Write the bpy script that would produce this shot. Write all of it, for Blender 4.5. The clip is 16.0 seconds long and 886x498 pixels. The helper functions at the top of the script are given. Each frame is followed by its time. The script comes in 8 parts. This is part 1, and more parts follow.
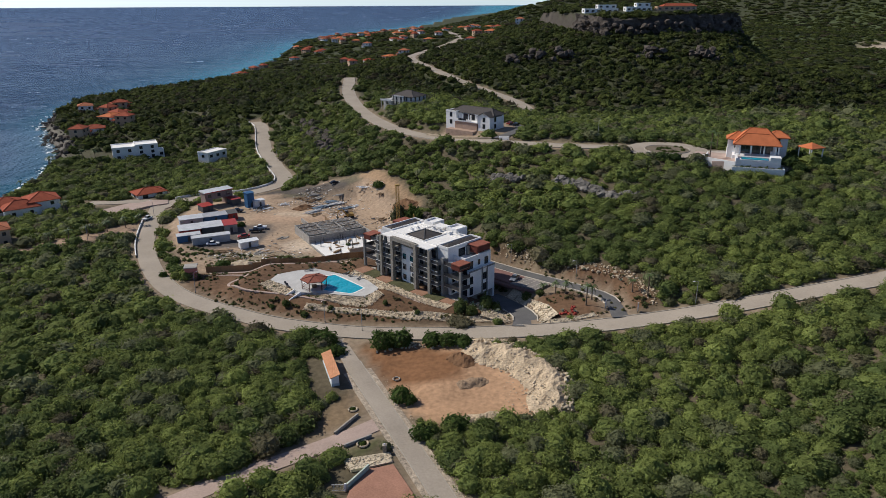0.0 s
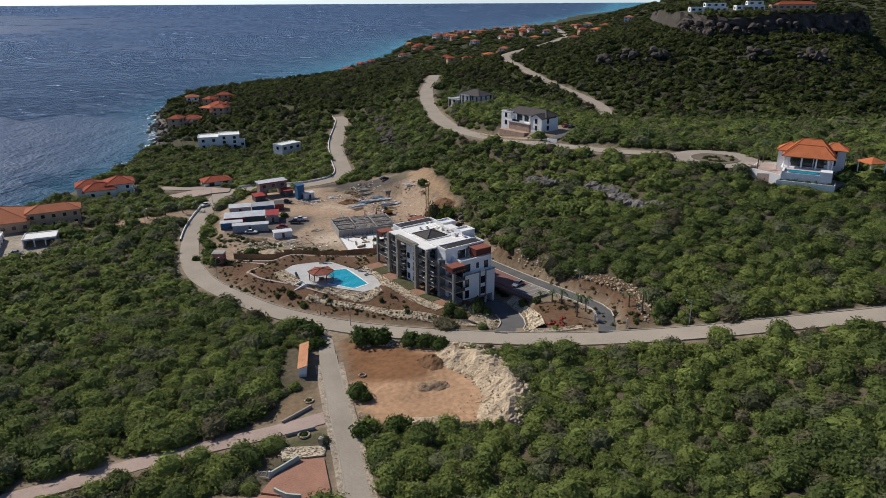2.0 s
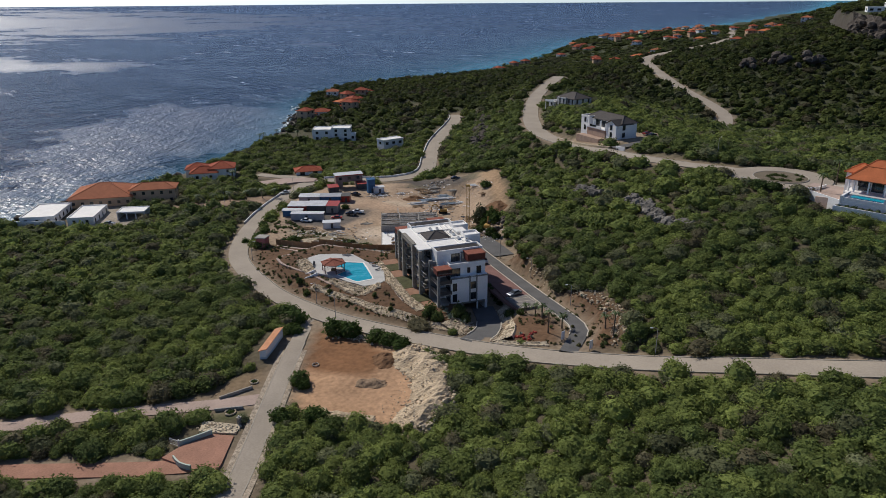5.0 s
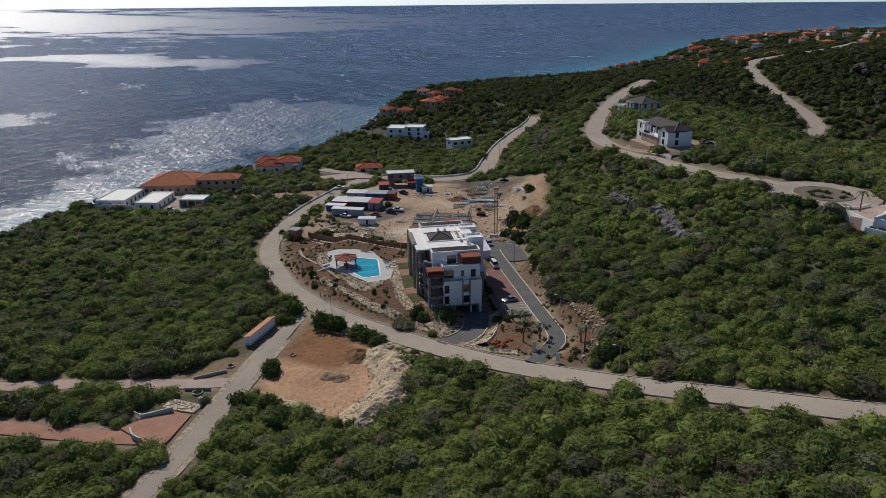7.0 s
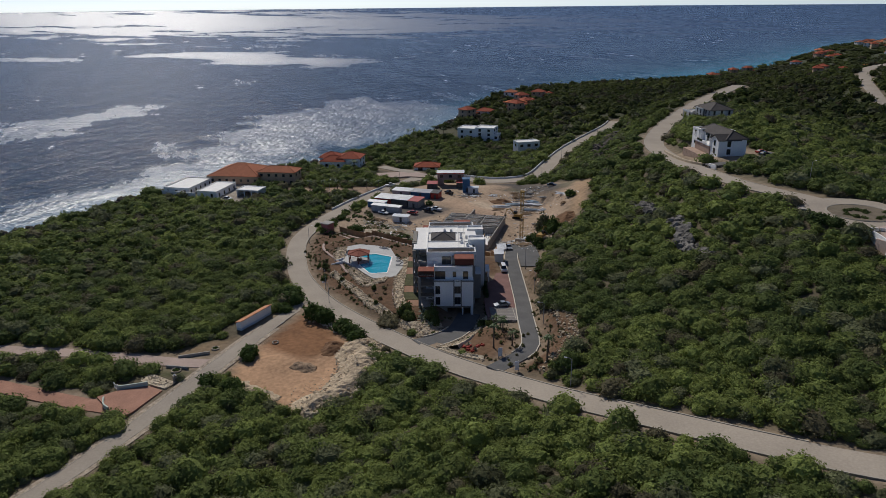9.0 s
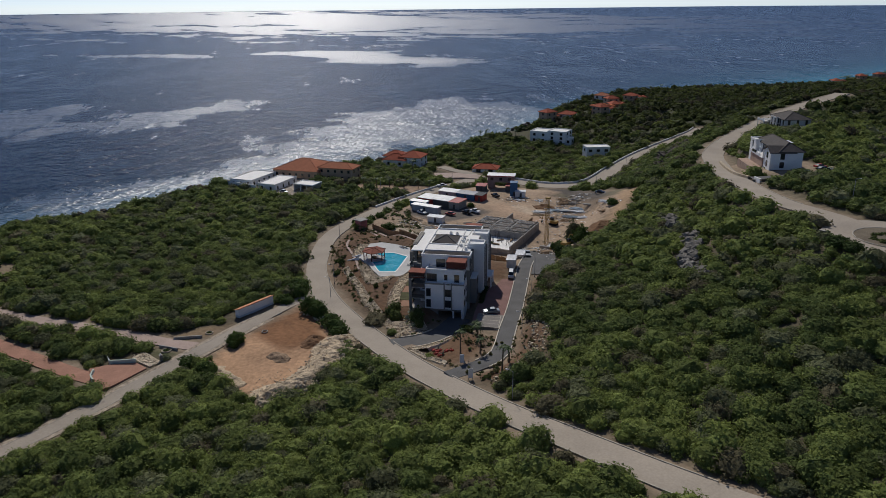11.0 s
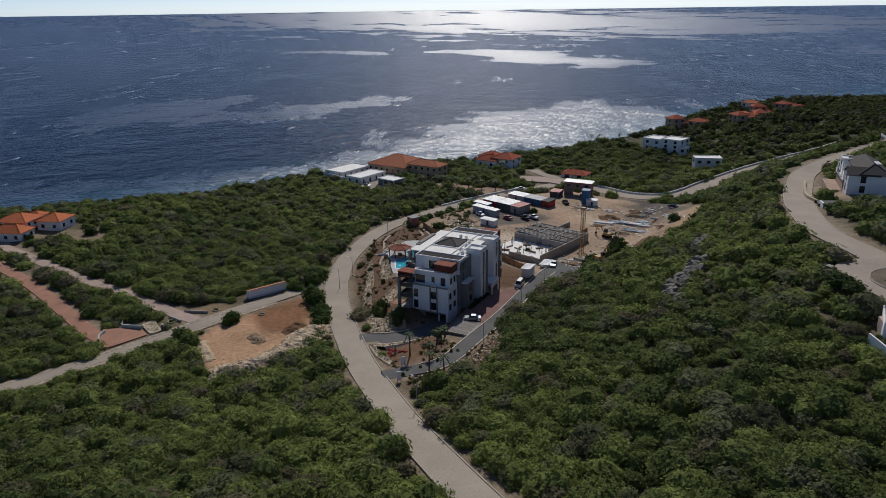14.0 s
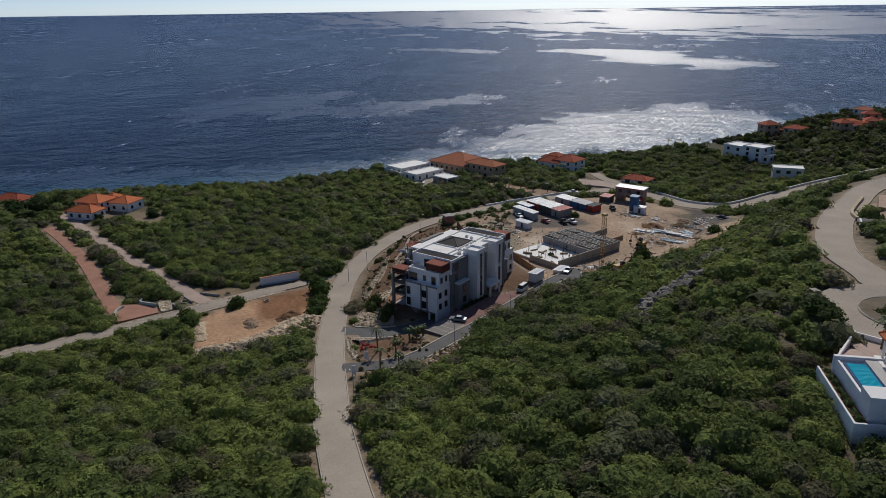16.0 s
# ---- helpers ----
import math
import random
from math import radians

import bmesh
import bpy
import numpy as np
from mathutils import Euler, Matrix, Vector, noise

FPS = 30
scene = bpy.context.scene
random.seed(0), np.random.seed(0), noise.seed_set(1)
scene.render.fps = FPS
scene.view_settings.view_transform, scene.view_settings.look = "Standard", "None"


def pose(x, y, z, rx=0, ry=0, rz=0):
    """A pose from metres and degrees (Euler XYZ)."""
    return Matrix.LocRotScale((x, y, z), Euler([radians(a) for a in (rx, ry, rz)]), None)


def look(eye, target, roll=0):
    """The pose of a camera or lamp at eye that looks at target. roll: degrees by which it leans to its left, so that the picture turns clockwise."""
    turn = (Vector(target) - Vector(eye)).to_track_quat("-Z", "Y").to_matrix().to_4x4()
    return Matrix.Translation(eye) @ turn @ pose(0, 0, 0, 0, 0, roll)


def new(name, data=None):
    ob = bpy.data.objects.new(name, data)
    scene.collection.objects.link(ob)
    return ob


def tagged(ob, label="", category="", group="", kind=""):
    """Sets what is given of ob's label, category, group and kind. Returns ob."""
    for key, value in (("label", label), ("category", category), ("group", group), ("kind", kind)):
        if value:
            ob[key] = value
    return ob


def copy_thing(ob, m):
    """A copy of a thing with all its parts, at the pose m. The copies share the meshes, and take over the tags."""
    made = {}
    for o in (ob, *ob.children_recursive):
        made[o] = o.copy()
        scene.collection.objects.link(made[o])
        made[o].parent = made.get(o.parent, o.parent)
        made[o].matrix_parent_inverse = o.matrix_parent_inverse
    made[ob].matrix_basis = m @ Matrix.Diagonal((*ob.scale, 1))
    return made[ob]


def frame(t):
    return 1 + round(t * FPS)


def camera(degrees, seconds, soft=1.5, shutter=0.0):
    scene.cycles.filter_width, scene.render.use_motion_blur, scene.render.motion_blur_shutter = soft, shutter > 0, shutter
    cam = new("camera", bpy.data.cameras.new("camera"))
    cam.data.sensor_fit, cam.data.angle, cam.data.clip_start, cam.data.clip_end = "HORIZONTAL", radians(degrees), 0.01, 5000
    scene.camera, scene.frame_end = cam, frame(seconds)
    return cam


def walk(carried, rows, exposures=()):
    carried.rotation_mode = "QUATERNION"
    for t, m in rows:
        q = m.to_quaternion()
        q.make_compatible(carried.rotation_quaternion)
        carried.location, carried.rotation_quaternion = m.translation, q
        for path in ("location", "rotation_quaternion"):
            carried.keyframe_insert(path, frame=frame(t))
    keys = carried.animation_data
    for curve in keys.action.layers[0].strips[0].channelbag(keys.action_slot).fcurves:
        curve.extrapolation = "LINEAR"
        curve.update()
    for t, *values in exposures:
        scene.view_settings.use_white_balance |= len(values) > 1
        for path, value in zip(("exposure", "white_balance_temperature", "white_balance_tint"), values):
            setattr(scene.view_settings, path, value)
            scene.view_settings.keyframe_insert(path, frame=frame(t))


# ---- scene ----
cam = camera(64.5, 16.0, soft=0.8)
ROWS = [
    (0.0, 0.00, 0.00, 89.30, 70.564, 0.292, -1.704),
    (0.5, 8.68, 0.05, 89.64, 70.492, 0.331, 1.089),
    (1.0, 16.65, 0.46, 89.88, 70.472, 0.337, 3.542),
    (1.5, 25.24, 1.27, 90.05, 70.431, 0.340, 6.114),
    (2.0, 33.05, 2.32, 90.11, 70.405, 0.325, 8.455),
    (2.5, 41.54, 3.82, 90.27, 70.388, 0.315, 11.046),
    (3.0, 49.38, 5.60, 90.40, 70.407, 0.337, 13.408),
    (3.5, 57.71, 7.94, 90.49, 70.406, 0.364, 16.008),
    (4.0, 65.31, 10.36, 90.52, 70.383, 0.402, 18.379),
    (6.5, 103.71, 28.44, 90.53, 70.524, 0.555, 31.168),
    (7.0, 110.47, 32.82, 90.50, 70.531, 0.575, 33.588),
    (7.5, 117.55, 37.82, 90.40, 70.554, 0.567, 36.209),
    (8.0, 123.80, 42.66, 90.21, 70.637, 0.573, 38.600),
    (8.5, 130.41, 48.22, 90.07, 70.710, 0.572, 41.152),
    (9.0, 136.20, 53.65, 89.89, 70.721, 0.572, 43.514),
    (11.5, 162.85, 85.92, 90.19, 70.871, 0.597, 56.042),
    (12.0, 167.18, 92.68, 90.31, 70.884, 0.603, 58.428),
    (12.5, 171.43, 100.22, 90.34, 70.870, 0.616, 61.034),
    (13.0, 175.07, 107.43, 90.35, 70.892, 0.637, 63.460),
    (13.5, 178.70, 115.40, 90.40, 70.898, 0.657, 66.097),
    (14.0, 181.96, 123.58, 90.34, 70.929, 0.694, 68.754),
    (14.5, 184.61, 131.15, 90.31, 70.923, 0.701, 71.143),
    (15.0, 187.13, 139.54, 90.20, 70.931, 0.719, 73.762),
    (15.5, 189.13, 147.35, 90.15, 70.926, 0.729, 76.182),
    (16.0, 190.90, 155.96, 89.97, 70.937, 0.740, 78.844),
]
EXPOSURES = [(0.0, 0.0, 6250, 10), (3.5, -0.08, 6250, 10), (7.0, -0.36, 6200, 10), (9.0, -0.47, 6150, 10), (12.5, -0.52, 6100, 10), (16.0, -0.52, 6100, 10)]
walk(cam, [(t, pose(x, y, z, rx, ry, rz)) for t, x, y, z, rx, ry, rz in ROWS], EXPOSURES)

# ---------------------------------------------------------------- light
SUN_AZ, SUN_EL = 63.5, 41.0   # degrees left of +y, degrees up
sun_dir = Vector((-math.sin(radians(SUN_AZ)) * math.cos(radians(SUN_EL)),
                  math.cos(radians(SUN_AZ)) * math.cos(radians(SUN_EL)), math.sin(radians(SUN_EL))))
sun = new("sun", bpy.data.lights.new("sun", "SUN"))
sun.data.energy, sun.data.angle, sun.data.color = 4.2, radians(0.6), (1.0, 0.92, 0.80)
sun.matrix_world = look(sun_dir * 300, (0, 0, 0))
world = bpy.data.worlds.new("sky")
scene.world = world
world.use_nodes = True
wn = world.node_tree.nodes
sky = wn.new("ShaderNodeTexSky")
sky.sky_type, sky.sun_disc = "NISHITA", False
sky.sun_elevation, sky.sun_rotation = radians(SUN_EL), radians(-SUN_AZ)
sky.air_density, sky.dust_density, sky.ozone_density = 0.42, 0.15, 1.6
tone = wn.new("ShaderNodeMix")
tone.data_type, tone.blend_type = "RGBA", "MULTIPLY"
tone.inputs[0].default_value, tone.inputs[7].default_value = 1.0, (0.98, 0.95, 0.95, 1)
world.node_tree.links.new(sky.outputs[0], tone.inputs[6])
world.node_tree.links.new(tone.outputs[2], wn["Background"].inputs[0])
wn["Background"].inputs[1].default_value = 0.125


# ---------------------------------------------------------------- materials
def material(name, colour, rough=0.8, dark=0.75, light=1.2, scale=0.6, fine=6.0, bump=0.3, metal=0.0, attr="", objvar=0.0,
             island=0.0, spec=0.2, dist=0.05):
    """Two scales of noise over a base colour (or a colour attribute), with a little relief."""
    m = bpy.data.materials.new(name)
    m.use_nodes = True
    nt = m.node_tree
    n, link = nt.nodes, nt.links.new
    bsdf = n["Principled BSDF"]
    bsdf.inputs["Roughness"].default_value = rough
    bsdf.inputs["Metallic"].default_value = metal
    bsdf.inputs["Specular IOR Level"].default_value = spec
    geo = n.new("ShaderNodeNewGeometry")
    big, small = n.new("ShaderNodeTexNoise"), n.new("ShaderNodeTexNoise")
    for tex, s in ((big, scale), (small, fine)):
        tex.inputs["Scale"].default_value, tex.inputs["Detail"].default_value = s, 3.0
        link(geo.outputs["Position"], tex.inputs["Vector"])
    both = n.new("ShaderNodeMath")
    both.operation = "ADD"
    link(big.outputs["Fac"], both.inputs[0])
    link(small.outputs["Fac"], both.inputs[1])
    ramp = n.new("ShaderNodeMapRange")
    for i, v in ((1, 0.65), (2, 1.35), (3, dark), (4, light)):
        ramp.inputs[i].default_value = v
    link(both.outputs[0], ramp.inputs[0])
    value = ramp.outputs[0]
    for source, amount in (("rand", objvar), ("island", island)):
        if amount:
            src = n.new("ShaderNodeObjectInfo").outputs["Random"] if source == "rand" else geo.outputs["Random Per Island"]
            mr = n.new("ShaderNodeMapRange")
            mr.inputs[3].default_value, mr.inputs[4].default_value = 1 - amount, 1 + amount
            link(src, mr.inputs[0])
            mul = n.new("ShaderNodeMath")
            mul.operation = "MULTIPLY"
            link(value, mul.inputs[0])
            link(mr.outputs[0], mul.inputs[1])
            value = mul.outputs[0]
    vec = n.new("ShaderNodeVectorMath")
    vec.operation = "SCALE"
    if attr:
        a = n.new("ShaderNodeAttribute")
        a.attribute_name = attr
        link(a.outputs["Color"], vec.inputs[0])
    else:
        vec.inputs[0].default_value = colour[:3]
    link(value, vec.inputs["Scale"])
    link(vec.outputs[0], bsdf.inputs["Base Color"])
    if bump:
        b = n.new("ShaderNodeBump")
        b.inputs["Strength"].default_value, b.inputs["Distance"].default_value = bump, dist
        link(small.outputs["Fac"], b.inputs["Height"])
        link(b.outputs[0], bsdf.inputs["Normal"])
    return m


M = {}
M["ground"] = material("ground_soil", (0, 0, 0), 0.95, 0.62, 1.32, 0.08, 0.9, 0.6, attr="soil", dist=0.3)
M["concrete_road"] = material("concrete_road", (0.37, 0.318, 0.258), 0.9, 0.82, 1.12, 0.12, 2.5, 0.15)
M["asphalt"] = material("asphalt", (0.125, 0.122, 0.12), 0.9, 0.78, 1.2, 0.3, 6, 0.2)
M["paver_red"] = material("red_paving", (0.36, 0.19, 0.13), 0.85, 0.75, 1.2, 0.3, 3, 0.3)
M["paver_dark"] = material("dark_red_paving", (0.21, 0.115, 0.10), 0.85, 0.75, 1.2, 0.3, 3, 0.3)
M["paver_pink"] = material("pink_concrete", (0.42, 0.32, 0.27), 0.88, 0.8, 1.15, 0.2, 3, 0.2)
M["kerb"] = material("kerb", (0.42, 0.38, 0.32), 0.85, 0.7, 1.12, 0.5, 5, 0.1)
M["white_wall"] = material("white_render", (0.83, 0.82, 0.80), 0.8, 0.9, 1.05, 0.25, 3, 0.05)
M["white_roof"] = material("white_roof_coating", (0.86, 0.84, 0.80), 0.7, 0.86, 1.05, 0.25, 2, 0.05)
M["grey_wall"] = material("grey_render", (0.22, 0.22, 0.21), 0.85, 0.85, 1.12, 0.4, 4, 0.1)
M["dark_grey"] = material("dark_grey_render", (0.10, 0.10, 0.10), 0.8, 0.85, 1.15, 0.4, 4, 0.1)
M["stone_clad"] = material("stone_cladding", (0.27, 0.25, 0.215), 0.9, 0.6, 1.3, 1.2, 5, 0.5)
M["beige_wall"] = material("beige_render", (0.52, 0.36, 0.24), 0.85, 0.9, 1.08, 0.3, 3, 0.05)
M["terracotta"] = material("terracotta_roof", (0.34, 0.09, 0.05), 0.85, 0.75, 1.2, 0.6, 4, 0.4, island=0.12, spec=0.08)
M["brown_roof"] = material("brown_roof", (0.40, 0.15, 0.08), 0.85, 0.8, 1.15, 0.5, 4, 0.4, island=0.12, spec=0.08)
M["red_panel"] = material("rust_red_panel", (0.13, 0.04, 0.03), 0.6, 0.8, 1.15, 0.7, 6, 0.1)
M["slate"] = material("dark_shingle", (0.085, 0.075, 0.07), 0.85, 0.75, 1.2, 0.8, 6, 0.4)
M["metal_sheet"] = material("corrugated_metal", (0.60, 0.61, 0.62), 0.5, 0.75, 1.1, 0.4, 4, 0.1, metal=0.15)
M["blue_metal"] = material("blue_metal", (0.05, 0.14, 0.28), 0.5, 0.8, 1.15, 0.4, 4, 0.1)
M["red_paint"] = material("red_paint", (0.36, 0.05, 0.04), 0.5, 0.8, 1.15, 0.4, 4, 0.1)
M["white_paint"] = material("white_paint", (0.72, 0.73, 0.74), 0.4, 0.88, 1.05, 0.5, 4, 0.03)
M["black_rubber"] = material("black_rubber", (0.02, 0.02, 0.02), 0.8, 0.9, 1.1, 2, 9, 0.0)
M["dark_steel"] = material("dark_steel", (0.08, 0.08, 0.085), 0.5, 0.8, 1.2, 1, 6, 0.05, metal=0.5)
M["yellow_steel"] = material("yellow_paint", (0.40, 0.25, 0.07), 0.5, 0.75, 1.15, 1, 6, 0.05)
M["raw_concrete"] = material("raw_concrete", (0.36, 0.34, 0.31), 0.92, 0.7, 1.2, 0.6, 4, 0.3)
M["timber"] = material("weathered_timber", (0.26, 0.18, 0.11), 0.9, 0.7, 1.25, 0.8, 7, 0.3, objvar=0.2)
M["plywood"] = material("plywood_fence", (0.34, 0.20, 0.10), 0.9, 0.75, 1.2, 0.5, 4, 0.2, objvar=0.15)
M["limestone"] = material("limestone_rock", (0.56, 0.46, 0.33), 0.95, 0.6, 1.2, 0.5, 3, 0.6, island=0.22)
M["cliff"] = material("cliff_rock", (0.095, 0.08, 0.068), 0.95, 0.45, 1.4, 0.25, 1.5, 0.8, dist=0.6)
M["outcrop"] = material("grey_outcrop", (0.19, 0.175, 0.155), 0.95, 0.5, 1.3, 0.6, 3, 0.7, island=0.25)
M["pale_rubble"] = material("pale_rubble", (0.62, 0.52, 0.38), 0.95, 0.55, 1.2, 0.5, 3, 0.6, island=0.2)
M["lot_rubble"] = material("lot_rubble", (0.56, 0.44, 0.30), 0.95, 0.5, 1.25, 0.35, 2.2, 0.9, dist=0.4)
M["mixed_rubble"] = material("mixed_rubble", (0.27, 0.19, 0.125), 0.95, 0.5, 1.4, 0.6, 3, 0.8)
M["pale_kerb"] = material("pale_kerb", (0.62, 0.56, 0.47), 0.85, 0.75, 1.1, 0.5, 5, 0.1)
M["verge"] = material("broken_verge", (0.46, 0.38, 0.29), 0.95, 0.3, 1.3, 0.9, 3, 0.4)
M["grass"] = material("short_grass", (0.085, 0.085, 0.04), 0.95, 0.6, 1.35, 0.5, 5, 0.6)
M["foam"] = material("sea_foam", (0.82, 0.85, 0.86), 0.9, 0.8, 1.05, 0.5, 3, 0.2)
M["patio"] = material("patio_tile", (0.30, 0.17, 0.11), 0.85, 0.8, 1.15, 0.6, 5, 0.2)
M["bay_concrete"] = material("parking_concrete", (0.22, 0.20, 0.185), 0.9, 0.8, 1.12, 0.3, 3, 0.15)
M["deck"] = material("pool_deck_concrete", (0.52, 0.51, 0.49), 0.85, 0.85, 1.1, 0.4, 4, 0.08)
M["bark"] = material("bark", (0.15, 0.115, 0.085), 0.95, 0.7, 1.25, 1.5, 9, 0.4)
M["leaf"] = material("scrub_leaf", (0, 0, 0), 0.8, 0.72, 1.3, 0.4, 3.2, 0.5, attr="tint", island=0.32, spec=0.08, dist=0.2)


def let_light_through(m, share):
    """Leaves glow a little when the sun is behind them."""
    nt = m.node_tree
    n, link = nt.nodes, nt.links.new
    bsdf, out = n["Principled BSDF"], n["Material Output"]
    tr, mixer = n.new("ShaderNodeBsdfTranslucent"), n.new("ShaderNodeMixShader")
    link(bsdf.inputs["Base Color"].links[0].from_socket, tr.inputs["Color"])
    mixer.inputs[0].default_value = share
    link(bsdf.outputs[0], mixer.inputs[1])
    link(tr.outputs[0], mixer.inputs[2])
    # gaps between the leaflets of a spray
    gaps, edge = n.new("ShaderNodeTexNoise"), n.new("ShaderNodeMath")
    gaps.inputs["Scale"].default_value, gaps.inputs["Detail"].default_value = 6.5, 2.0
    geo = n.new("ShaderNodeNewGeometry")
    link(geo.outputs["Position"], gaps.inputs["Vector"])
    edge.operation, edge.inputs[1].default_value = "GREATER_THAN", 0.61
    link(gaps.outputs["Fac"], edge.inputs[0])
    clear, cut = n.new("ShaderNodeBsdfTransparent"), n.new("ShaderNodeMixShader")
    link(edge.outputs[0], cut.inputs[0])
    link(mixer.outputs[0], cut.inputs[1])
    link(clear.outputs[0], cut.inputs[2])
    link(cut.outputs[0], out.inputs["Surface"])


let_light_through(M["leaf"], 0.4)
M["palm_leaf"] = material("palm_leaf", (0.075, 0.11, 0.035), 0.55, 0.8, 1.2, 1, 6, 0.0, island=0.2)
M["agave"] = material("grey_green_leaf", (0.20, 0.24, 0.19), 0.6, 0.8, 1.2, 1, 6, 0.0, island=0.2)
M["flower"] = material("red_flowers", (0.42, 0.07, 0.05), 0.7, 0.7, 1.2, 1, 6, 0.0, island=0.25)
M["silver"] = material("silver_paint", (0.26, 0.28, 0.31), 0.35, 0.92, 1.05, 0.5, 4, 0.0, metal=0.5)
M["black_paint"] = material("black_paint", (0.02, 0.021, 0.024), 0.25, 0.9, 1.1, 0.5, 4, 0.0)
M["pale_blue"] = material("pale_blue_wall", (0.55, 0.62, 0.66), 0.85, 0.85, 1.08, 0.4, 4, 0.05)
M["orange_tile"] = material("orange_roof_tile", (0.60, 0.29, 0.15), 0.8, 0.8, 1.15, 0.6, 5, 0.3, island=0.18)
M["bright_tile"] = material("bright_orange_tile", (0.55, 0.175, 0.075), 0.85, 0.8, 1.15, 0.6, 5, 0.4, spec=0.08)
M["dusty_tile"] = material("dusty_red_tile", (0.27, 0.10, 0.07), 0.85, 0.75, 1.2, 0.8, 6, 0.3, spec=0.1)
M["brown_soil"] = material("brown_soil", (0.19, 0.105, 0.055), 0.95, 0.7, 1.2, 0.4, 3, 0.5)
M["pool_tile"] = material("dark_blue_tile", (0.02, 0.05, 0.16), 0.3, 0.85, 1.1, 0.6, 5, 0.0)
M["pale_green"] = material("pale_green_wall", (0.50, 0.58, 0.50), 0.85, 0.88, 1.06, 0.4, 4, 0.05)
M["pink_wall"] = material("pink_wall", (0.45, 0.17, 0.15), 0.85, 0.8, 1.12, 0.5, 4, 0.1)
M["metal_grey"] = material("grey_painted_metal", (0.40, 0.41, 0.43), 0.5, 0.8, 1.12, 0.5, 4, 0.1)
M["pale_grey"] = material("pale_grey_render", (0.56, 0.55, 0.53), 0.85, 0.88, 1.08, 0.3, 3, 0.05)
M["pink_stone"] = material("pinkish_stone", (0.42, 0.30, 0.23), 0.9, 0.7, 1.2, 0.5, 3, 0.4)
M["office_wall"] = material("faded_pink_render", (0.30, 0.22, 0.19), 0.9, 0.75, 1.15, 0.5, 4, 0.1)
M["steel_blue"] = material("blue_grey_steel", (0.24, 0.30, 0.36), 0.5, 0.75, 1.15, 0.8, 5, 0.1, metal=0.2)
M["dry_soil"] = material("dry_grey_soil", (0.17, 0.14, 0.10), 0.95, 0.65, 1.25, 0.4, 3, 0.5)
M["hose"] = material("grey_plastic", (0.30, 0.30, 0.31), 0.6, 0.85, 1.1, 1, 6, 0.0)


def glass_material():
    m = material("window_glass", (0.02, 0.025, 0.03), 0.08, 0.9, 1.1, 0.5, 2, 0.0, spec=0.7)
    return m


M["glass"] = glass_material()


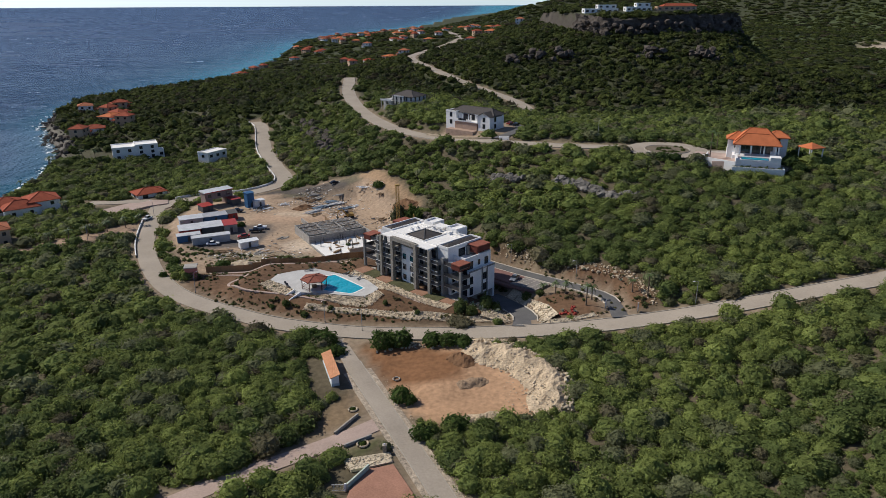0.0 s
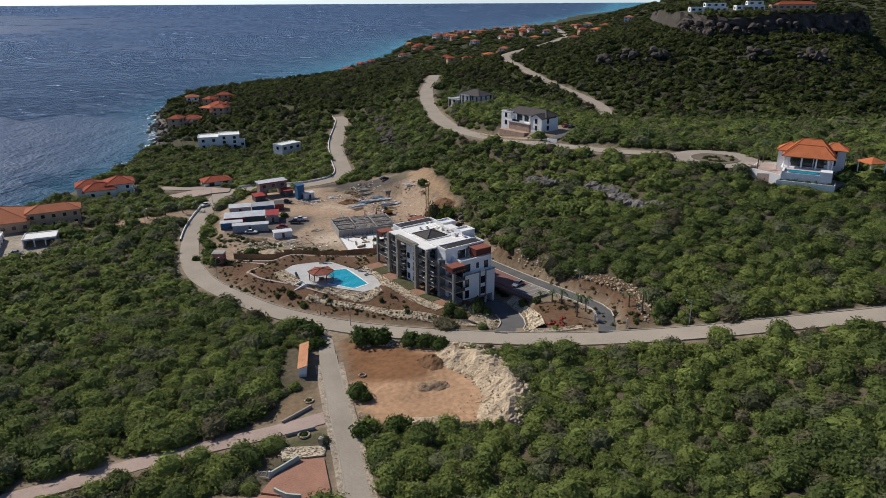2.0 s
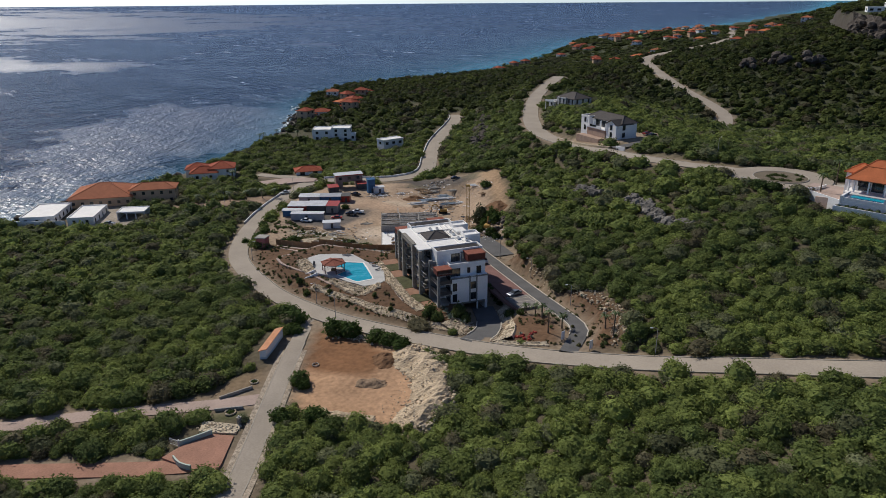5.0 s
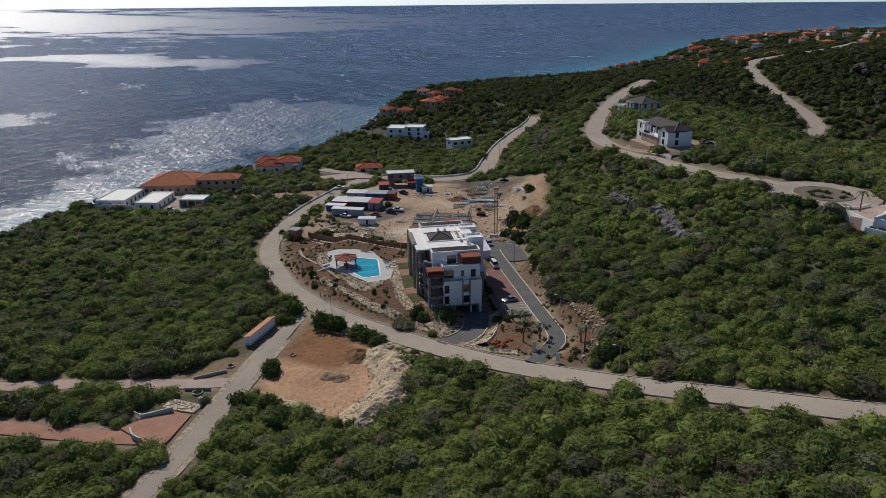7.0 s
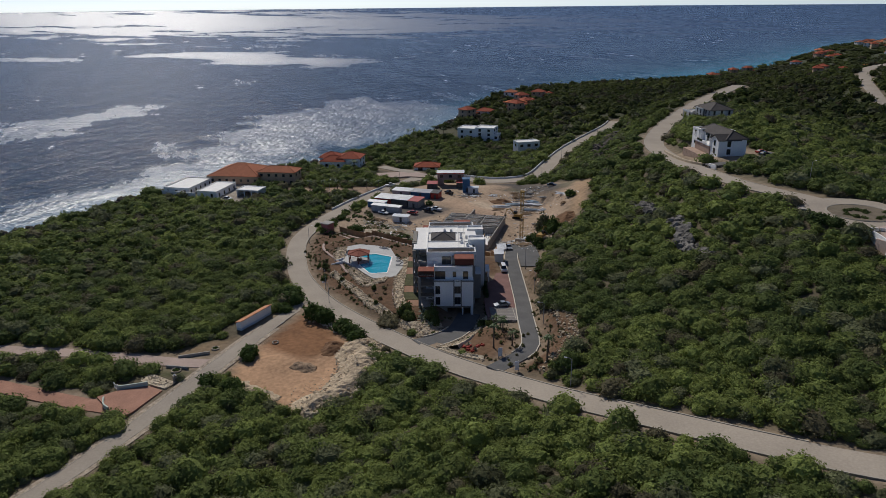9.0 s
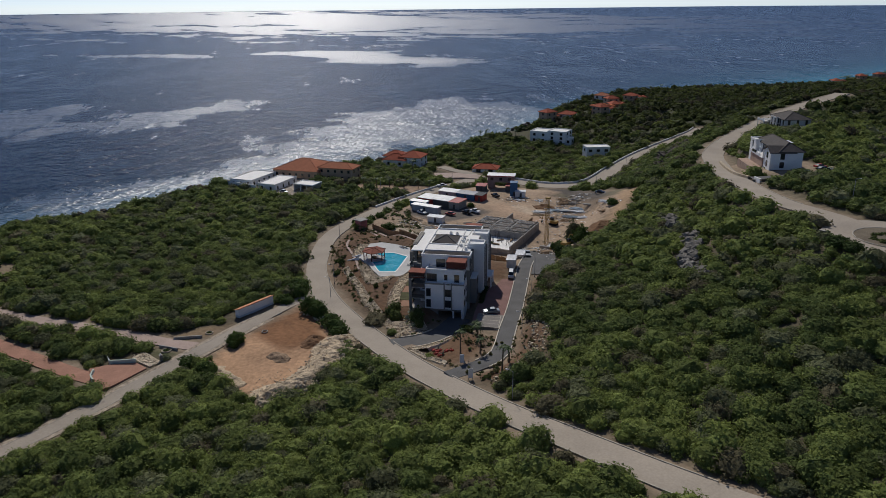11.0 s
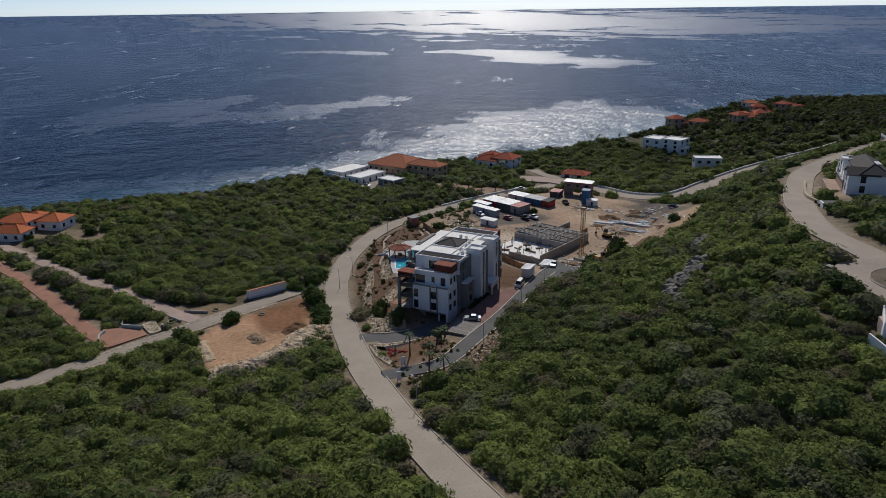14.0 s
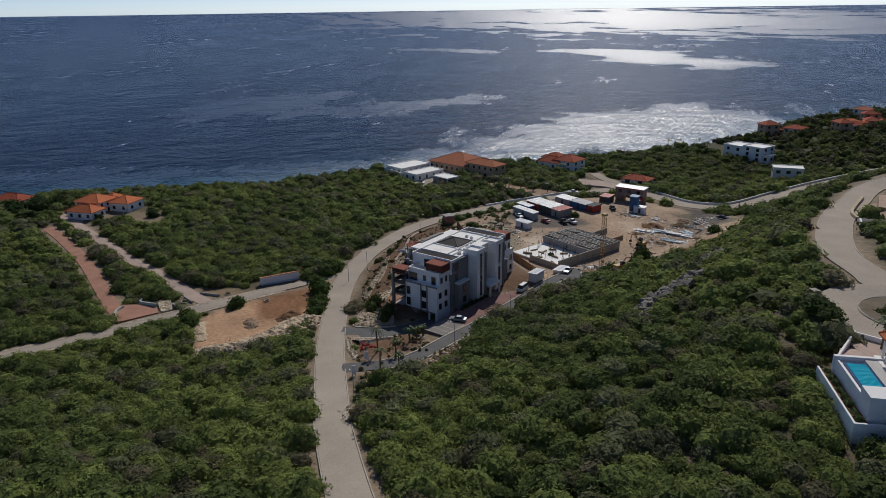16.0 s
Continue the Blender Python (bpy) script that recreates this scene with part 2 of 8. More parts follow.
def water_material(name, deep, shallow, attr, rough, wave, choppy):
    """Deep water, paler over the shallows, with waves at three scales and wind slicks; the sea's sun glint is mapped
    into its gloss.
    """
    m = bpy.data.materials.new(name)
    m.use_nodes = True
    nt = m.node_tree
    n, link = nt.nodes, nt.links.new
    bsdf = n["Principled BSDF"]
    geo = n.new("ShaderNodeNewGeometry")
    mix = n.new("ShaderNodeMix")
    mix.data_type = "RGBA"
    mix.inputs[6].default_value, mix.inputs[7].default_value = (*deep, 1), (*shallow, 1)
    glint = None
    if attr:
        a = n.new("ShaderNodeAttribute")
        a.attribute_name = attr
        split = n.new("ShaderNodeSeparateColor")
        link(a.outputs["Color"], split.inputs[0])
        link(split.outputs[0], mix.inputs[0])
        glint = split.outputs[1]
    else:
        mix.inputs[0].default_value = 0.0
    link(mix.outputs[2], bsdf.inputs["Base Color"])
    bsdf.inputs["IOR"].default_value = 1.4 if attr else 1.3
    slick = n.new("ShaderNodeTexNoise")
    slick.inputs["Scale"].default_value, slick.inputs["Detail"].default_value, slick.inputs["Roughness"].default_value = 1.0, 7.0, 0.78
    stretch = n.new("ShaderNodeMapping")
    stretch.vector_type = "TEXTURE"
    stretch.inputs["Rotation"].default_value = (0, 0, radians(-28))
    stretch.inputs["Scale"].default_value = (190, 48, 100)
    link(geo.outputs["Position"], stretch.inputs["Vector"])
    link(stretch.outputs[0], slick.inputs["Vector"])
    glint_level = n.new("ShaderNodeMath")
    glint_level.operation = "MULTIPLY_ADD"
    glint_level.inputs[1].default_value = 1.7
    link(slick.outputs["Fac"], glint_level.inputs[0])
    if glint:
        link(glint, glint_level.inputs[2])
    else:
        glint_level.inputs[2].default_value = -0.1
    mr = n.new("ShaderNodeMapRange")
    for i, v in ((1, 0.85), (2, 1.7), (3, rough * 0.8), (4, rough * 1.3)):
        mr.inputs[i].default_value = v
    link(glint_level.outputs[0], mr.inputs[0])
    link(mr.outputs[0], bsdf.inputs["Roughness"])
    # strong reflection inside the glint patches; weak elsewhere, standing in for cloud shade
    if glint:
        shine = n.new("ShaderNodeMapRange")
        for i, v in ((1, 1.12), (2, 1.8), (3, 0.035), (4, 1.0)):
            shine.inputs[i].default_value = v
        link(glint_level.outputs[0], shine.inputs[0])
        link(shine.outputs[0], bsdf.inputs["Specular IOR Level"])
    normal = None
    for scale, dist in wave:
        w = n.new("ShaderNodeTexNoise")
        w.inputs["Scale"].default_value, w.inputs["Detail"].default_value = 1.0, 3.0
        st = n.new("ShaderNodeMapping")
        st.inputs["Rotation"].default_value = (0, 0, radians(-28))
        st.inputs["Scale"].default_value = (scale, scale * 0.6, scale)
        link(geo.outputs["Position"], st.inputs["Vector"])
        link(st.outputs[0], w.inputs["Vector"])
        b = n.new("ShaderNodeBump")
        b.inputs["Strength"].default_value, b.inputs["Distance"].default_value = choppy, dist
        if glint:
            swell = n.new("ShaderNodeMapRange")
            for i, v in ((1, 0.85), (2, 1.7), (3, 0.75 if scale > 0.3 else 0.6), (4, 1.0 if scale > 0.3 else 0.45)):
                swell.inputs[i].default_value = v
            link(glint_level.outputs[0], swell.inputs[0])
            link(swell.outputs[0], b.inputs["Strength"])
        link(w.outputs["Fac"], b.inputs["Height"])
        if normal:
            link(normal, b.inputs["Normal"])
        normal = b.outputs[0]
    link(normal, bsdf.inputs["Normal"])
    return m


M["sea"] = water_material("sea_water", (0.003, 0.011, 0.038), (0.03, 0.20, 0.26), "surface", 0.27, ((0.04, 6.0), (0.13, 3.2), (0.5, 1.2)), 1.0)
M["pool"] = water_material("pool_water", (0.02, 0.34, 0.46), (0.03, 0.5, 0.6), "", 0.08, ((0.45, 0.5), (1.3, 0.22)), 0.9)


# ---------------------------------------------------------------- mesh helpers
def part(name, bm, mat, parent=None, label="", smooth=False):
    """Link a bmesh as one mesh object, under a thing or a part."""
    me = bpy.data.meshes.new(name)
    bm.to_mesh(me)
    bm.free()
    me.materials.append(M[mat])
    if smooth:
        me.polygons.foreach_set("use_smooth", [True] * len(me.polygons))
    ob = new(name, me)
    if parent is not None:
        ob.parent = parent
    if label:
        ob["label"] = label
    return ob


def thing(name, label, category, m=None, group="", kind=""):
    """An Empty at the base of a thing that has parts."""
    ob = new(name)
    ob.empty_display_size = 0.5
    tagged(ob, label, category, group, kind)
    if m is not None:
        ob.matrix_world = m
    return ob


def box(x0, x1, y0, y1, z0, z1, bm=None, bevel=0.0):
    own = bmesh.new()
    vs = [own.verts.new((x, y, z)) for z in (z0, z1) for x, y in ((x0, y0), (x1, y0), (x1, y1), (x0, y1))]
    for f in ((3, 2, 1, 0), (4, 5, 6, 7), (0, 1, 5, 4), (1, 2, 6, 5), (2, 3, 7, 6), (3, 0, 4, 7)):
        own.faces.new([vs[i] for i in f])
    if bevel:
        bmesh.ops.bevel(own, geom=own.edges[:], offset=bevel, segments=1, affect="EDGES")
    if bm is None:
        return own
    me = bpy.data.meshes.new("scratch")
    own.to_mesh(me)
    own.free()
    bm.from_mesh(me)
    bpy.data.meshes.remove(me)
    return bm


def prism(points, z0, z1, bm=None):
    """An upright prism over a plan outline (anticlockwise); z0 and z1 numbers or lists."""
    bm = bm or bmesh.new()
    k = len(points)
    z0 = [z0] * k if not hasattr(z0, "__len__") else z0
    z1 = [z1] * k if not hasattr(z1, "__len__") else z1
    lo = [bm.verts.new((x, y, z)) for (x, y), z in zip(points, z0)]
    hi = [bm.verts.new((x, y, z)) for (x, y), z in zip(points, z1)]
    bm.faces.new(hi)
    bm.faces.new(lo[::-1])
    for i in range(k):
        j = (i + 1) % k
        bm.faces.new((lo[i], lo[j], hi[j], hi[i]))
    return bm


def tube(points, radii, sides=8, bm=None, cap=True):
    """A round bar through points with a radius at each."""
    bm = bm or bmesh.new()
    pts = [Vector(p) for p in points]
    rings = []
    for i, p in enumerate(pts):
        d = (pts[min(i + 1, len(pts) - 1)] - pts[max(i - 1, 0)]).normalized()
        a = d.orthogonal().normalized()
        b = d.cross(a)
        r = radii[i] if hasattr(radii, "__len__") else radii
        rings.append([bm.verts.new(p + r * (math.cos(2 * math.pi * k / sides) * a + math.sin(2 * math.pi * k / sides) * b)) for k in range(sides)])
    for r0, r1 in zip(rings, rings[1:]):
        for k in range(sides):
            bm.faces.new((r0[k], r0[(k + 1) % sides], r1[(k + 1) % sides], r1[k]))
    if cap:
        bm.faces.new(rings[0][::-1])
        bm.faces.new(rings[-1])
    return bm


def raw_mesh(name, verts, faces, mat, smooth=False, colours=None, colour_name="tint"):
    """A mesh from numpy arrays; faces is an (n, k) array. colours: one per vertex."""
    me = bpy.data.meshes.new(name)
    verts, faces = np.asarray(verts, np.float32), np.asarray(faces, np.int32)
    k = faces.shape[1]
    me.vertices.add(len(verts))
    me.vertices.foreach_set("co", verts.ravel())
    me.loops.add(faces.size)
    me.loops.foreach_set("vertex_index", faces.ravel())
    me.polygons.add(len(faces))
    me.polygons.foreach_set("loop_start", np.arange(0, faces.size, k, dtype=np.int32))
    me.polygons.foreach_set("use_smooth", np.full(len(faces), smooth))
    me.update()
    me.validate()
    if colours is not None:
        at = me.color_attributes.new(colour_name, "FLOAT_COLOR", "POINT")
        at.data.foreach_set("color", np.c_[colours, np.ones(len(colours))].astype(np.float32).ravel())
    me.materials.append(M[mat])
    return new(name, me)


# ---------------------------------------------------------------- the plan
def smooth_line(points, step=4.0):
    """A curve through plan points, sampled about every step metres."""
    P = np.array(points, float)
    Q = np.vstack([2 * P[0] - P[1], P, 2 * P[-1] - P[-2]])
    out = []
    for i in range(1, len(Q) - 2):
        a, b, c, d = Q[i - 1:i + 3]
        k = max(2, int(np.linalg.norm(c - b) / step))
        for u in np.arange(k) / k:
            out.append(0.5 * (2 * b + (c - a) * u + (2 * a - 5 * b + 4 * c - d) * u ** 2 + (3 * b - a - 3 * c + d) * u ** 3))
    out.append(Q[-2])
    return np.array(out)


# roads: width and the centre line with heights
ROADS = {
    "main_road": (6.4, [(-116, 300, 6), (-101.5, 245, 6), (-79, 201.7, 6.8), (-51, 178.7, 7.6), (-28, 168, 8.2), (-4, 162, 9.3), (32.5, 158, 11.8),
                        (61, 157, 15.3), (87, 157, 19.8), (121, 160.5, 24.5), (150, 170, 28), (185, 186, 31), (230, 200, 32)]),
    "coast_road": (8.4, [(-115.5, 294, 6), (-105, 308.5, 6.1), (-80.4, 317.1, 6.4), (-67.4, 332.1, 8.0), (-77.6, 363, 9.0), (-91.5, 404.2, 9.8), (-106.2, 467.3, 11.3), (-116, 492, 11.0)]),
    "side_road": (3.9, [(-24, 165, 8.3), (-16, 145, 8.4), (-8, 126, 8.2), (-1, 110, 7.8), (5, 95, 7.5), (11, 75, 7), (18, 40, 6.5), (26, 0, 6)]),
    "house_track": (4.2, [(-10, 123.5, 8.1), (-19, 117.5, 7.8), (-38, 106, 7.6), (-58, 92.5, 7), (-88, 75, 6), (-118, 57.5, 5.2), (-135, 50, 4.8)]),
    "red_track": (4.4, [(-4, 103, 7.8), (-15, 96, 7.4), (-62, 76, 6.3), (-97, 58, 5.4), (-114.5, 47.5, 5)]),
    "upper_road": (8.0, [(92.5, 262, 35.6), (74, 270.5, 35.1), (55.3, 276.8, 34.6), (28.9, 298.3, 32.6), (6.1, 323.1, 29.9), (-14.2, 351.1, 29.5), (-34.5, 407.9, 29.7),
                         (-48.9, 477.2, 31.9), (-54.8, 547.9, 35.0)]),
    "garage_ramp": (6.2, [(25.0, 161.0, 11.15), (26.3, 168, 10.6), (24.3, 176.5, 9.4), (18.5, 187, 8.6)]),
    "parking": (6.5, [(32.6, 184.0, 12.1), (26, 190, 11.6), (11.5, 206, 10.8)]),
    "drive": (4.1, [(49.4, 160.0, 13.8), (49.6, 169.2, 13.7), (47.6, 176.1, 13.4), (37.3, 187.8, 12.5), (27.1, 199.4, 11.5), (13.1, 214.4, 10.9), (1.5, 227.1, 10.5), (-6, 238.2, 10.1)]),
    "turning_bay": (7.0, [(12.65, 223.6, 10.85), (6, 231, 10.65), (-1, 238.3, 10.4)]),
    "villa_drive": (4.4, [(32, 302, 33.2), (40, 311, 34.0), (45, 321, 34.4), (42, 333, 34.6)]),
    "far_spur": (5.0, [(-183, 543, 5.8), (-177, 524, 6.0), (-168, 527, 6.2), (-154, 514.5, 6.6)]),
    "spur_road": (5.5, [(-114, 299, 6.1), (-123, 304, 6.4), (-135, 302, 6.5), (-147, 302, 6.4)]),
    "valley_road": (8.0, [(78, 434, 17.6), (69.5, 444, 20.7), (64.8, 480.1, 24.4), (36.3, 541.3, 29.7), (20.0, 577.6, 33.5), (0.6, 632.8, 37.4), (-10, 690, 39.3), (2, 740, 41), (30, 850, 42), (50, 950, 45), (42, 1150, 44), (35, 1350, 40)]),
}
LINES = {k: smooth_line(v[1]) for k, v in ROADS.items()}
COAST = [(-60, -900), (-120, -400), (-160, -60), (-176, 10), (-182, 75), (-186, 136), (-200, 185), (-202, 225), (-192, 285), (-196, 335), (-210, 395),
         (-226, 440), (-252, 480), (-288, 548), (-304, 595), (-318, 650), (-308, 705), (-288, 765), (-262, 830), (-240, 920), (-226, 1080), (-232, 1290),
         (-262, 1650), (-196, 2050), (30, 2700), (330, 4000), (420, 4800), (4900, 4800), (4900, -900)]
# bare or built-up plots: outline, soil colour
PLOTS = {
    "garden": ([(-75, 205), (-60, 187), (-35, 174), (-4, 168), (30, 165), (46, 163), (60, 163), (60, 177), (51, 189), (37, 194), (25, 211), (14, 230), (-2, 222), (-30, 219), (-47, 213), (-72, 211)],
               (0.135, 0.078, 0.044)),
    "site": ([(-73, 212), (-47, 214), (-28, 221), (-2, 224), (12, 231), (-3, 258), (-14, 284), (-24, 309), (-46, 317), (-69, 315), (-98, 296), (-101, 268), (-90, 240), (-80, 218)],
             (0.37, 0.27, 0.185)),
    "lot": ([(-19, 156), (0, 156.5), (14, 152.5), (26, 141), (29, 128), (16, 122), (1, 123), (-8, 132), (-15, 145)], (0.43, 0.265, 0.155)),
    "lot_dark": ([(-20, 158), (-3, 156), (9, 150), (8, 140), (-2, 138), (-12, 138), (-16, 147)], (0.21, 0.105, 0.05)),
    "site_dark": ([(-86, 240), (-80, 234), (-60, 238), (-57, 256), (-60, 264), (-72, 262), (-84, 247)], (0.13, 0.11, 0.095)),
    "site_stain": ([(-50, 240), (-42, 238), (-33, 250), (-36, 262), (-46, 260), (-44, 250)], (0.26, 0.19, 0.13)),
    "site_pale": ([(-48, 232), (-38, 230), (-36, 240), (-44, 246), (-52, 240)], (0.50, 0.40, 0.30)),
    "site_pale_north": ([(-64, 272), (-56, 268), (-44, 274), (-48, 280), (-60, 280)], (0.46, 0.36, 0.26)),
    "site_north": ([(-66, 302), (-44, 298), (-30, 294), (-30, 304), (-58, 311)], (0.22, 0.165, 0.115)),
    "site_tracks": ([(-70, 268), (-52, 264), (-34, 268), (-30, 276), (-52, 274), (-68, 278)], (0.40, 0.28, 0.19)),
    "site_verge": ([(-66, 314), (-30, 312), (-26, 303), (-62, 304)], (0.15, 0.13, 0.085)),
    "site_lane": ([(-78, 313), (-66, 310), (-56, 307.5), (-44, 303.5), (-33, 301), (-34, 307), (-42, 313), (-52, 316), (-64, 317), (-78, 319)], (0.105, 0.09, 0.078)),
    "site_scrap": ([(-76, 226), (-58, 222), (-40, 222), (-38, 228), (-60, 232), (-74, 232)], (0.30, 0.25, 0.17)),
    "valley_meadow": ([(400, 860), (620, 880), (1150, 1300), (1400, 2100), (800, 2000), (480, 1150)], (0.075, 0.095, 0.035)),
    "bay_beach": ([(690, 1200), (730, 1190), (900, 1300), (960, 1420), (850, 1360), (760, 1270)], (0.42, 0.34, 0.25)),
    "verge": ([(-14, 137), (-17, 136), (-21, 130), (-24.5, 118), (-19.8, 121), (-13, 128)], (0.21, 0.15, 0.09)),
    "gate_green": ([(-16.2, 116), (-10.5, 119), (-8.8, 116.4), (-16.5, 113)], (0.08, 0.10, 0.03)),
    "terrace": ([(95, 262), (118, 258), (134, 240), (124, 228), (108, 236), (98, 246)], (0.45, 0.40, 0.34)),
    "coast_yard": ([(-150, 226), (-140, 215), (-150, 205), (-165, 208), (-178, 215), (-172, 235)], (0.36, 0.31, 0.25)),
    "villa_plot": ([(8, 330), (24, 310), (40, 314), (46, 326), (36, 340), (18, 342)], (0.30, 0.23, 0.16)),
    "orchard": ([(-147, 240), (-143, 236), (-110, 260), (-108, 266), (-113, 273), (-140, 250)], (0.36, 0.25, 0.17)),
    "south_yard": ([(-140, 52), (-122, 62), (-112, 82), (-108, 96), (-128, 92), (-132, 74), (-150, 64)], (0.22, 0.17, 0.11)),
    "laydown": ([(-30, 312), (-24, 302), (-12, 282), (-4, 264), (-1, 268), (-10, 290), (-20, 310)], (0.37, 0.25, 0.15)),
    "upper_verge": ([(44, 285), (62, 275), (65, 279), (47, 290)], (0.30, 0.25, 0.17)),
}


def edge_distance(x, y, poly):
    """Distance to a closed outline, positive inside."""
    P = np.array(poly, float)
    Q = np.roll(P, -1, 0)
    best = np.full(x.shape, 1e9)
    inside = np.zeros(x.shape, bool)
    for (x0, y0), (x1, y1) in zip(P, Q):
        dx, dy = x1 - x0, y1 - y0
        u = np.clip(((x - x0) * dx + (y - y0) * dy) / (dx * dx + dy * dy), 0, 1)
        best = np.minimum(best, np.hypot(x - x0 - u * dx, y - y0 - u * dy))
        hit = ((y0 > y) != (y1 > y)) & (x < (x1 - x0) * (y - y0) / ((y1 - y0) if y1 != y0 else 1e-9) + x0)
        inside ^= hit
    return np.where(inside, best, -best)


def line_distance(x, y, line):
    """Distance to an open line with heights, and the height at the nearest point."""
    best, zz = np.full(x.shape, 1e9), np.zeros(x.shape)
    for a, b in zip(line[:-1], line[1:]):
        d = b - a
        u = np.clip(((x - a[0]) * d[0] + (y - a[1]) * d[1]) / (d[0] ** 2 + d[1] ** 2 + 1e-9), 0, 1)
        dist = np.hypot(x - a[0] - u * d[0], y - a[1] - u * d[1])
        closer = dist < best
        best, zz = np.where(closer, dist, best), np.where(closer, a[2] + u * d[2], zz)
    return best, zz


def step01(v, a, b):
    u = np.clip((v - a) / (b - a), 0, 1)
    return u * u * (3 - 2 * u)


# landforms: x, y, radius, height over the coastal flat
RISES = [(180, 306, 170, 32.0), (210, 720, 300, 44.3), (-6, 396, 60, 16.3), (210, 60, 100, 17.9), (48, 294, 35, 8.4), (-90, 300, 100, -2.6), (150, 420, 100, -15.5),
         (-57, 483, 35, 9.1), (-114, 396, 60, -5.7), (-30, 120, 100, -1.8), (30, 1260, 300, 35.9), (-15, 252, 35, -6.4), (6, 336, 35, 7.0), (69, 252, 35, 4.8),
         (384, 408, 170, -13.2), (-57, 336, 35, -4.6)]
KNOLLS = [(180, 1020, 170, 18.6), (-36, 441, 35, 6.0), (66, 448, 50, -4.5), (0, 660, 80, 5.5), (-57, 525, 35, 9.8), (27, 189, 35, -2.4), (-186, 144, 60, -2.7), (-330, 1080, 300, -17.3), (48, 126, 35, -1.5),
          (111, 105, 35, 4.7), (-57, 273, 35, -3.0), (90, 210, 35, 2.6), (282, 816, 170, 9.6), (570, 1080, 300, -8.3), (246, 432, 60, -5.8),
          (-57, 105, 35, 1.6)]
FAR_HILLS = [(400, 1760, 300, 88.0), (1350, 2600, 520, 120.0), (2300, 2100, 700, 120.0), (850, 1270, 110, -17.0), (700, 3000, 500, 70.0)]
MESA = [(292, 694), (264, 674), (226, 661), (192, 653), (166, 661), (150, 705), (140, 800), (150, 920), (220, 1080), (420, 1100), (385, 900)]
PADS = [([(-73, 214), (-30, 222), (-8, 228), (-10, 256), (-30, 290), (-60, 308), (-94, 292), (-97, 262), (-86, 240)], 7.5, 8.0),
        ([(4, 168), (24, 186), (4, 214), (-22, 212), (-26, 196)], 11.4, 6.0),
        ([(-58, 190), (-30, 181), (-14, 190), (-30, 212), (-50, 212)], 10.2, 6.0),
        ([(14, 328), (28, 312), (40, 318), (30, 336)], 34.0, 6.0),
        ([(100, 258), (112, 258), (136, 242), (134, 230), (112, 242), (102, 246)], 35.8, 7.0),
        ([(92.5 + 15 * math.cos(a), 261.3 + 15 * math.sin(a)) for a in np.linspace(0, 5.76, 12)], 35.4, 7.0)]


SMALL = ("far_spur", "spur_road", "villa_drive", "drive", "parking", "turning_bay", "garage_ramp", "house_track", "red_track")


def height(x, y):
    x, y = np.asarray(x, float), np.asarray(y, float)
    z = np.full(x.shape, 6.0)
    for cx, cy, r, a in RISES + KNOLLS:
        z = z + a * np.exp(-((x - cx) ** 2 + (y - cy) ** 2) / (r * r))
    d = edge_distance(x, y, MESA)
    z = z + 14 * step01(d, -1, 5) + 9 * step01(d, -110, 0)
    # the valley east of the table hill
    east = (x - 298) * 0.914 - (y - 690) * 0.405
    w = step01(east, -6, 55) * step01(y, 540, 690)
    z = z * (1 - w) + 12 * w
    for cx, cy, r, a in FAR_HILLS:
        z = z + a * np.exp(-((x - cx) ** 2 + (y - cy) ** 2) / (r * r))
    for poly, level, soft in PADS:
        w = step01(edge_distance(x, y, poly), -soft, 1.0)
        z = z * (1 - w) + level * w
    for name in sorted(LINES, key=("far_spur", "spur_road", "villa_drive", "drive", "parking", "turning_bay", "garage_ramp", "house_track", "red_track", "valley_road", "side_road", "upper_road", "coast_road", "main_road").index):
        line, half = LINES[name], ROADS[name][0] / 2
        near = (x > line[:, 0].min() - 30) & (x < line[:, 0].max() + 30) & (y > line[:, 1].min() - 30) & (y < line[:, 1].max() + 30)
        if near.any():
            dist, zr = line_distance(x[near], y[near], line)
            w = 1 - step01(dist, half + 1.2, half + (5 if name in SMALL else 7 if name == "main_road" else 11))
            z[near] = z[near] * (1 - w) + (zr - 0.12) * w
    d = edge_distance(x, y, COAST)
    w = step01(d, -3, 7)
    return -5 * (1 - w) + z * w


def ground_z(x, y):
    return float(height(np.array([x]), np.array([y]))[0])


def spaced(lo, hi, fine_lo, fine_hi, step, grow):
    """Grid lines: even in the middle, wider and wider apart towards both ends."""
    mid = list(np.arange(fine_lo, fine_hi + step / 2, step))
    left, s, v = [], step, fine_lo
    while v > lo:
        s *= grow
        v -= s
        left.append(max(v, lo))
    right, s, v = [], step, fine_hi
    while v < hi:
        s *= grow
        v += s
        right.append(min(v, hi))
    return np.array(left[::-1] + mid + right)


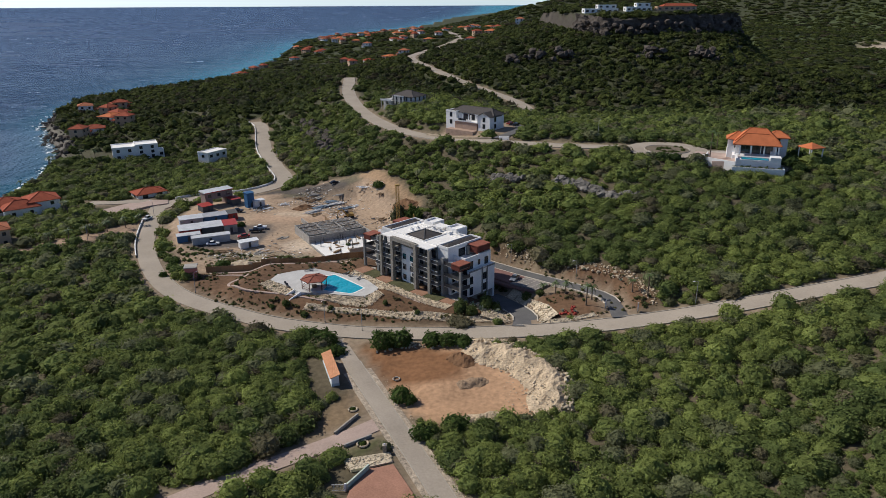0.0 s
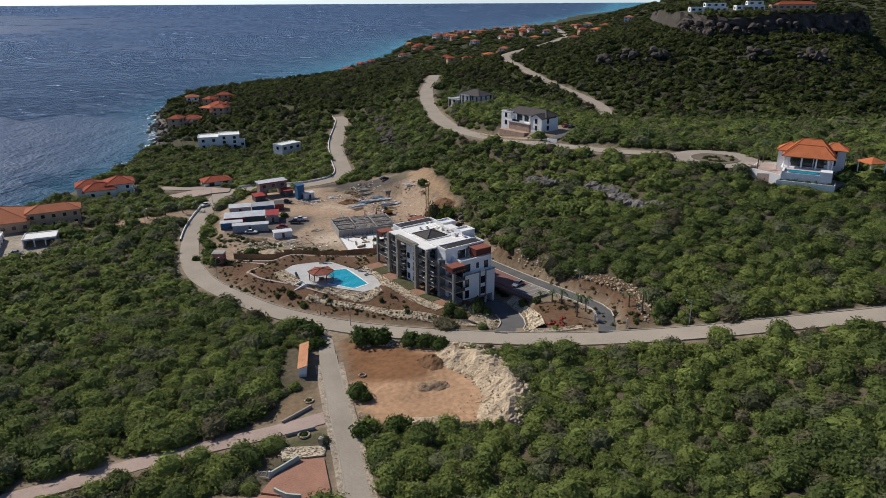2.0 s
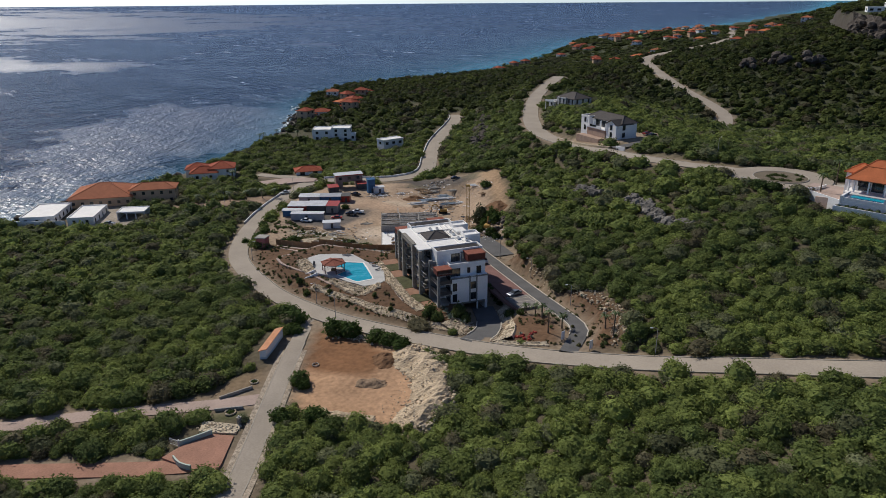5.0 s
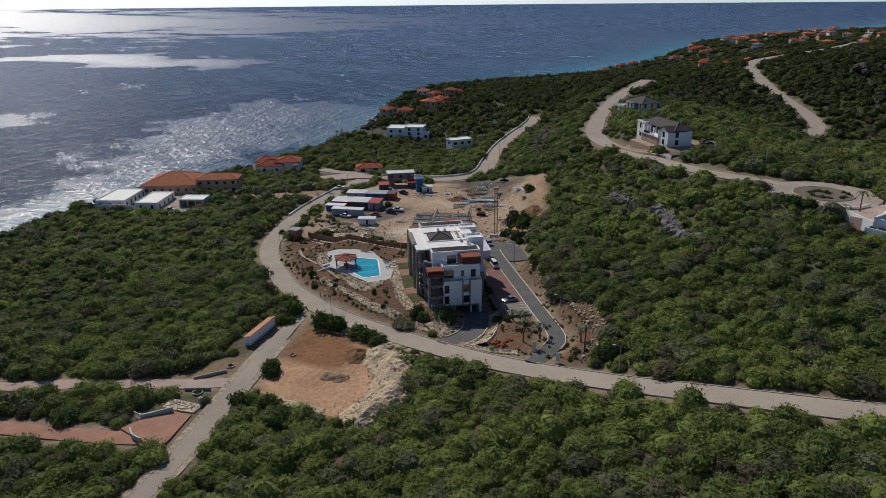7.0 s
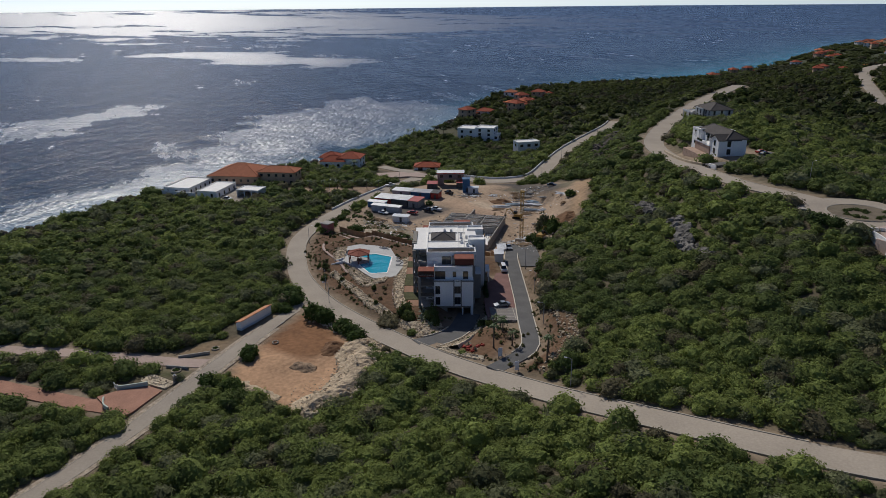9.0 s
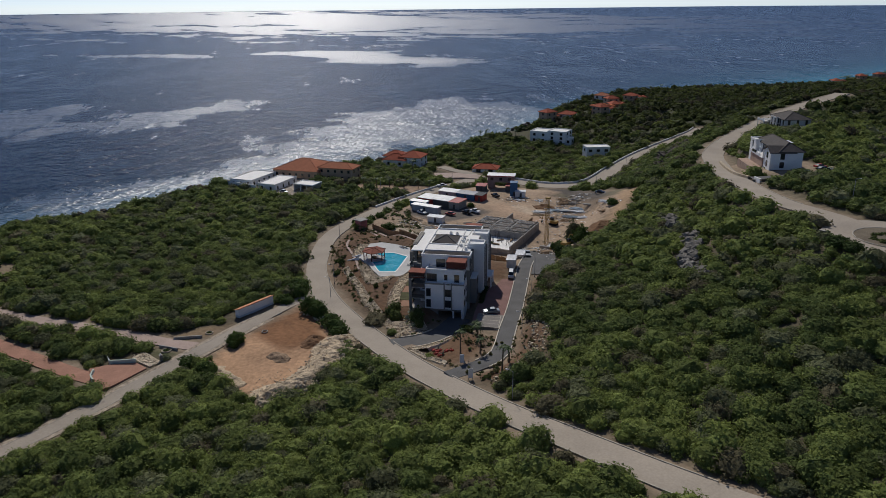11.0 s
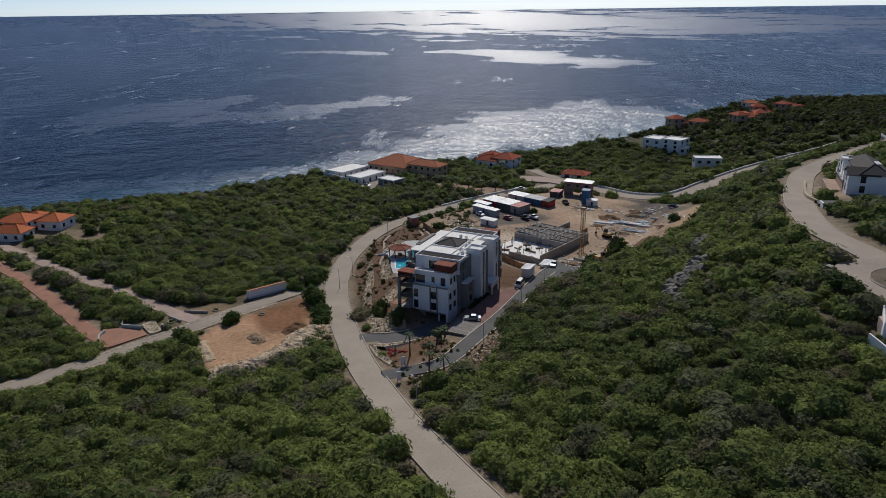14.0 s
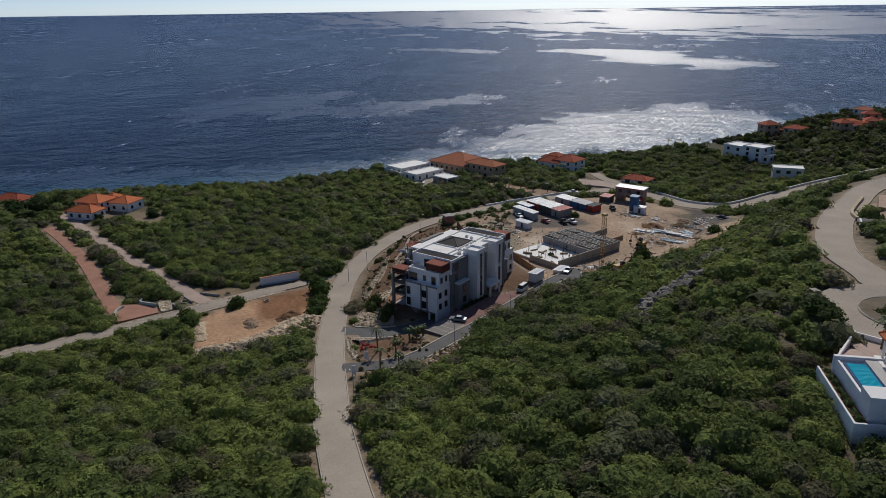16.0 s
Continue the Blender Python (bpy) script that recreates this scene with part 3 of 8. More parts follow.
def soil_colours(x, y):
    base = np.tile(np.array((0.115, 0.095, 0.06)), (x.size, 1))
    far = step01(np.hypot(x, y - 150), 190, 420)[:, None]
    base = base * (1 - far) + np.array((0.055, 0.062, 0.03)) * far
    rock = (step01(edge_distance(x, y, MESA), -16, -4) * (1 - step01(edge_distance(x, y, MESA), 3, 8)))[:, None]
    base = base * (1 - rock) + np.array((0.07, 0.06, 0.048)) * rock
    for name, (poly, colour) in PLOTS.items():
        w = step01(edge_distance(x, y, poly), -1.5, 1.5)[:, None]
        base = base * (1 - w) + np.array(colour) * w
    for name, line in LINES.items():
        near = (x > line[:, 0].min() - 20) & (x < line[:, 0].max() + 20) & (y > line[:, 1].min() - 20) & (y < line[:, 1].max() + 20)
        dist, _ = line_distance(x[near], y[near], line)
        w = (1 - step01(dist, ROADS[name][0] / 2 + 0.5, ROADS[name][0] / 2 + 3.5))[:, None]
        base[near] = base[near] * (1 - w) + np.array((0.26, 0.20, 0.14)) * w
    d = edge_distance(x, y, COAST)
    w = (1 - step01(d, 2, 14))[:, None]
    base = base * (1 - w) + np.array((0.16, 0.145, 0.125)) * w
    field = step01(edge_distance(x, y, [(-150, 1250), (20, 1180), (60, 1330), (-20, 1500), (-160, 1500)]), -10, 20)[:, None]
    base = base * (1 - field) + np.array((0.10, 0.16, 0.04)) * field
    return base


gx = spaced(-480, 4900, -215, 165, 2.5, 1.09)
gy = spaced(-900, 4800, 40, 420, 2.5, 1.07)
GX, GY = np.meshgrid(gx, gy)
GZ = height(GX.ravel(), GY.ravel())
rough_ground = np.array([noise.noise((a * 0.13, b * 0.13, 0.0)) for a, b in zip(GX.ravel(), GY.ravel())]) * 0.35
GZ = GZ + np.where(GZ > 0.5, rough_ground * 0.6, 0)
idx = np.arange(GX.size).reshape(GX.shape)
quads = np.stack([idx[:-1, :-1], idx[:-1, 1:], idx[1:, 1:], idx[1:, :-1]], -1).reshape(-1, 4)
ground = raw_mesh("ground", np.c_[GX.ravel(), GY.ravel(), GZ], quads, "ground", True, soil_colours(GX.ravel(), GY.ravel()), "soil")
tagged(ground, "dry tropical hillside of brown soil under scrub", "ground", kind="structure")

# the sea: one sheet to the horizon
sx = spaced(-4900, 4900, -620, 100, 26, 1.045)
sy = spaced(-4900, 4900, -100, 1400, 26, 1.045)
SX, SY = np.meshgrid(sx, sy)
reach = np.hypot(SX, SY)
SZ = np.where(reach > 1500, 62 * ((reach - 1500) / 3400) ** 2, 0).clip(0, 62)
shore = edge_distance(SX.ravel(), SY.ravel(), COAST)
pale = np.exp(np.minimum(shore, 0) / 22.0) * 0.5 + 0.9 * np.exp(np.minimum(shore, 0) / 70.0) * step01(SY.ravel(), 650, 1000)
# sun glitter put into the gloss: x, y, half length, half width, heading, strength
GLINT_PATCHES = [(-3300, 1600, 2600, 1150, 26, 1.0), (-1030, 745, 300, 105, 2, 1.0), (-1350, 460, 200, 55, 33, 0.5), (-290, 440, 190, 85, 110, 0.66), (-490, 250, 150, 44, 115, 0.5),
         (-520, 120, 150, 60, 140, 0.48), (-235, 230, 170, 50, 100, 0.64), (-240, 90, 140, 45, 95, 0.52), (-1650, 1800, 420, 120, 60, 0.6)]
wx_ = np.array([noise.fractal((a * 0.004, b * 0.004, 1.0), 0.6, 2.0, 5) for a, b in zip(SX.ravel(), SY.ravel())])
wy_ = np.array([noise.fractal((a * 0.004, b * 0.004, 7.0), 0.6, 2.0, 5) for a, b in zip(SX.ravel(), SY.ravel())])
# low level outside the patches stands in for cloud shadow on the sea
glint_mask = np.clip(0.12 + 0.16 * wx_, 0.0, 1)
for cx, cy, ra, rb, head, amount in GLINT_PATCHES:
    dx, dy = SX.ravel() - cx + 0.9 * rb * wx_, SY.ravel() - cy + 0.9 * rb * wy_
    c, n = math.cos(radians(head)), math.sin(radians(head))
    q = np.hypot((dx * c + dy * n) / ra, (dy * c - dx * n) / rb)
    glint_mask = np.maximum(glint_mask, amount * (1 - step01(q, 0.55, 1.2)))
idx = np.arange(SX.size).reshape(SX.shape)
quads = np.stack([idx[:-1, :-1], idx[:-1, 1:], idx[1:, 1:], idx[1:, :-1]], -1).reshape(-1, 4)
tone_map = np.c_[np.clip(pale, 0, 1), glint_mask, glint_mask]
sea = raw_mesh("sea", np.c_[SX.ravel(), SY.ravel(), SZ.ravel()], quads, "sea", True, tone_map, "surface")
tagged(sea, "wind-ruffled deep blue sea glittering under the sun", "sea", kind="structure")


# ---------------------------------------------------------------- roads
def ribbon(line, offsets, lift):
    """Cross-sections along a line: offsets to the left (metres) and heights over it."""
    d = np.gradient(line[:, :2], axis=0)
    d /= np.linalg.norm(d, axis=1)[:, None]
    side = np.c_[-d[:, 1], d[:, 0]]
    v = []
    for o, l in zip(offsets, lift):
        v.append(np.c_[line[:, :2] + side * o, line[:, 2] + l])
    V = np.stack(v, 1)
    k = len(offsets)
    idx = np.arange(V.shape[0] * k).reshape(-1, k)
    f = np.stack([idx[:-1, 1:], idx[:-1, :-1], idx[1:, :-1], idx[1:, 1:]], -1).reshape(-1, 4)
    return V.reshape(-1, 3), f


ROAD_LOOK = {"main_road": ("concrete_road", "pale worn concrete road curving round the plot"), "coast_road": ("concrete_road", "pale concrete road running along the coast"),
             "side_road": ("concrete_road", "narrow concrete side road between scrub"), "house_track": ("paver_pink", "pale pink concrete driveway to a house"),
             "red_track": ("paver_red", "red paved driveway between hedges"), "upper_road": ("concrete_road", "concrete road along the ridge above"),
             "valley_road": ("concrete_road", "grey road through the valley"),
             "villa_drive": ("asphalt", "dark asphalt drive beside the villa"), "far_spur": ("concrete_road", "short pale concrete spur among the scrub"), "spur_road": ("concrete_road", "pale concrete spur road to the coast houses"),
             "garage_ramp": ("asphalt", "dark asphalt ramp down to the garage"), "parking": ("paver_dark", "parking strip of dark red paving"),
             "drive": ("asphalt", "asphalt driveway behind the apartment building"), "turning_bay": ("asphalt", "asphalt turning bay beside the driveway")}
for name, (width, _) in ROADS.items():
    look_of, label = ROAD_LOOK[name]
    h = width / 2
    extra = 0.004 * list(ROADS).index(name)
    v, f = ribbon(LINES[name], (-h, -h + 0.02, -0.33 * h, 0.33 * h, h - 0.02, h), [e + extra for e in (-0.6, 0.07, 0.11, 0.11, 0.07, -0.6)])
    road = raw_mesh(name, v, f, look_of)
    tagged(road, label, "road", kind="structure")


def kerb(name, road, offset, width, tall, mat="kerb", first=0, last=None, label="pale concrete kerb along the road"):
    """A low kerb or wall beside a road."""
    line = LINES[road][first:last].copy()
    v, f = ribbon(line, (offset - width / 2, offset - width / 2, offset + width / 2, offset + width / 2), (-0.5, tall, tall, -0.5))
    return tagged(raw_mesh(name, v, f, mat), label, "kerb", kind="structure")


kerb("kerb", "main_road", 3.35, 0.22, 0.2, first=24, last=76)
kerb("kerb", "main_road", -3.35, 0.22, 0.2, first=38, last=80)
kerb("kerb", "drive", 2.12, 0.24, 0.26, "pale_kerb", first=2)
kerb("kerb", "drive", -2.12, 0.24, 0.26, "pale_kerb", first=2)
kerb("kerb", "garage_ramp", -3.2, 0.24, 0.35, "pale_kerb", first=1, last=5)
kerb("kerb", "garage_ramp", 3.2, 0.24, 0.35, "pale_kerb", first=1, last=5)
kerb("kerb", "side_road", 2.02, 0.18, 0.12, first=4)
kerb("kerb", "side_road", -2.02, 0.18, 0.12, first=4)
kerb("kerb", "upper_road", 4.1, 0.25, 0.2, first=4)
kerb("kerb", "upper_road", -4.1, 0.25, 0.2, first=8)
kerb("road_wall", "coast_road", 4.45, 0.35, 0.9, "white_wall", first=3, label="low white wall along the coast road")
kerb("road_wall", "main_road", -3.6, 0.35, 0.8, "white_wall", first=6, last=18, label="low white wall beside the road")
CLEARINGS = []



# ---------------------------------------------------------------- kinds of things
WINDOW_MESHES = {}


def window(parent, x, y, z, rz, w, h, frame_mat="dark_steel", name="window"):
    """A dark pane in a frame; local -y is outwards."""
    key = (round(w, 2), round(h, 2), frame_mat)
    if key not in WINDOW_MESHES:
        pane = part(name, box(-w / 2, w / 2, -0.02, 0.05, -h / 2, h / 2), "glass")
        fr = bmesh.new()
        t = 0.09
        for a in ((-w / 2 - t, -w / 2, -h / 2 - t, h / 2 + t), (w / 2, w / 2 + t, -h / 2 - t, h / 2 + t), (-w / 2, w / 2, h / 2, h / 2 + t), (-w / 2, w / 2, -h / 2 - t, -h / 2)):
            box(a[0], a[1], -0.07, 0.05, a[2], a[3], fr)
        if w > 1.3:
            box(-0.03, 0.03, -0.05, 0.0, -h / 2, h / 2, fr)
        frame_ob = part("frame", fr, frame_mat, pane)
        WINDOW_MESHES[key] = (pane.data, frame_ob.data)
    else:
        pane = new(name, WINDOW_MESHES[key][0])
        new("frame", WINDOW_MESHES[key][1]).parent = pane
    pane.parent = parent
    pane.matrix_basis = pose(x, y, z, 0, 0, rz)
    return pane


def hip_roof(x0, x1, y0, y1, z, rise, over=0.6, thick=0.22):
    """A hipped roof over a rectangle, with eaves."""
    bm = bmesh.new()
    x0, x1, y0, y1 = x0 - over, x1 + over, y0 - over, y1 + over
    w, d = x1 - x0, y1 - y0
    s = min(w, d) / 2
    if w >= d:
        ridge = [(x0 + s, (y0 + y1) / 2), (x1 - s + 0.01, (y0 + y1) / 2)]
    else:
        ridge = [((x0 + x1) / 2, y0 + s), ((x0 + x1) / 2, y1 - s + 0.01)]
    lo = [bm.verts.new((x, y, z - thick)) for x, y in ((x0, y0), (x1, y0), (x1, y1), (x0, y1))]
    ev = [bm.verts.new((x, y, z)) for x, y in ((x0, y0), (x1, y0), (x1, y1), (x0, y1))]
    r = [bm.verts.new((x, y, z + rise)) for x, y in ridge]
    bm.faces.new(lo[::-1])
    for i in range(4):
        bm.faces.new((lo[i], lo[(i + 1) % 4], ev[(i + 1) % 4], ev[i]))
    if w >= d:
        for f in ((ev[0], ev[1], r[1], r[0]), (ev[1], ev[2], r[1]), (ev[2], ev[3], r[0], r[1]), (ev[3], ev[0], r[0])):
            bm.faces.new(f)
    else:
        for f in ((ev[0], ev[1], r[0]), (ev[1], ev[2], r[1], r[0]), (ev[2], ev[3], r[1]), (ev[3], ev[0], r[0], r[1])):
            bm.faces.new(f)
    return bm


def roof_ridges(x0, x1, y0, y1, z, rise, over=0.6):
    """The raised caps on the hips and the ridge."""
    x0, x1, y0, y1 = x0 - over, x1 + over, y0 - over, y1 + over
    w, d = x1 - x0, y1 - y0
    s = min(w, d) / 2
    a, b = ((x0 + s, (y0 + y1) / 2), (x1 - s + 0.01, (y0 + y1) / 2)) if w >= d else (((x0 + x1) / 2, y0 + s), ((x0 + x1) / 2, y1 - s + 0.01))
    bm = bmesh.new()
    ends = ((x0, y0, a), (x1, y0, b if w >= d else a), (x1, y1, b), (x0, y1, a if w >= d else b))
    for x, y, r in ends:
        tube([(x, y, z + 0.02), (r[0], r[1], z + rise + 0.02)], 0.13, 5, bm)
    tube([(*a, z + rise + 0.03), (*b, z + rise + 0.03)], 0.13, 5, bm)
    return bm


def gable_roof(x0, x1, y0, y1, z, rise, over=0.5, thick=0.2):
    """A pitched roof with its ridge along y."""
    bm = bmesh.new()
    x0, x1, y0, y1 = x0 - over, x1 + over, y0 - over, y1 + over
    xm = (x0 + x1) / 2
    rows = [[bm.verts.new((x, y, h)) for x, h in ((x0, z - thick), (x0, z), (xm, z + rise), (x1, z), (x1, z - thick), (xm, z + rise - thick))] for y in (y0, y1)]
    bm.faces.new(rows[0][::-1])
    bm.faces.new(rows[1])
    for i in range(6):
        j = (i + 1) % 6
        bm.faces.new((rows[0][i], rows[0][j], rows[1][j], rows[1][i]))
    bmesh.ops.recalc_face_normals(bm, faces=bm.faces[:])
    return bm


def flat_roof(x0, x1, y0, y1, z, lip=0.45, t=0.25):
    bm = box(x0 - 0.1, x1 + 0.1, y0 - 0.1, y1 + 0.1, z, z + 0.12)
    for a in ((x0 - 0.12, x1 + 0.12, y0 - 0.12, y0 - 0.12 + t), (x0 - 0.12, x1 + 0.12, y1 + 0.12 - t, y1 + 0.12),
              (x0 - 0.12, x0 - 0.12 + t, y0 - 0.12 + t, y1 + 0.12 - t), (x1 + 0.12 - t, x1 + 0.12, y0 - 0.12 + t, y1 + 0.12 - t)):
        box(*a, z - 0.1, z + lip, bm)
    return bm


def house(name, label, m, blocks, wall="white_wall", roof="terracotta", win=(1.2, 1.3), every=3.4, frame_mat="dark_steel", group="", clear=2.5, category="house"):
    """blocks: x0, x1, y0, y1, z0, z1, 'hip' or 'flat', rise."""
    th = thing(name, label, category, m, group)
    for x0, x1, y0, y1, z0, z1, kind, rise in blocks:
        part("wall", box(x0, x1, y0, y1, z0 - 3.0, z1), wall, th)
        if kind == "hip":
            rf = part("roof", hip_roof(x0, x1, y0, y1, z1 + 0.2, rise), roof, th)
            part("ridge_cap", roof_ridges(x0, x1, y0, y1, z1 + 0.2, rise), roof, rf)
        elif kind == "flat":
            part("roof", flat_roof(x0, x1, y0, y1, z1 + 0.004, rise), "white_roof" if wall == "white_wall" else wall, th)
        floors = max(1, int(round((z1 - z0) / 3.1)))
        fh = (z1 - z0) / floors
        for fl in range(floors):
            zc = z0 + fl * fh + fh * 0.55
            for x, y, rz, length in (((x0 + x1) / 2, y0, 0, x1 - x0), ((x0 + x1) / 2, y1, 180, x1 - x0), (x1, (y0 + y1) / 2, 90, y1 - y0), (x0, (y0 + y1) / 2, -90, y1 - y0)):
                k = max(1, int(length / every))
                for i in range(k):
                    o = (i - (k - 1) / 2) * length / k
                    c, s = math.cos(radians(rz)), math.sin(radians(rz))
                    window(th, x + o * c, y + o * s, zc, rz, *win, frame_mat)
        corners = [m @ Vector((x, y, 0)) for x, y in ((x0 - clear, y0 - clear), (x1 + clear, y0 - clear), (x1 + clear, y1 + clear), (x0 - clear, y1 + clear))]
        CLEARINGS.append([(c.x, c.y) for c in corners])
    return th


def car(name, label, paint, m, kind="sedan"):
    """A parked car, x forwards: body, cabin, windows, lamps and wheels."""
    th = thing(name, label, "van" if kind == "van" else "pickup" if kind == "pickup" else "car", m)
    L, W = (4.9, 1.85) if kind == "pickup" else (4.5, 1.78)
    prof = {"sedan": [(-2.2, 0.35), (2.2, 0.35), (2.25, 0.62), (1.95, 0.78), (1.0, 0.92), (-1.55, 0.95), (-2.2, 0.88), (-2.27, 0.6)],
            "pickup": [(-2.4, 0.5), (2.4, 0.5), (2.45, 0.85), (2.3, 1.02), (1.25, 1.1), (-2.4, 1.1), (-2.45, 0.8)],
            "van": [(-2.25, 0.4), (2.2, 0.4), (2.3, 0.8), (2.15, 1.05), (1.75, 1.2), (-2.25, 1.2), (-2.3, 0.7)]}[kind]
    top = {"sedan": [(1.0, 0.92), (0.35, 1.38), (-0.95, 1.42), (-1.6, 0.94)], "pickup": [(1.25, 1.1), (0.75, 1.68), (-0.55, 1.7), (-0.75, 1.1)],
           "van": [(1.75, 1.2), (1.15, 1.95), (-2.1, 1.98), (-2.25, 1.2)]}[kind]

    def loft(points, half, inset):
        bm = bmesh.new()
        zs = [p[1] for p in points]
        lo, hi = min(zs), max(zs)
        rows = []
        for sgn in (-1, 1):
            rows.append([bm.verts.new((x, sgn * (half - inset * (z - lo) / (hi - lo + 1e-6)), z)) for x, z in points])
        k = len(points)
        bm.faces.new(rows[0])
        bm.faces.new(rows[1][::-1])
        for i in range(k):
            j = (i + 1) % k
            bm.faces.new((rows[0][j], rows[0][i], rows[1][i], rows[1][j]))
        bmesh.ops.recalc_face_normals(bm, faces=bm.faces[:])
        return bm
    part("body", loft(prof, W / 2, 0.06), paint, th)
    cab = part("cabin", loft(top, W / 2 - 0.06, 0.2), "glass", th, "dark tinted windows")
    (xa, za), (xb, zb), (xc, zc), _ = top
    part("roof_panel", box(xc + 0.05, xb - 0.05, -W / 2 + 0.28, W / 2 - 0.28, max(zb, zc) - 0.02, max(zb, zc) + 0.03), paint, cab)
    for x in (1.38, -1.38):
        for y in (-W / 2 + 0.1, W / 2 - 0.1):
            wheel = part("wheel", tube([(x, y - 0.11, 0.33), (x, y + 0.11, 0.33)], 0.33, 12), "black_rubber", th)
            part("rim", tube([(x, y - 0.12, 0.33), (x, y + 0.12, 0.33)], 0.19, 8), "metal_sheet", wheel)
    for y in (-0.6, 0.6):
        part("headlight", box(prof[2][0] - 0.12, prof[2][0] + 0.02, y - 0.18, y + 0.18, prof[2][1] - 0.06, prof[2][1] + 0.1), "white_paint", th)
    return th


def palm(label, x, y, trunk_h, seed, fronds=14, reach=2.2, group="palms"):
    """A palm: a ringed, slightly bent trunk and arching fronds with leaflets."""
    r = random.Random(seed)
    th = thing("palm_tree", label, "palm", pose(x, y, ground_z(x, y) - 0.05, 0, 0, r.random() * 360), group)
    bend = 0.25 * r.random()
    pts = [(bend * (i / 6) ** 2, 0, trunk_h * i / 6) for i in range(7)]
    part("trunk", tube(pts, [0.2 - 0.07 * i / 6 + (0.06 if i == 0 else 0) for i in range(7)], 8), "bark", th)
    bm = bmesh.new()
    top = Vector((bend, 0, trunk_h))
    for k in range(fronds):
        az = 2 * math.pi * k / fronds + r.random() * 0.4
        lift = 0.9 * r.random() + 0.1
        L = reach * (0.8 + 0.4 * r.random())
        out, side = Vector((math.cos(az), math.sin(az), 0)), Vector((-math.sin(az), math.cos(az), 0))
        prev = None
        for i in range(8):
            u = i / 7
            c = top + out * L * u * (1 - 0.2 * lift * u) + Vector((0, 0, L * (lift * u - 1.05 * u * u)))
            if prev is not None:
                mid = (c + prev) / 2
                for s in (-1, 1):
                    w = 0.42 * reach / 2.2 * math.sin(math.pi * (0.15 + 0.8 * u))
                    tip = mid + side * s * w + out * 0.18 + Vector((0, 0, -0.12 - 0.1 * r.random()))
                    vs = [bm.verts.new(v) for v in (prev, c, tip)]
                    bm.faces.new(vs)
            prev = c
    part("crown", bm, "palm_leaf", th)
    return th


def street_lamp(x, y, rz, tall=6.5):
    th = thing("street_lamp", "slim grey street lamp beside the road", "street lamp", pose(x, y, ground_z(x, y) - 0.2, 0, 0, rz), "street lamps")
    part("base", tube([(0, 0, 0), (0, 0, 0.5)], 0.16, 8), "dark_steel", th)
    part("pole", tube([(0, 0, 0.5), (0, 0, tall)], [0.09, 0.06], 8), "hose", th)
    part("arm", tube([(0, 0, tall), (0.5, 0, tall + 0.22), (1.2, 0, tall + 0.25)], 0.045, 6), "hose", th)
    part("lamp_head", box(1.0, 1.65, -0.13, 0.13, tall + 0.19, tall + 0.32, bevel=0.03), "white_paint", th)
    return th


def wall_run(name, label, pts, tall, thick, mat, category="wall"):
    """A free-standing wall along world points, following the ground."""
    line = np.array([(x, y, ground_z(x, y)) for x, y in pts], float)
    dense = smooth_line(line, 1.5) if len(pts) > 2 else np.array([line[0] + (line[1] - line[0]) * u for u in np.linspace(0, 1, 8)])
    dense[:, 2] = height(dense[:, 0], dense[:, 1])
    v, f = ribbon(dense, (-thick / 2, -thick / 2, thick / 2, thick / 2), (-0.8, tall, tall, -0.8))
    ob = raw_mesh(name, v, f, mat)
    return tagged(ob, label, category)


# stones ---------------------------------------------------------------
def stone_shape(seed):
    bm = bmesh.new()
    bmesh.ops.create_icosphere(bm, subdivisions=1, radius=1.0)
    r = random.Random(seed)
    for v in bm.verts:
        v.co *= 0.75 + 0.5 * r.random()
        v.co.z *= 0.75
    bm.verts.index_update()
    out = np.array([v.co[:] for v in bm.verts]), np.array([[v.index for v in f.verts] for f in bm.faces])
    bm.free()
    return out


STONES = [stone_shape(s) for s in range(8)]


def stones(name, label, xyz, sizes, mat, seed, smooth=False, category="rocks"):
    """Many stones as one heap."""
    r = np.random.RandomState(seed)
    V, Fc, base = [], [], 0
    for (x, y, z), s in zip(xyz, sizes):
        v, f = STONES[r.randint(len(STONES))]
        q = Euler(r.rand(3) * 6.28).to_matrix()
        w = v @ np.array(q).T * s * np.array((1, 1, 0.8))
        V.append(w + np.array((x, y, z + 0.25 * s)))
        Fc.append(f + base)
        base += len(v)
    return tagged(raw_mesh(name, np.vstack(V), np.vstack(Fc), mat, smooth), label, category, kind="stuff")


def stone_band(name, label, pts, width, per_m2, size, mat, seed, lift=None):
    """Stones strewn in a band along world points."""
    r = np.random.RandomState(seed)
    line = smooth_line(np.array([(x, y, 0) for x, y in pts], float), 1.0)
    seg = np.linalg.norm(np.diff(line[:, :2], axis=0), axis=1)
    n = int(seg.sum() * width * per_m2)
    d = np.gradient(line[:, :2], axis=0)
    d /= np.linalg.norm(d, axis=1)[:, None]
    k = r.randint(0, len(line), n)
    o = (r.rand(n) - 0.5) * width
    x = line[k, 0] - d[k, 1] * o + (r.rand(n) - 0.5)
    y = line[k, 1] + d[k, 0] * o + (r.rand(n) - 0.5)
    z = height(x, y)
    if lift is not None:
        z = z + lift(x, y)
    s = size[0] + (size[1] - size[0]) * r.rand(n) ** 2
    return stones(name, label, np.c_[x, y, z], s, mat, seed)


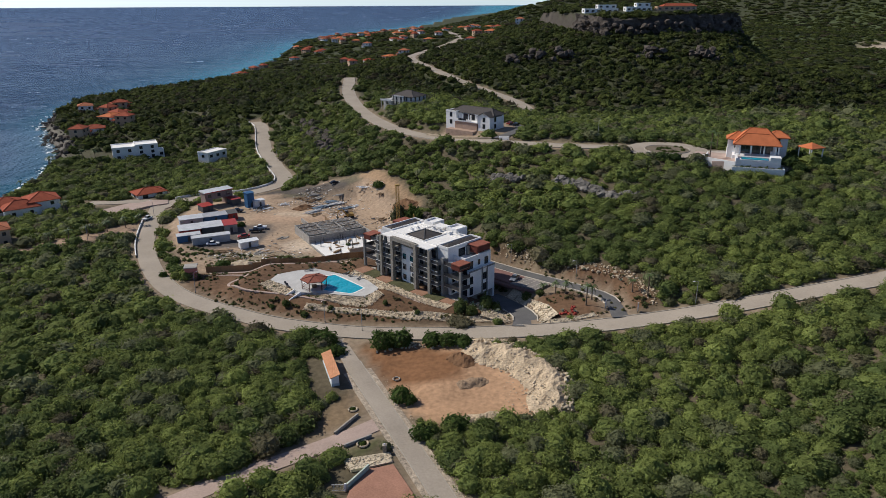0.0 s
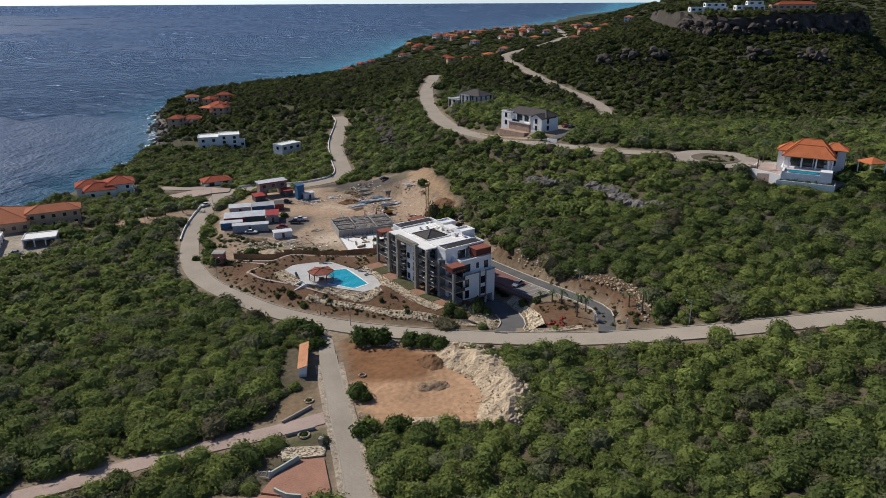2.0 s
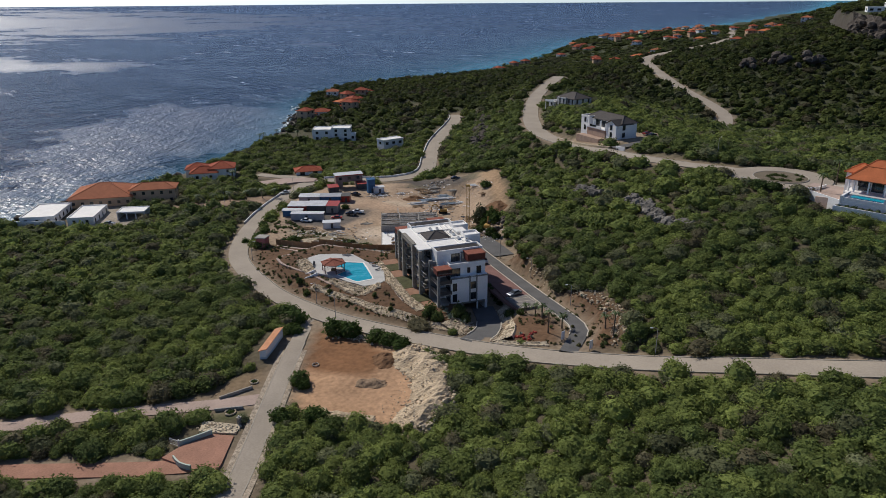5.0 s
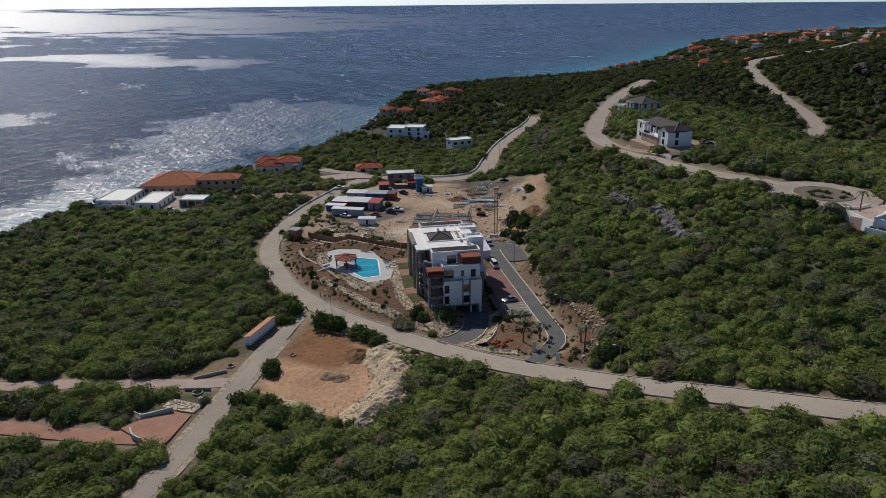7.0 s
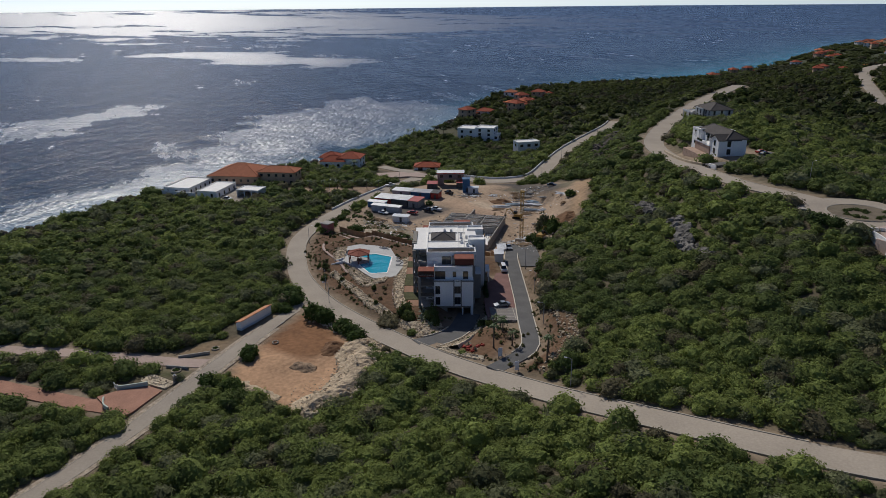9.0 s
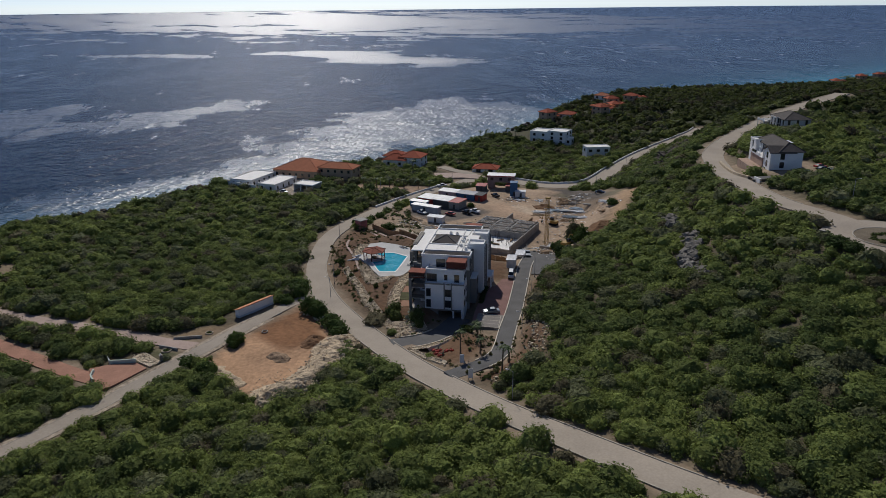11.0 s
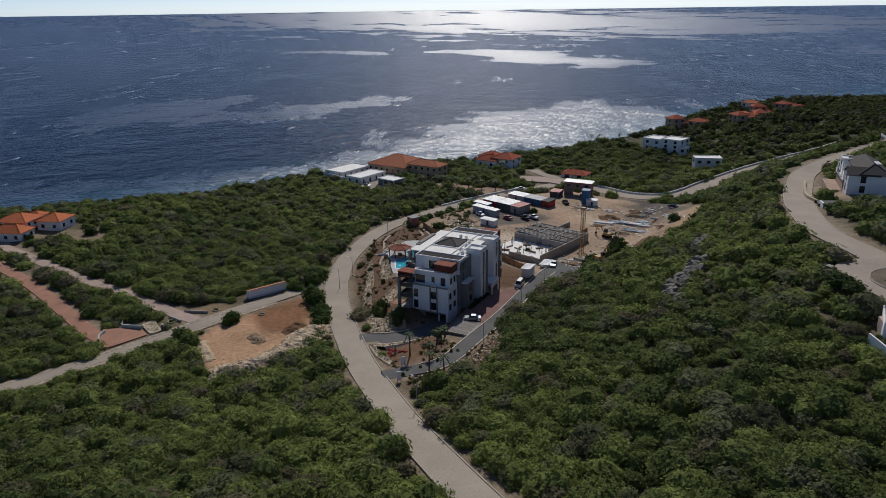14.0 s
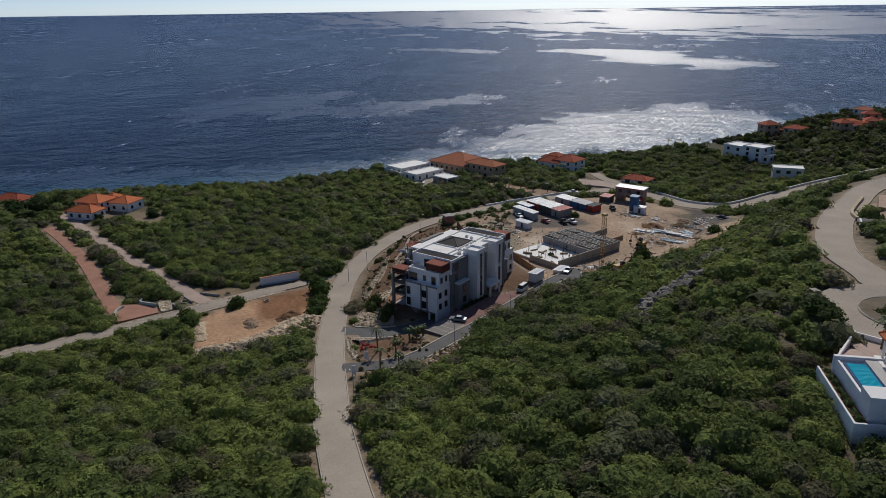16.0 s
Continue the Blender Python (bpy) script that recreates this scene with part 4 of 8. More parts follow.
# ---------------------------------------------------------------- the apartment building
def apartment_building():
    m = pose(1.4, 183.0, 0, 0, 0, 43.1)
    th = thing("apartment_building", "white and grey four-storey apartment building with stone columns", "apartment building", m)
    Z = [11.4, 14.55, 17.7, 20.85, 24.3]

    def p(name, mat, *a, parent=th, bevel=0.0, label=""):
        return part(name, box(*a, bevel=bevel), mat, parent, label)
    # basement and podium
    p("basement_wall", "grey_wall", 5.9, 9.2, -9.4, -3.7, 7.0, 11.4)
    p("basement_wall", "white_wall", 15.6, 16.3, -9.7, -3.7, 7.0, 11.4)
    p("basement_wall", "dark_grey", 9.2, 15.6, -5.2, -4.6, 7.0, 11.4, label="dark back wall of the garage")
    p("garage_post", "white_wall", 13.2, 13.6, -9.6, -9.2, 7.0, 11.0)
    p("garage_lintel", "grey_wall", 9.2, 15.6, -9.6, -5.2, 10.9, 11.4)
    p("podium", "raw_concrete", -0.2, 17.0, -3.7, 24.6, 9.0, 11.4)
    # wings at both ends: mirrored about y = 10.35
    for sgn, tag in ((1, "near"), (-1, "far")):
        def Y(a, b):
            lo, hi = (a, b) if sgn > 0 else (20.7 - b, 20.7 - a)
            return lo, hi
        rz = 0 if sgn > 0 else 180
        low = p("wing_wall", "white_wall", 5.6, 16.3, *Y(-9.7, -3.75), 11.4, 18.9)
        up = p("wing_upper_wall", "white_wall", 5.6, 16.1, *Y(-8.3, -3.75), 18.9, 21.4)
        for a in ((5.6, 16.1, *Y(-8.3, -8.0)), (15.8, 16.1, *Y(-8.0, -3.75)), (5.6, 5.9, *Y(-8.0, -3.75))):
            p("parapet", "white_wall", *a, 21.4, 22.5, parent=up)
        p("cornice", "grey_wall", 5.45, 16.45, *Y(-9.85, -9.7), 18.55, 18.95, parent=low)
        ye = Y(-9.7, -9.7)[0]
        # end face: recessed strip between grey fins, windows
        for x in (11.0, 13.0):
            p("fin", "grey_wall", x - 0.15, x + 0.15, *Y(-10.0, -9.7), 11.0, 19.1)
        p("fin_top", "white_wall", 11.1, 12.9, *Y(-9.85, -9.7), 18.3, 19.1)
        for z in (13.0, 16.2):
            window(th, 12.0, ye - 0.03 * sgn, z, rz, 1.5, 1.9)
            window(th, 6.6, ye - 0.03 * sgn, z, rz, 1.1, 2.1)
            for yy in (-8.3, -5.6):
                window(th, 16.33, yy if sgn > 0 else 20.7 - yy, z, 90, 1.0, 1.5)
        yu = Y(-8.3, -8.3)[0]
        window(th, 7.3, yu - 0.03 * sgn, 19.9, rz, 2.6, 2.3)
        window(th, 11.2, yu - 0.03 * sgn, 20.2, rz, 0.7, 1.4)
        window(th, 14.2, yu - 0.03 * sgn, 19.9, rz, 1.2, 2.2)
        for yy in (-7.3, -5.2):
            window(th, 16.13, yy if sgn > 0 else 20.7 - yy, 20.2, 90, 0.7, 1.5)
        # penthouse with a hidden hipped roof behind a parapet
        pent = p("penthouse_wall", "white_wall", 3.6, 17.0, *Y(-3.7, 0.3), 20.85, 24.5)
        y0, y1 = Y(-3.75, 0.35)
        for a in ((3.5, 17.15, y0, y0 + 0.3), (3.5, 17.15, y1 - 0.3, y1), (3.5, 3.8, y0 + 0.3, y1 - 0.3), (16.85, 17.15, y0 + 0.3, y1 - 0.3)):
            p("parapet", "white_wall", *a, 24.3, 25.05, parent=pent)
        part("hipped_roof", hip_roof(3.85, 16.8, y0 + 0.35, y1 - 0.35, 24.65, 0.7, over=0.0), "slate", pent)
        window(th, 9.0, (Y(-3.7, -3.7)[0]) - 0.03 * sgn, 22.5, rz, 2.4, 2.4)
        p("penthouse_door_panel", "grey_wall", 10.6, 12.2, *Y(-4.6, -3.7), 21.4, 24.0)
        # roofed terrace: rust-red pergola box
        box_ = p("pergola_roof", "dusty_tile", 11.2, 16.5, *Y(-7.8, -3.75), 24.3, 24.55, label="terracotta roof over the terrace")
        for a in ((11.3, 11.42, *Y(-7.7, -3.8)), (16.3, 16.42, *Y(-7.7, -3.8)), (11.3, 16.4, *Y(-7.7, -7.55))):
            p("panel", "red_panel", *a, 22.3 if a[1] - a[0] < 1 else 22.6, 24.3, parent=box_)
        # balcony tower on the pool side of the wing
        red = p("balcony_roof", "dusty_tile", 1.3, 5.7, *Y(-10.3, -6.9), 21.75, 22.0, label="terracotta roof over the corner balcony")
        for a in ((1.4, 1.52, *Y(-10.2, -7.0)), (5.4, 5.52, *Y(-10.2, -9.75)), (1.4, 5.6, *Y(-10.2, -10.05))):
            p("panel", "red_panel", *a, 20.3, 21.75, parent=red)
        p("column", "grey_wall", 1.35, 2.05, *Y(-10.65, -9.95), 10.6, 20.3)
        p("column", "grey_wall", 1.2, 2.2, *Y(-4.1, -3.1), 10.6, 22.6)
        p("column", "grey_wall", 2.2, 3.3, *Y(-4.0, -3.4), 10.6, 22.2)
        p("wing_inner_wall", "white_wall", 3.3, 5.6, *Y(-5.0, -3.75), 11.4, 21.0)
        for i, z in enumerate(Z[:4]):
            slab = p("balcony_slab", "raw_concrete", 1.5, 5.6, *Y(-10.2, -4.1), z - 0.22, z)
            if 0 < i < 4:
                p("railing", "dark_steel", 1.5, 1.58, *Y(-10.2, -4.1), z, z + 1.0, parent=slab)
                p("railing", "dark_steel", 1.58, 5.6, *Y(-10.2, -10.12), z, z + 1.0, parent=slab)
        for z in (12.7, 15.9, 19.0):
            window(th, 5.57, (-7.4 if sgn > 0 else 28.1), z, -90, 3.2, 2.2)
            window(th, 4.4, (-5.03 if sgn > 0 else 25.73), z, rz, 0.9, 1.4)
        # parking side of the body beside the wing
        annex = p("annex", "grey_wall", 16.0, 18.6, *Y(-2.4, 2.6), 10.5, 17.9)
        p("annex_roof", "white_roof", 15.9, 18.75, *Y(-2.5, 2.7), 17.9, 18.1, parent=annex)
        for z in (13.0, 16.2):
            window(th, 18.63, (0.2 if sgn > 0 else 20.5), z, 90, 1.2, 1.6)
        for z in (19.6, 22.6):
            window(th, 17.03, (-1.5 if sgn > 0 else 22.2), z, 90, 1.3, 1.7)
        for yy in (2.0,):
            p("body_grey_wall", "grey_wall", 16.6, 17.0, *Y(-3.6, 4.4), 11.4, 24.3)
    # main body behind the balconies
    p("body_wall", "grey_wall", 3.2, 16.6, -3.7, 24.4, 11.4, 20.85)
    p("body_wall", "grey_wall", 3.2, 16.6, 0.35, 20.35, 20.85, 24.3)
    # pool-side frame: columns, slabs, rails, glazing
    for y in (0.0, 20.7):
        p("column", "stone_clad", -0.55, 0.35, y - 0.45, y + 0.45, 10.4, 24.3)
        p("column", "grey_wall", 0.6, 1.2, y - 0.35 + (0.9 if y == 0 else -0.9), y + 0.35 + (0.9 if y == 0 else -0.9), 11.4, 24.3)
    for y in (5.4, 15.3):
        p("portal_pillar", "stone_clad", -0.85, 0.35, y - 0.5, y + 0.5, 10.4, 24.9)
    p("portal_beam", "stone_clad", -0.85, 0.35, 5.9, 14.8, 23.9, 25.0)
    panel = p("front_panel", "white_wall", 1.2, 3.2, 7.6, 13.1, 11.4, 22.4)
    for z in (12.9, 16.1, 19.3):
        for y in (8.8, 11.9):
            window(th, 1.17, y, z, -90, 1.2, 1.5)
    for i, z in enumerate(Z[:4]):
        for y0, y1 in ((0.45, 4.9), (5.9, 7.6), (13.1, 14.8), (15.8, 20.25), (-3.1, -0.45), (21.15, 23.8)):
            slab = p("balcony_slab", "raw_concrete", 0.0, 3.2, y0, y1, z - 0.25, z)
            if i:
                p("railing", "dark_steel", 0.0, 0.06, y0, y1, z + 0.12, z + 1.0, parent=slab)
                p("handrail", "white_paint", -0.03, 0.09, y0, y1, z + 1.0, z + 1.06, parent=slab)
        for y, w in ((2.7, 3.6), (17.9, 3.6), (6.7, 1.2), (14.0, 1.2), (-1.8, 2.2), (22.5, 2.2)):
            if i < 3 or 0.5 < y < 20:
                window(th, 3.17, y, z + 1.35, -90, w, 2.3)
    for y0, y1 in ((0.5, 4.8), (15.9, 20.2)):
        p("garden_terrace", "paver_red", -3.6, 0.0, y0, y1, 10.6, 11.3)
    for y0, y1 in ((-9.5, -4.5), (25.2, 30.0)):
        p("garden_terrace", "paver_red", -1.5, 1.5, y0, y1, 10.4, 11.2)
    # roof plate with upstands, pyramid skylight, machine boxes
    roof = p("roof_plate", "white_roof", -0.3, 16.4, 0.36, 20.34, 24.3, 24.6)
    for a in ((3.4, 16.4, 6.1, 6.35), (3.4, 16.4, 14.35, 14.6), (3.4, 3.65, 0.36, 20.3), (12.2, 12.45, 0.36, 20.3), (13.9, 14.1, 0.36, 20.3)):
        p("upstand", "white_roof", *a, 24.6, 24.95, parent=roof)
    part("skylight", hip_roof(4.6, 11.4, 7.0, 13.7, 24.95, 1.35, over=0.2), "slate", th, "dark shingled pyramid roof")
    part("skylight_cap", roof_ridges(4.6, 11.4, 7.0, 13.7, 24.95, 1.35, over=0.2), "dark_grey", th)
    p("roof_terrace", "white_roof", 3.65, 12.2, 0.4, 6.1, 24.6, 24.68, parent=roof)
    p("roof_terrace", "white_roof", 3.65, 12.2, 14.6, 20.3, 24.6, 24.68, parent=roof)
    for x, y in ((12.9, 9.0), (12.9, 11.5), (13.0, 5.0), (8.0, 16.0), (10.0, 15.5), (14.6, 2.5)):
        unit = p("cooling_unit", "white_paint", x, x + 0.8, y, y + 0.8, 24.6, 25.3, bevel=0.04)
        part("fan", tube([(x + 0.4, y + 0.4, 25.29), (x + 0.4, y + 0.4, 25.34)], 0.28, 10), "dark_steel", unit)
    # stair and lift towers on the parking side
    for y0, y1, top in ((4.5, 8.6, 25.9), (14.3, 18.4, 25.9)):
        tower = p("tower", "white_wall", 15.2, 19.9, y0, y1, 10.8, top - 0.5)
        for a in ((15.2, 19.9, y0, y0 + 0.25), (15.2, 19.9, y1 - 0.25, y1), (15.2, 15.45, y0 + 0.25, y1 - 0.25), (19.65, 19.9, y0 + 0.25, y1 - 0.25)):
            p("parapet", "white_wall", *a, top - 0.5, top, parent=tower)
        p("glazed_strip", "glass", 19.86, 19.94, (y0 + y1) / 2 - 0.5, (y0 + y1) / 2 + 0.5, 12.0, 24.6, parent=tower)
        p("fin", "grey_wall", 19.9, 20.4, y1 - 0.4, y1, 10.8, 24.8, parent=tower)
    mid = p("lift_tower", "white_wall", 14.6, 17.4, 9.6, 13.2, 11.0, 25.0)
    p("lift_tower_cap", "white_roof", 14.4, 17.6, 9.4, 13.4, 25.0, 25.5, parent=mid)
    p("glazed_strip", "glass", 17.37, 17.44, 10.3, 12.5, 12.2, 24.4, parent=mid)
    canopy = p("canopy", "white_wall", 17.4, 21.8, 8.7, 14.2, 14.2, 14.6)
    for y in (9.0, 13.9):
        p("canopy_post", "white_wall", 21.3, 21.7, y - 0.2, y + 0.2, 10.8, 14.2, parent=canopy)
    return th


apartment_building()


# ---------------------------------------------------------------- pool terrace
BX = pose(1.4, 183.0, 0, 0, 0, 43.1)


def local(pts):
    out = [BX @ Vector((x, y, 0)) for x, y in pts]
    return [(v.x, v.y) for v in out]


POOL = [(-9.4, 31.8), (-14.8, 34.6), (-19.6, 34.0), (-19.0, 24.4), (-14.8, 16.8), (-9.7, 17.6)]
DECK = [(-4.4, 25.6), (-8.0, 32.4), (-10.4, 40.7), (-15.5, 43.4), (-21.5, 45.0), (-25.6, 42.6), (-24.6, 34.0), (-24.8, 28.3), (-19.8, 22.4), (-17.8, 18.6), (-13.6, 12.8), (-8.6, 13.2), (-6.6, 15.0)]


def pool_terrace():
    th = thing("pool_terrace", "pale concrete terrace with a turquoise swimming pool", "swimming pool")
    bm = prism(local(DECK), 8.6, 10.84)
    part("retaining_wall", bm, "white_wall", th)
    # deck surface: a ring from the pool edge to the outline
    k = 72
    rim = bmesh.new()
    centre = Vector((-14.2, 27.0))

    def along(poly, a):
        d = Vector((math.cos(a), math.sin(a)))
        best = 0
        for (ax, ay), (bx, by) in zip(poly, poly[1:] + poly[:1]):
            e = Vector((bx - ax, by - ay))
            den = d.x * e.y - d.y * e.x
            if abs(den) < 1e-9:
                continue
            w = Vector((ax, ay)) - centre
            s, u = (w.x * e.y - w.y * e.x) / den, (w.x * d.y - w.y * d.x) / den
            if s > 0 and -1e-6 <= u <= 1 + 1e-6:
                best = max(best, s)
        return centre + d * best
    for part_name, inner, outer, z, mat in (("deck", 1.0, None, 10.9, "deck"), ("coping", None, 1.0, 10.95, "white_roof")):
        bm = bmesh.new()
        rings = []
        for i in range(k):
            a = 2 * math.pi * i / k
            pin = along(POOL, a)
            d = (pin - centre).normalized()
            if part_name == "deck":
                q = (pin + d * 0.5, along(DECK, a))
            else:
                q = (pin, pin + d * 0.55)
            row = []
            for c in q:
                w = BX @ Vector((c.x, c.y, 0))
                row.append((w.x, w.y))
            rings.append(row)
        vs = [[bm.verts.new((x, y, zz)) for (x, y), zz in ((r[0], 10.3), (r[0], z), (r[1], z), (r[1], 10.3))] for r in rings]
        for i in range(k):
            j = (i + 1) % k
            for c in range(3):
                bm.faces.new((vs[i][c], vs[i][c + 1], vs[j][c + 1], vs[j][c]))
        bmesh.ops.recalc_face_normals(bm, faces=bm.faces[:])
        part(part_name, bm, mat, th)
    part("water", prism(local(POOL), 10.845, 10.87), "pool", th, "turquoise pool water")
    for x0, x1, y0, y1 in ((-28.8, -24.8, 27.4, 27.7), (-28.8, -24.9, 30.4, 30.7)):
        c = local([(x0, y0), (x1, y0), (x1, y1), (x0, y1)])
        part("stair_wall", prism(c, 7.6, [10.0, 11.3, 11.3, 10.0]), "white_wall", th)
    for i in range(6):
        c = local([(-27.0 + i * 0.36, 27.7), (-26.64 + i * 0.36, 27.7), (-26.64 + i * 0.36, 30.4), (-27.0 + i * 0.36, 30.4)])
        part("step", prism(c, 8.6, 9.2 + 0.3 * i), "deck", th)


pool_terrace()


def gazebo():
    c = BX @ Vector((-19.6, 28.2, 0))
    th = thing("gazebo", "hexagonal gazebo with a terracotta roof and dark posts", "gazebo", pose(c.x, c.y, 10.9, 0, 0, 15))
    hexa = [(math.cos(radians(60 * i)), math.sin(radians(60 * i))) for i in range(6)]
    bm = bmesh.new()
    lo = [bm.verts.new((4.0 * x, 4.0 * y, 2.75)) for x, y in hexa]
    hi = [bm.verts.new((4.0 * x, 4.0 * y, 2.95)) for x, y in hexa]
    top = bm.verts.new((0, 0, 3.75))
    bm.faces.new(lo[::-1])
    for i in range(6):
        j = (i + 1) % 6
        bm.faces.new((lo[i], lo[j], hi[j], hi[i]))
        bm.faces.new((hi[i], hi[j], top))
    roof = part("roof", bm, "dusty_tile", th)
    for x, y in hexa:
        part("ridge_cap", tube([(4.0 * x, 4.0 * y, 2.98), (0, 0, 3.79)], 0.09, 5), "dusty_tile", roof)
    for i, (x, y) in enumerate(hexa):
        post = part("post", box(3.5 * x - 0.11, 3.5 * x + 0.11, 3.5 * y - 0.11, 3.5 * y + 0.11, 0.0, 2.8), "red_panel", th)
        if i != 4:
            x2, y2 = hexa[(i + 1) % 6]
            rail = tube([(3.5 * x, 3.5 * y, 0.95), (3.5 * x2, 3.5 * y2, 0.95)], 0.05, 5)
            tube([(3.5 * x, 3.5 * y, 0.35), (3.5 * x2, 3.5 * y2, 0.35)], 0.04, 5, rail)
            part("railing", rail, "red_panel", th)
    part("floor", prism([(3.8 * x, 3.8 * y) for x, y in hexa], 0.005, 0.08), "deck", th)
    part("table", box(-0.7, 0.7, -0.5, 0.5, 0.08, 0.8, bevel=0.05), "timber", th)


gazebo()


def lounger(x, y, rz):
    w = BX @ Vector((x, y, 0))
    th = thing("sun_lounger", "dark sun lounger on the pool terrace", "sun lounger", pose(w.x, w.y, 10.9, 0, 0, rz), "loungers by the pool")
    part("seat", box(-0.9, 0.5, -0.32, 0.32, 0.28, 0.38, bevel=0.02), "dark_steel", th)
    back = part("backrest", box(0, 0.8, -0.32, 0.32, 0.0, 0.08, bevel=0.02), "dark_steel", th)
    back.matrix_basis = pose(0.48, 0, 0.33, 0, -38, 0)
    for a, b in ((-0.8, -0.26), (-0.8, 0.26), (0.4, -0.26), (0.4, 0.26)):
        part("leg", box(a - 0.03, a + 0.03, b - 0.03, b + 0.03, 0.0, 0.28), "dark_steel", th)


for x, y, rz in ((-6.8, 30.0, 20), (-6.6, 27.6, 20), (-6.5, 24.0, 60), (-24.8, 34.0, 120), (-24.4, 35.6, 120), (-12.0, 40.5, 10), (-13.4, 40.8, 10)):
    lounger(x, y, rz)



def bush_shape(leaves, rings, sides, leaf, seed):
    """A rounded shrub of radius about 1: a lumpy heart and leaf sprays round it. Returns vertices, triangles."""
    r = np.random.RandomState(seed)
    lobes = r.randn(5, 3)
    lobes[:, 2] = np.abs(lobes[:, 2])
    lobes /= np.linalg.norm(lobes, axis=1)[:, None]

    def swell(d):
        return 0.72 + 0.34 * np.max(np.clip(d @ lobes.T, 0, 1) ** 3, axis=1)

    v, f = [], []
    for i in range(rings + 1):
        el = -0.25 + (math.pi / 2 + 0.2) * i / rings
        for k in range(sides):
            az = 2 * math.pi * (k + 0.5 * (i % 2)) / sides
            v.append((math.cos(el) * math.cos(az), math.cos(el) * math.sin(az), math.sin(el)))
    v = np.array(v)
    v = v * (swell(v) * (0.84 + 0.16 * r.rand(len(v))))[:, None] * np.array((1, 1, 0.85))
    for i in range(rings):
        for k in range(sides):
            a, b = i * sides + k, i * sides + (k + 1) % sides
            f += [(a, b, b + sides), (a, b + sides, a + sides)]
    verts, faces = [v], list(f)
    count = len(v)
    for _ in range(leaves):
        d = r.randn(3)
        d[2] = abs(d[2]) * 1.1 - 0.15
        d /= np.linalg.norm(d)
        p = d * swell(d[None])[0] * (0.86 + 0.3 * r.rand() ** 1.5) * np.array((1, 1, 0.88))
        n = d + 0.6 * r.randn(3) + np.array((0, 0, 0.25))
        n /= np.linalg.norm(n)
        a = np.cross(n, r.randn(3))
        a /= np.linalg.norm(a)
        b = np.cross(n, a)
        s = leaf * (0.55 + 1.0 * r.rand())
        verts.append(np.array((p - a * s - b * 0.5 * s, p + a * s - b * 0.4 * s, p + b * 0.9 * s + n * 0.15 * s)))
        faces.append((count, count + 1, count + 2))
        count += 3
    return np.vstack(verts), np.array(faces)


# ---------------------------------------------------------------- stone banks round the garden
def deck_slope(x, y):
    """Fill against the terrace wall: high at the deck, down to the bed."""
    d = edge_distance(x, y, local(DECK))
    return np.clip(0.75 + 0.28 * d, 0, 0.9)


def rock_bank(name, label, low, high, per_m2, size, mat, seed, rise=0.9, top=None):
    """A sloping bank between a lower and an upper line, dressed with packed stones."""
    r = np.random.RandomState(seed)
    k = 24

    def spread(pts):
        line = smooth_line(np.array([(x, y, 0) for x, y in pts], float), 0.6)
        pick = np.linspace(0, len(line) - 1, k).round().astype(int)
        return line[pick, :2]
    L, H = spread(low), spread(high)
    zl = height(L[:, 0], L[:, 1])
    zh = np.maximum(zl + rise, height(H[:, 0], H[:, 1]) + 0.3) if top is None else np.full(k, float(top))
    rows = 5
    P = np.stack([np.c_[L * (1 - u) + H * u, (zl - 0.25) * (1 - u) + zh * u] for u in np.linspace(0, 1, rows)], 1)
    for c in range(1, rows):
        P[:, c, 2] = np.maximum(P[:, c, 2], height(P[:, c, 0], P[:, c, 1]) + 0.22)
    back = np.c_[H + (H - L) * 0.15, height(H[:, 0], H[:, 1]) - 0.5]
    P = np.concatenate([P, back[:, None]], 1)
    idx = np.arange(k * (rows + 1)).reshape(k, rows + 1)
    q = np.stack([idx[:-1, :-1], idx[1:, :-1], idx[1:, 1:], idx[:-1, 1:]], -1).reshape(-1, 4)
    bank = tagged(raw_mesh(name, P.reshape(-1, 3), q, mat), label, "stone bank", kind="structure")
    area = np.linalg.norm(np.diff(L, axis=0), axis=1).sum() * np.linalg.norm(H - L, axis=1).mean()
    n = int(area * per_m2)
    a, u = r.rand(n) * (k - 1.001), r.rand(n)
    i, w = a.astype(int), (a % 1)[:, None]
    lo, hi = P[i, 0] * (1 - w) + P[i + 1, 0] * w, P[i, rows - 1] * (1 - w) + P[i + 1, rows - 1] * w
    xyz = lo * (1 - u[:, None]) + hi * u[:, None] + np.c_[r.randn(n, 2) * 0.12, np.full(n, 0.02)]
    xyz[:, 2] = np.maximum(xyz[:, 2], height(xyz[:, 0], xyz[:, 1]) + 0.2)
    heap = stones("stones", label, xyz, size[0] + (size[1] - size[0]) * r.rand(n) ** 2, mat, seed, category="")
    heap.parent = bank
    return bank


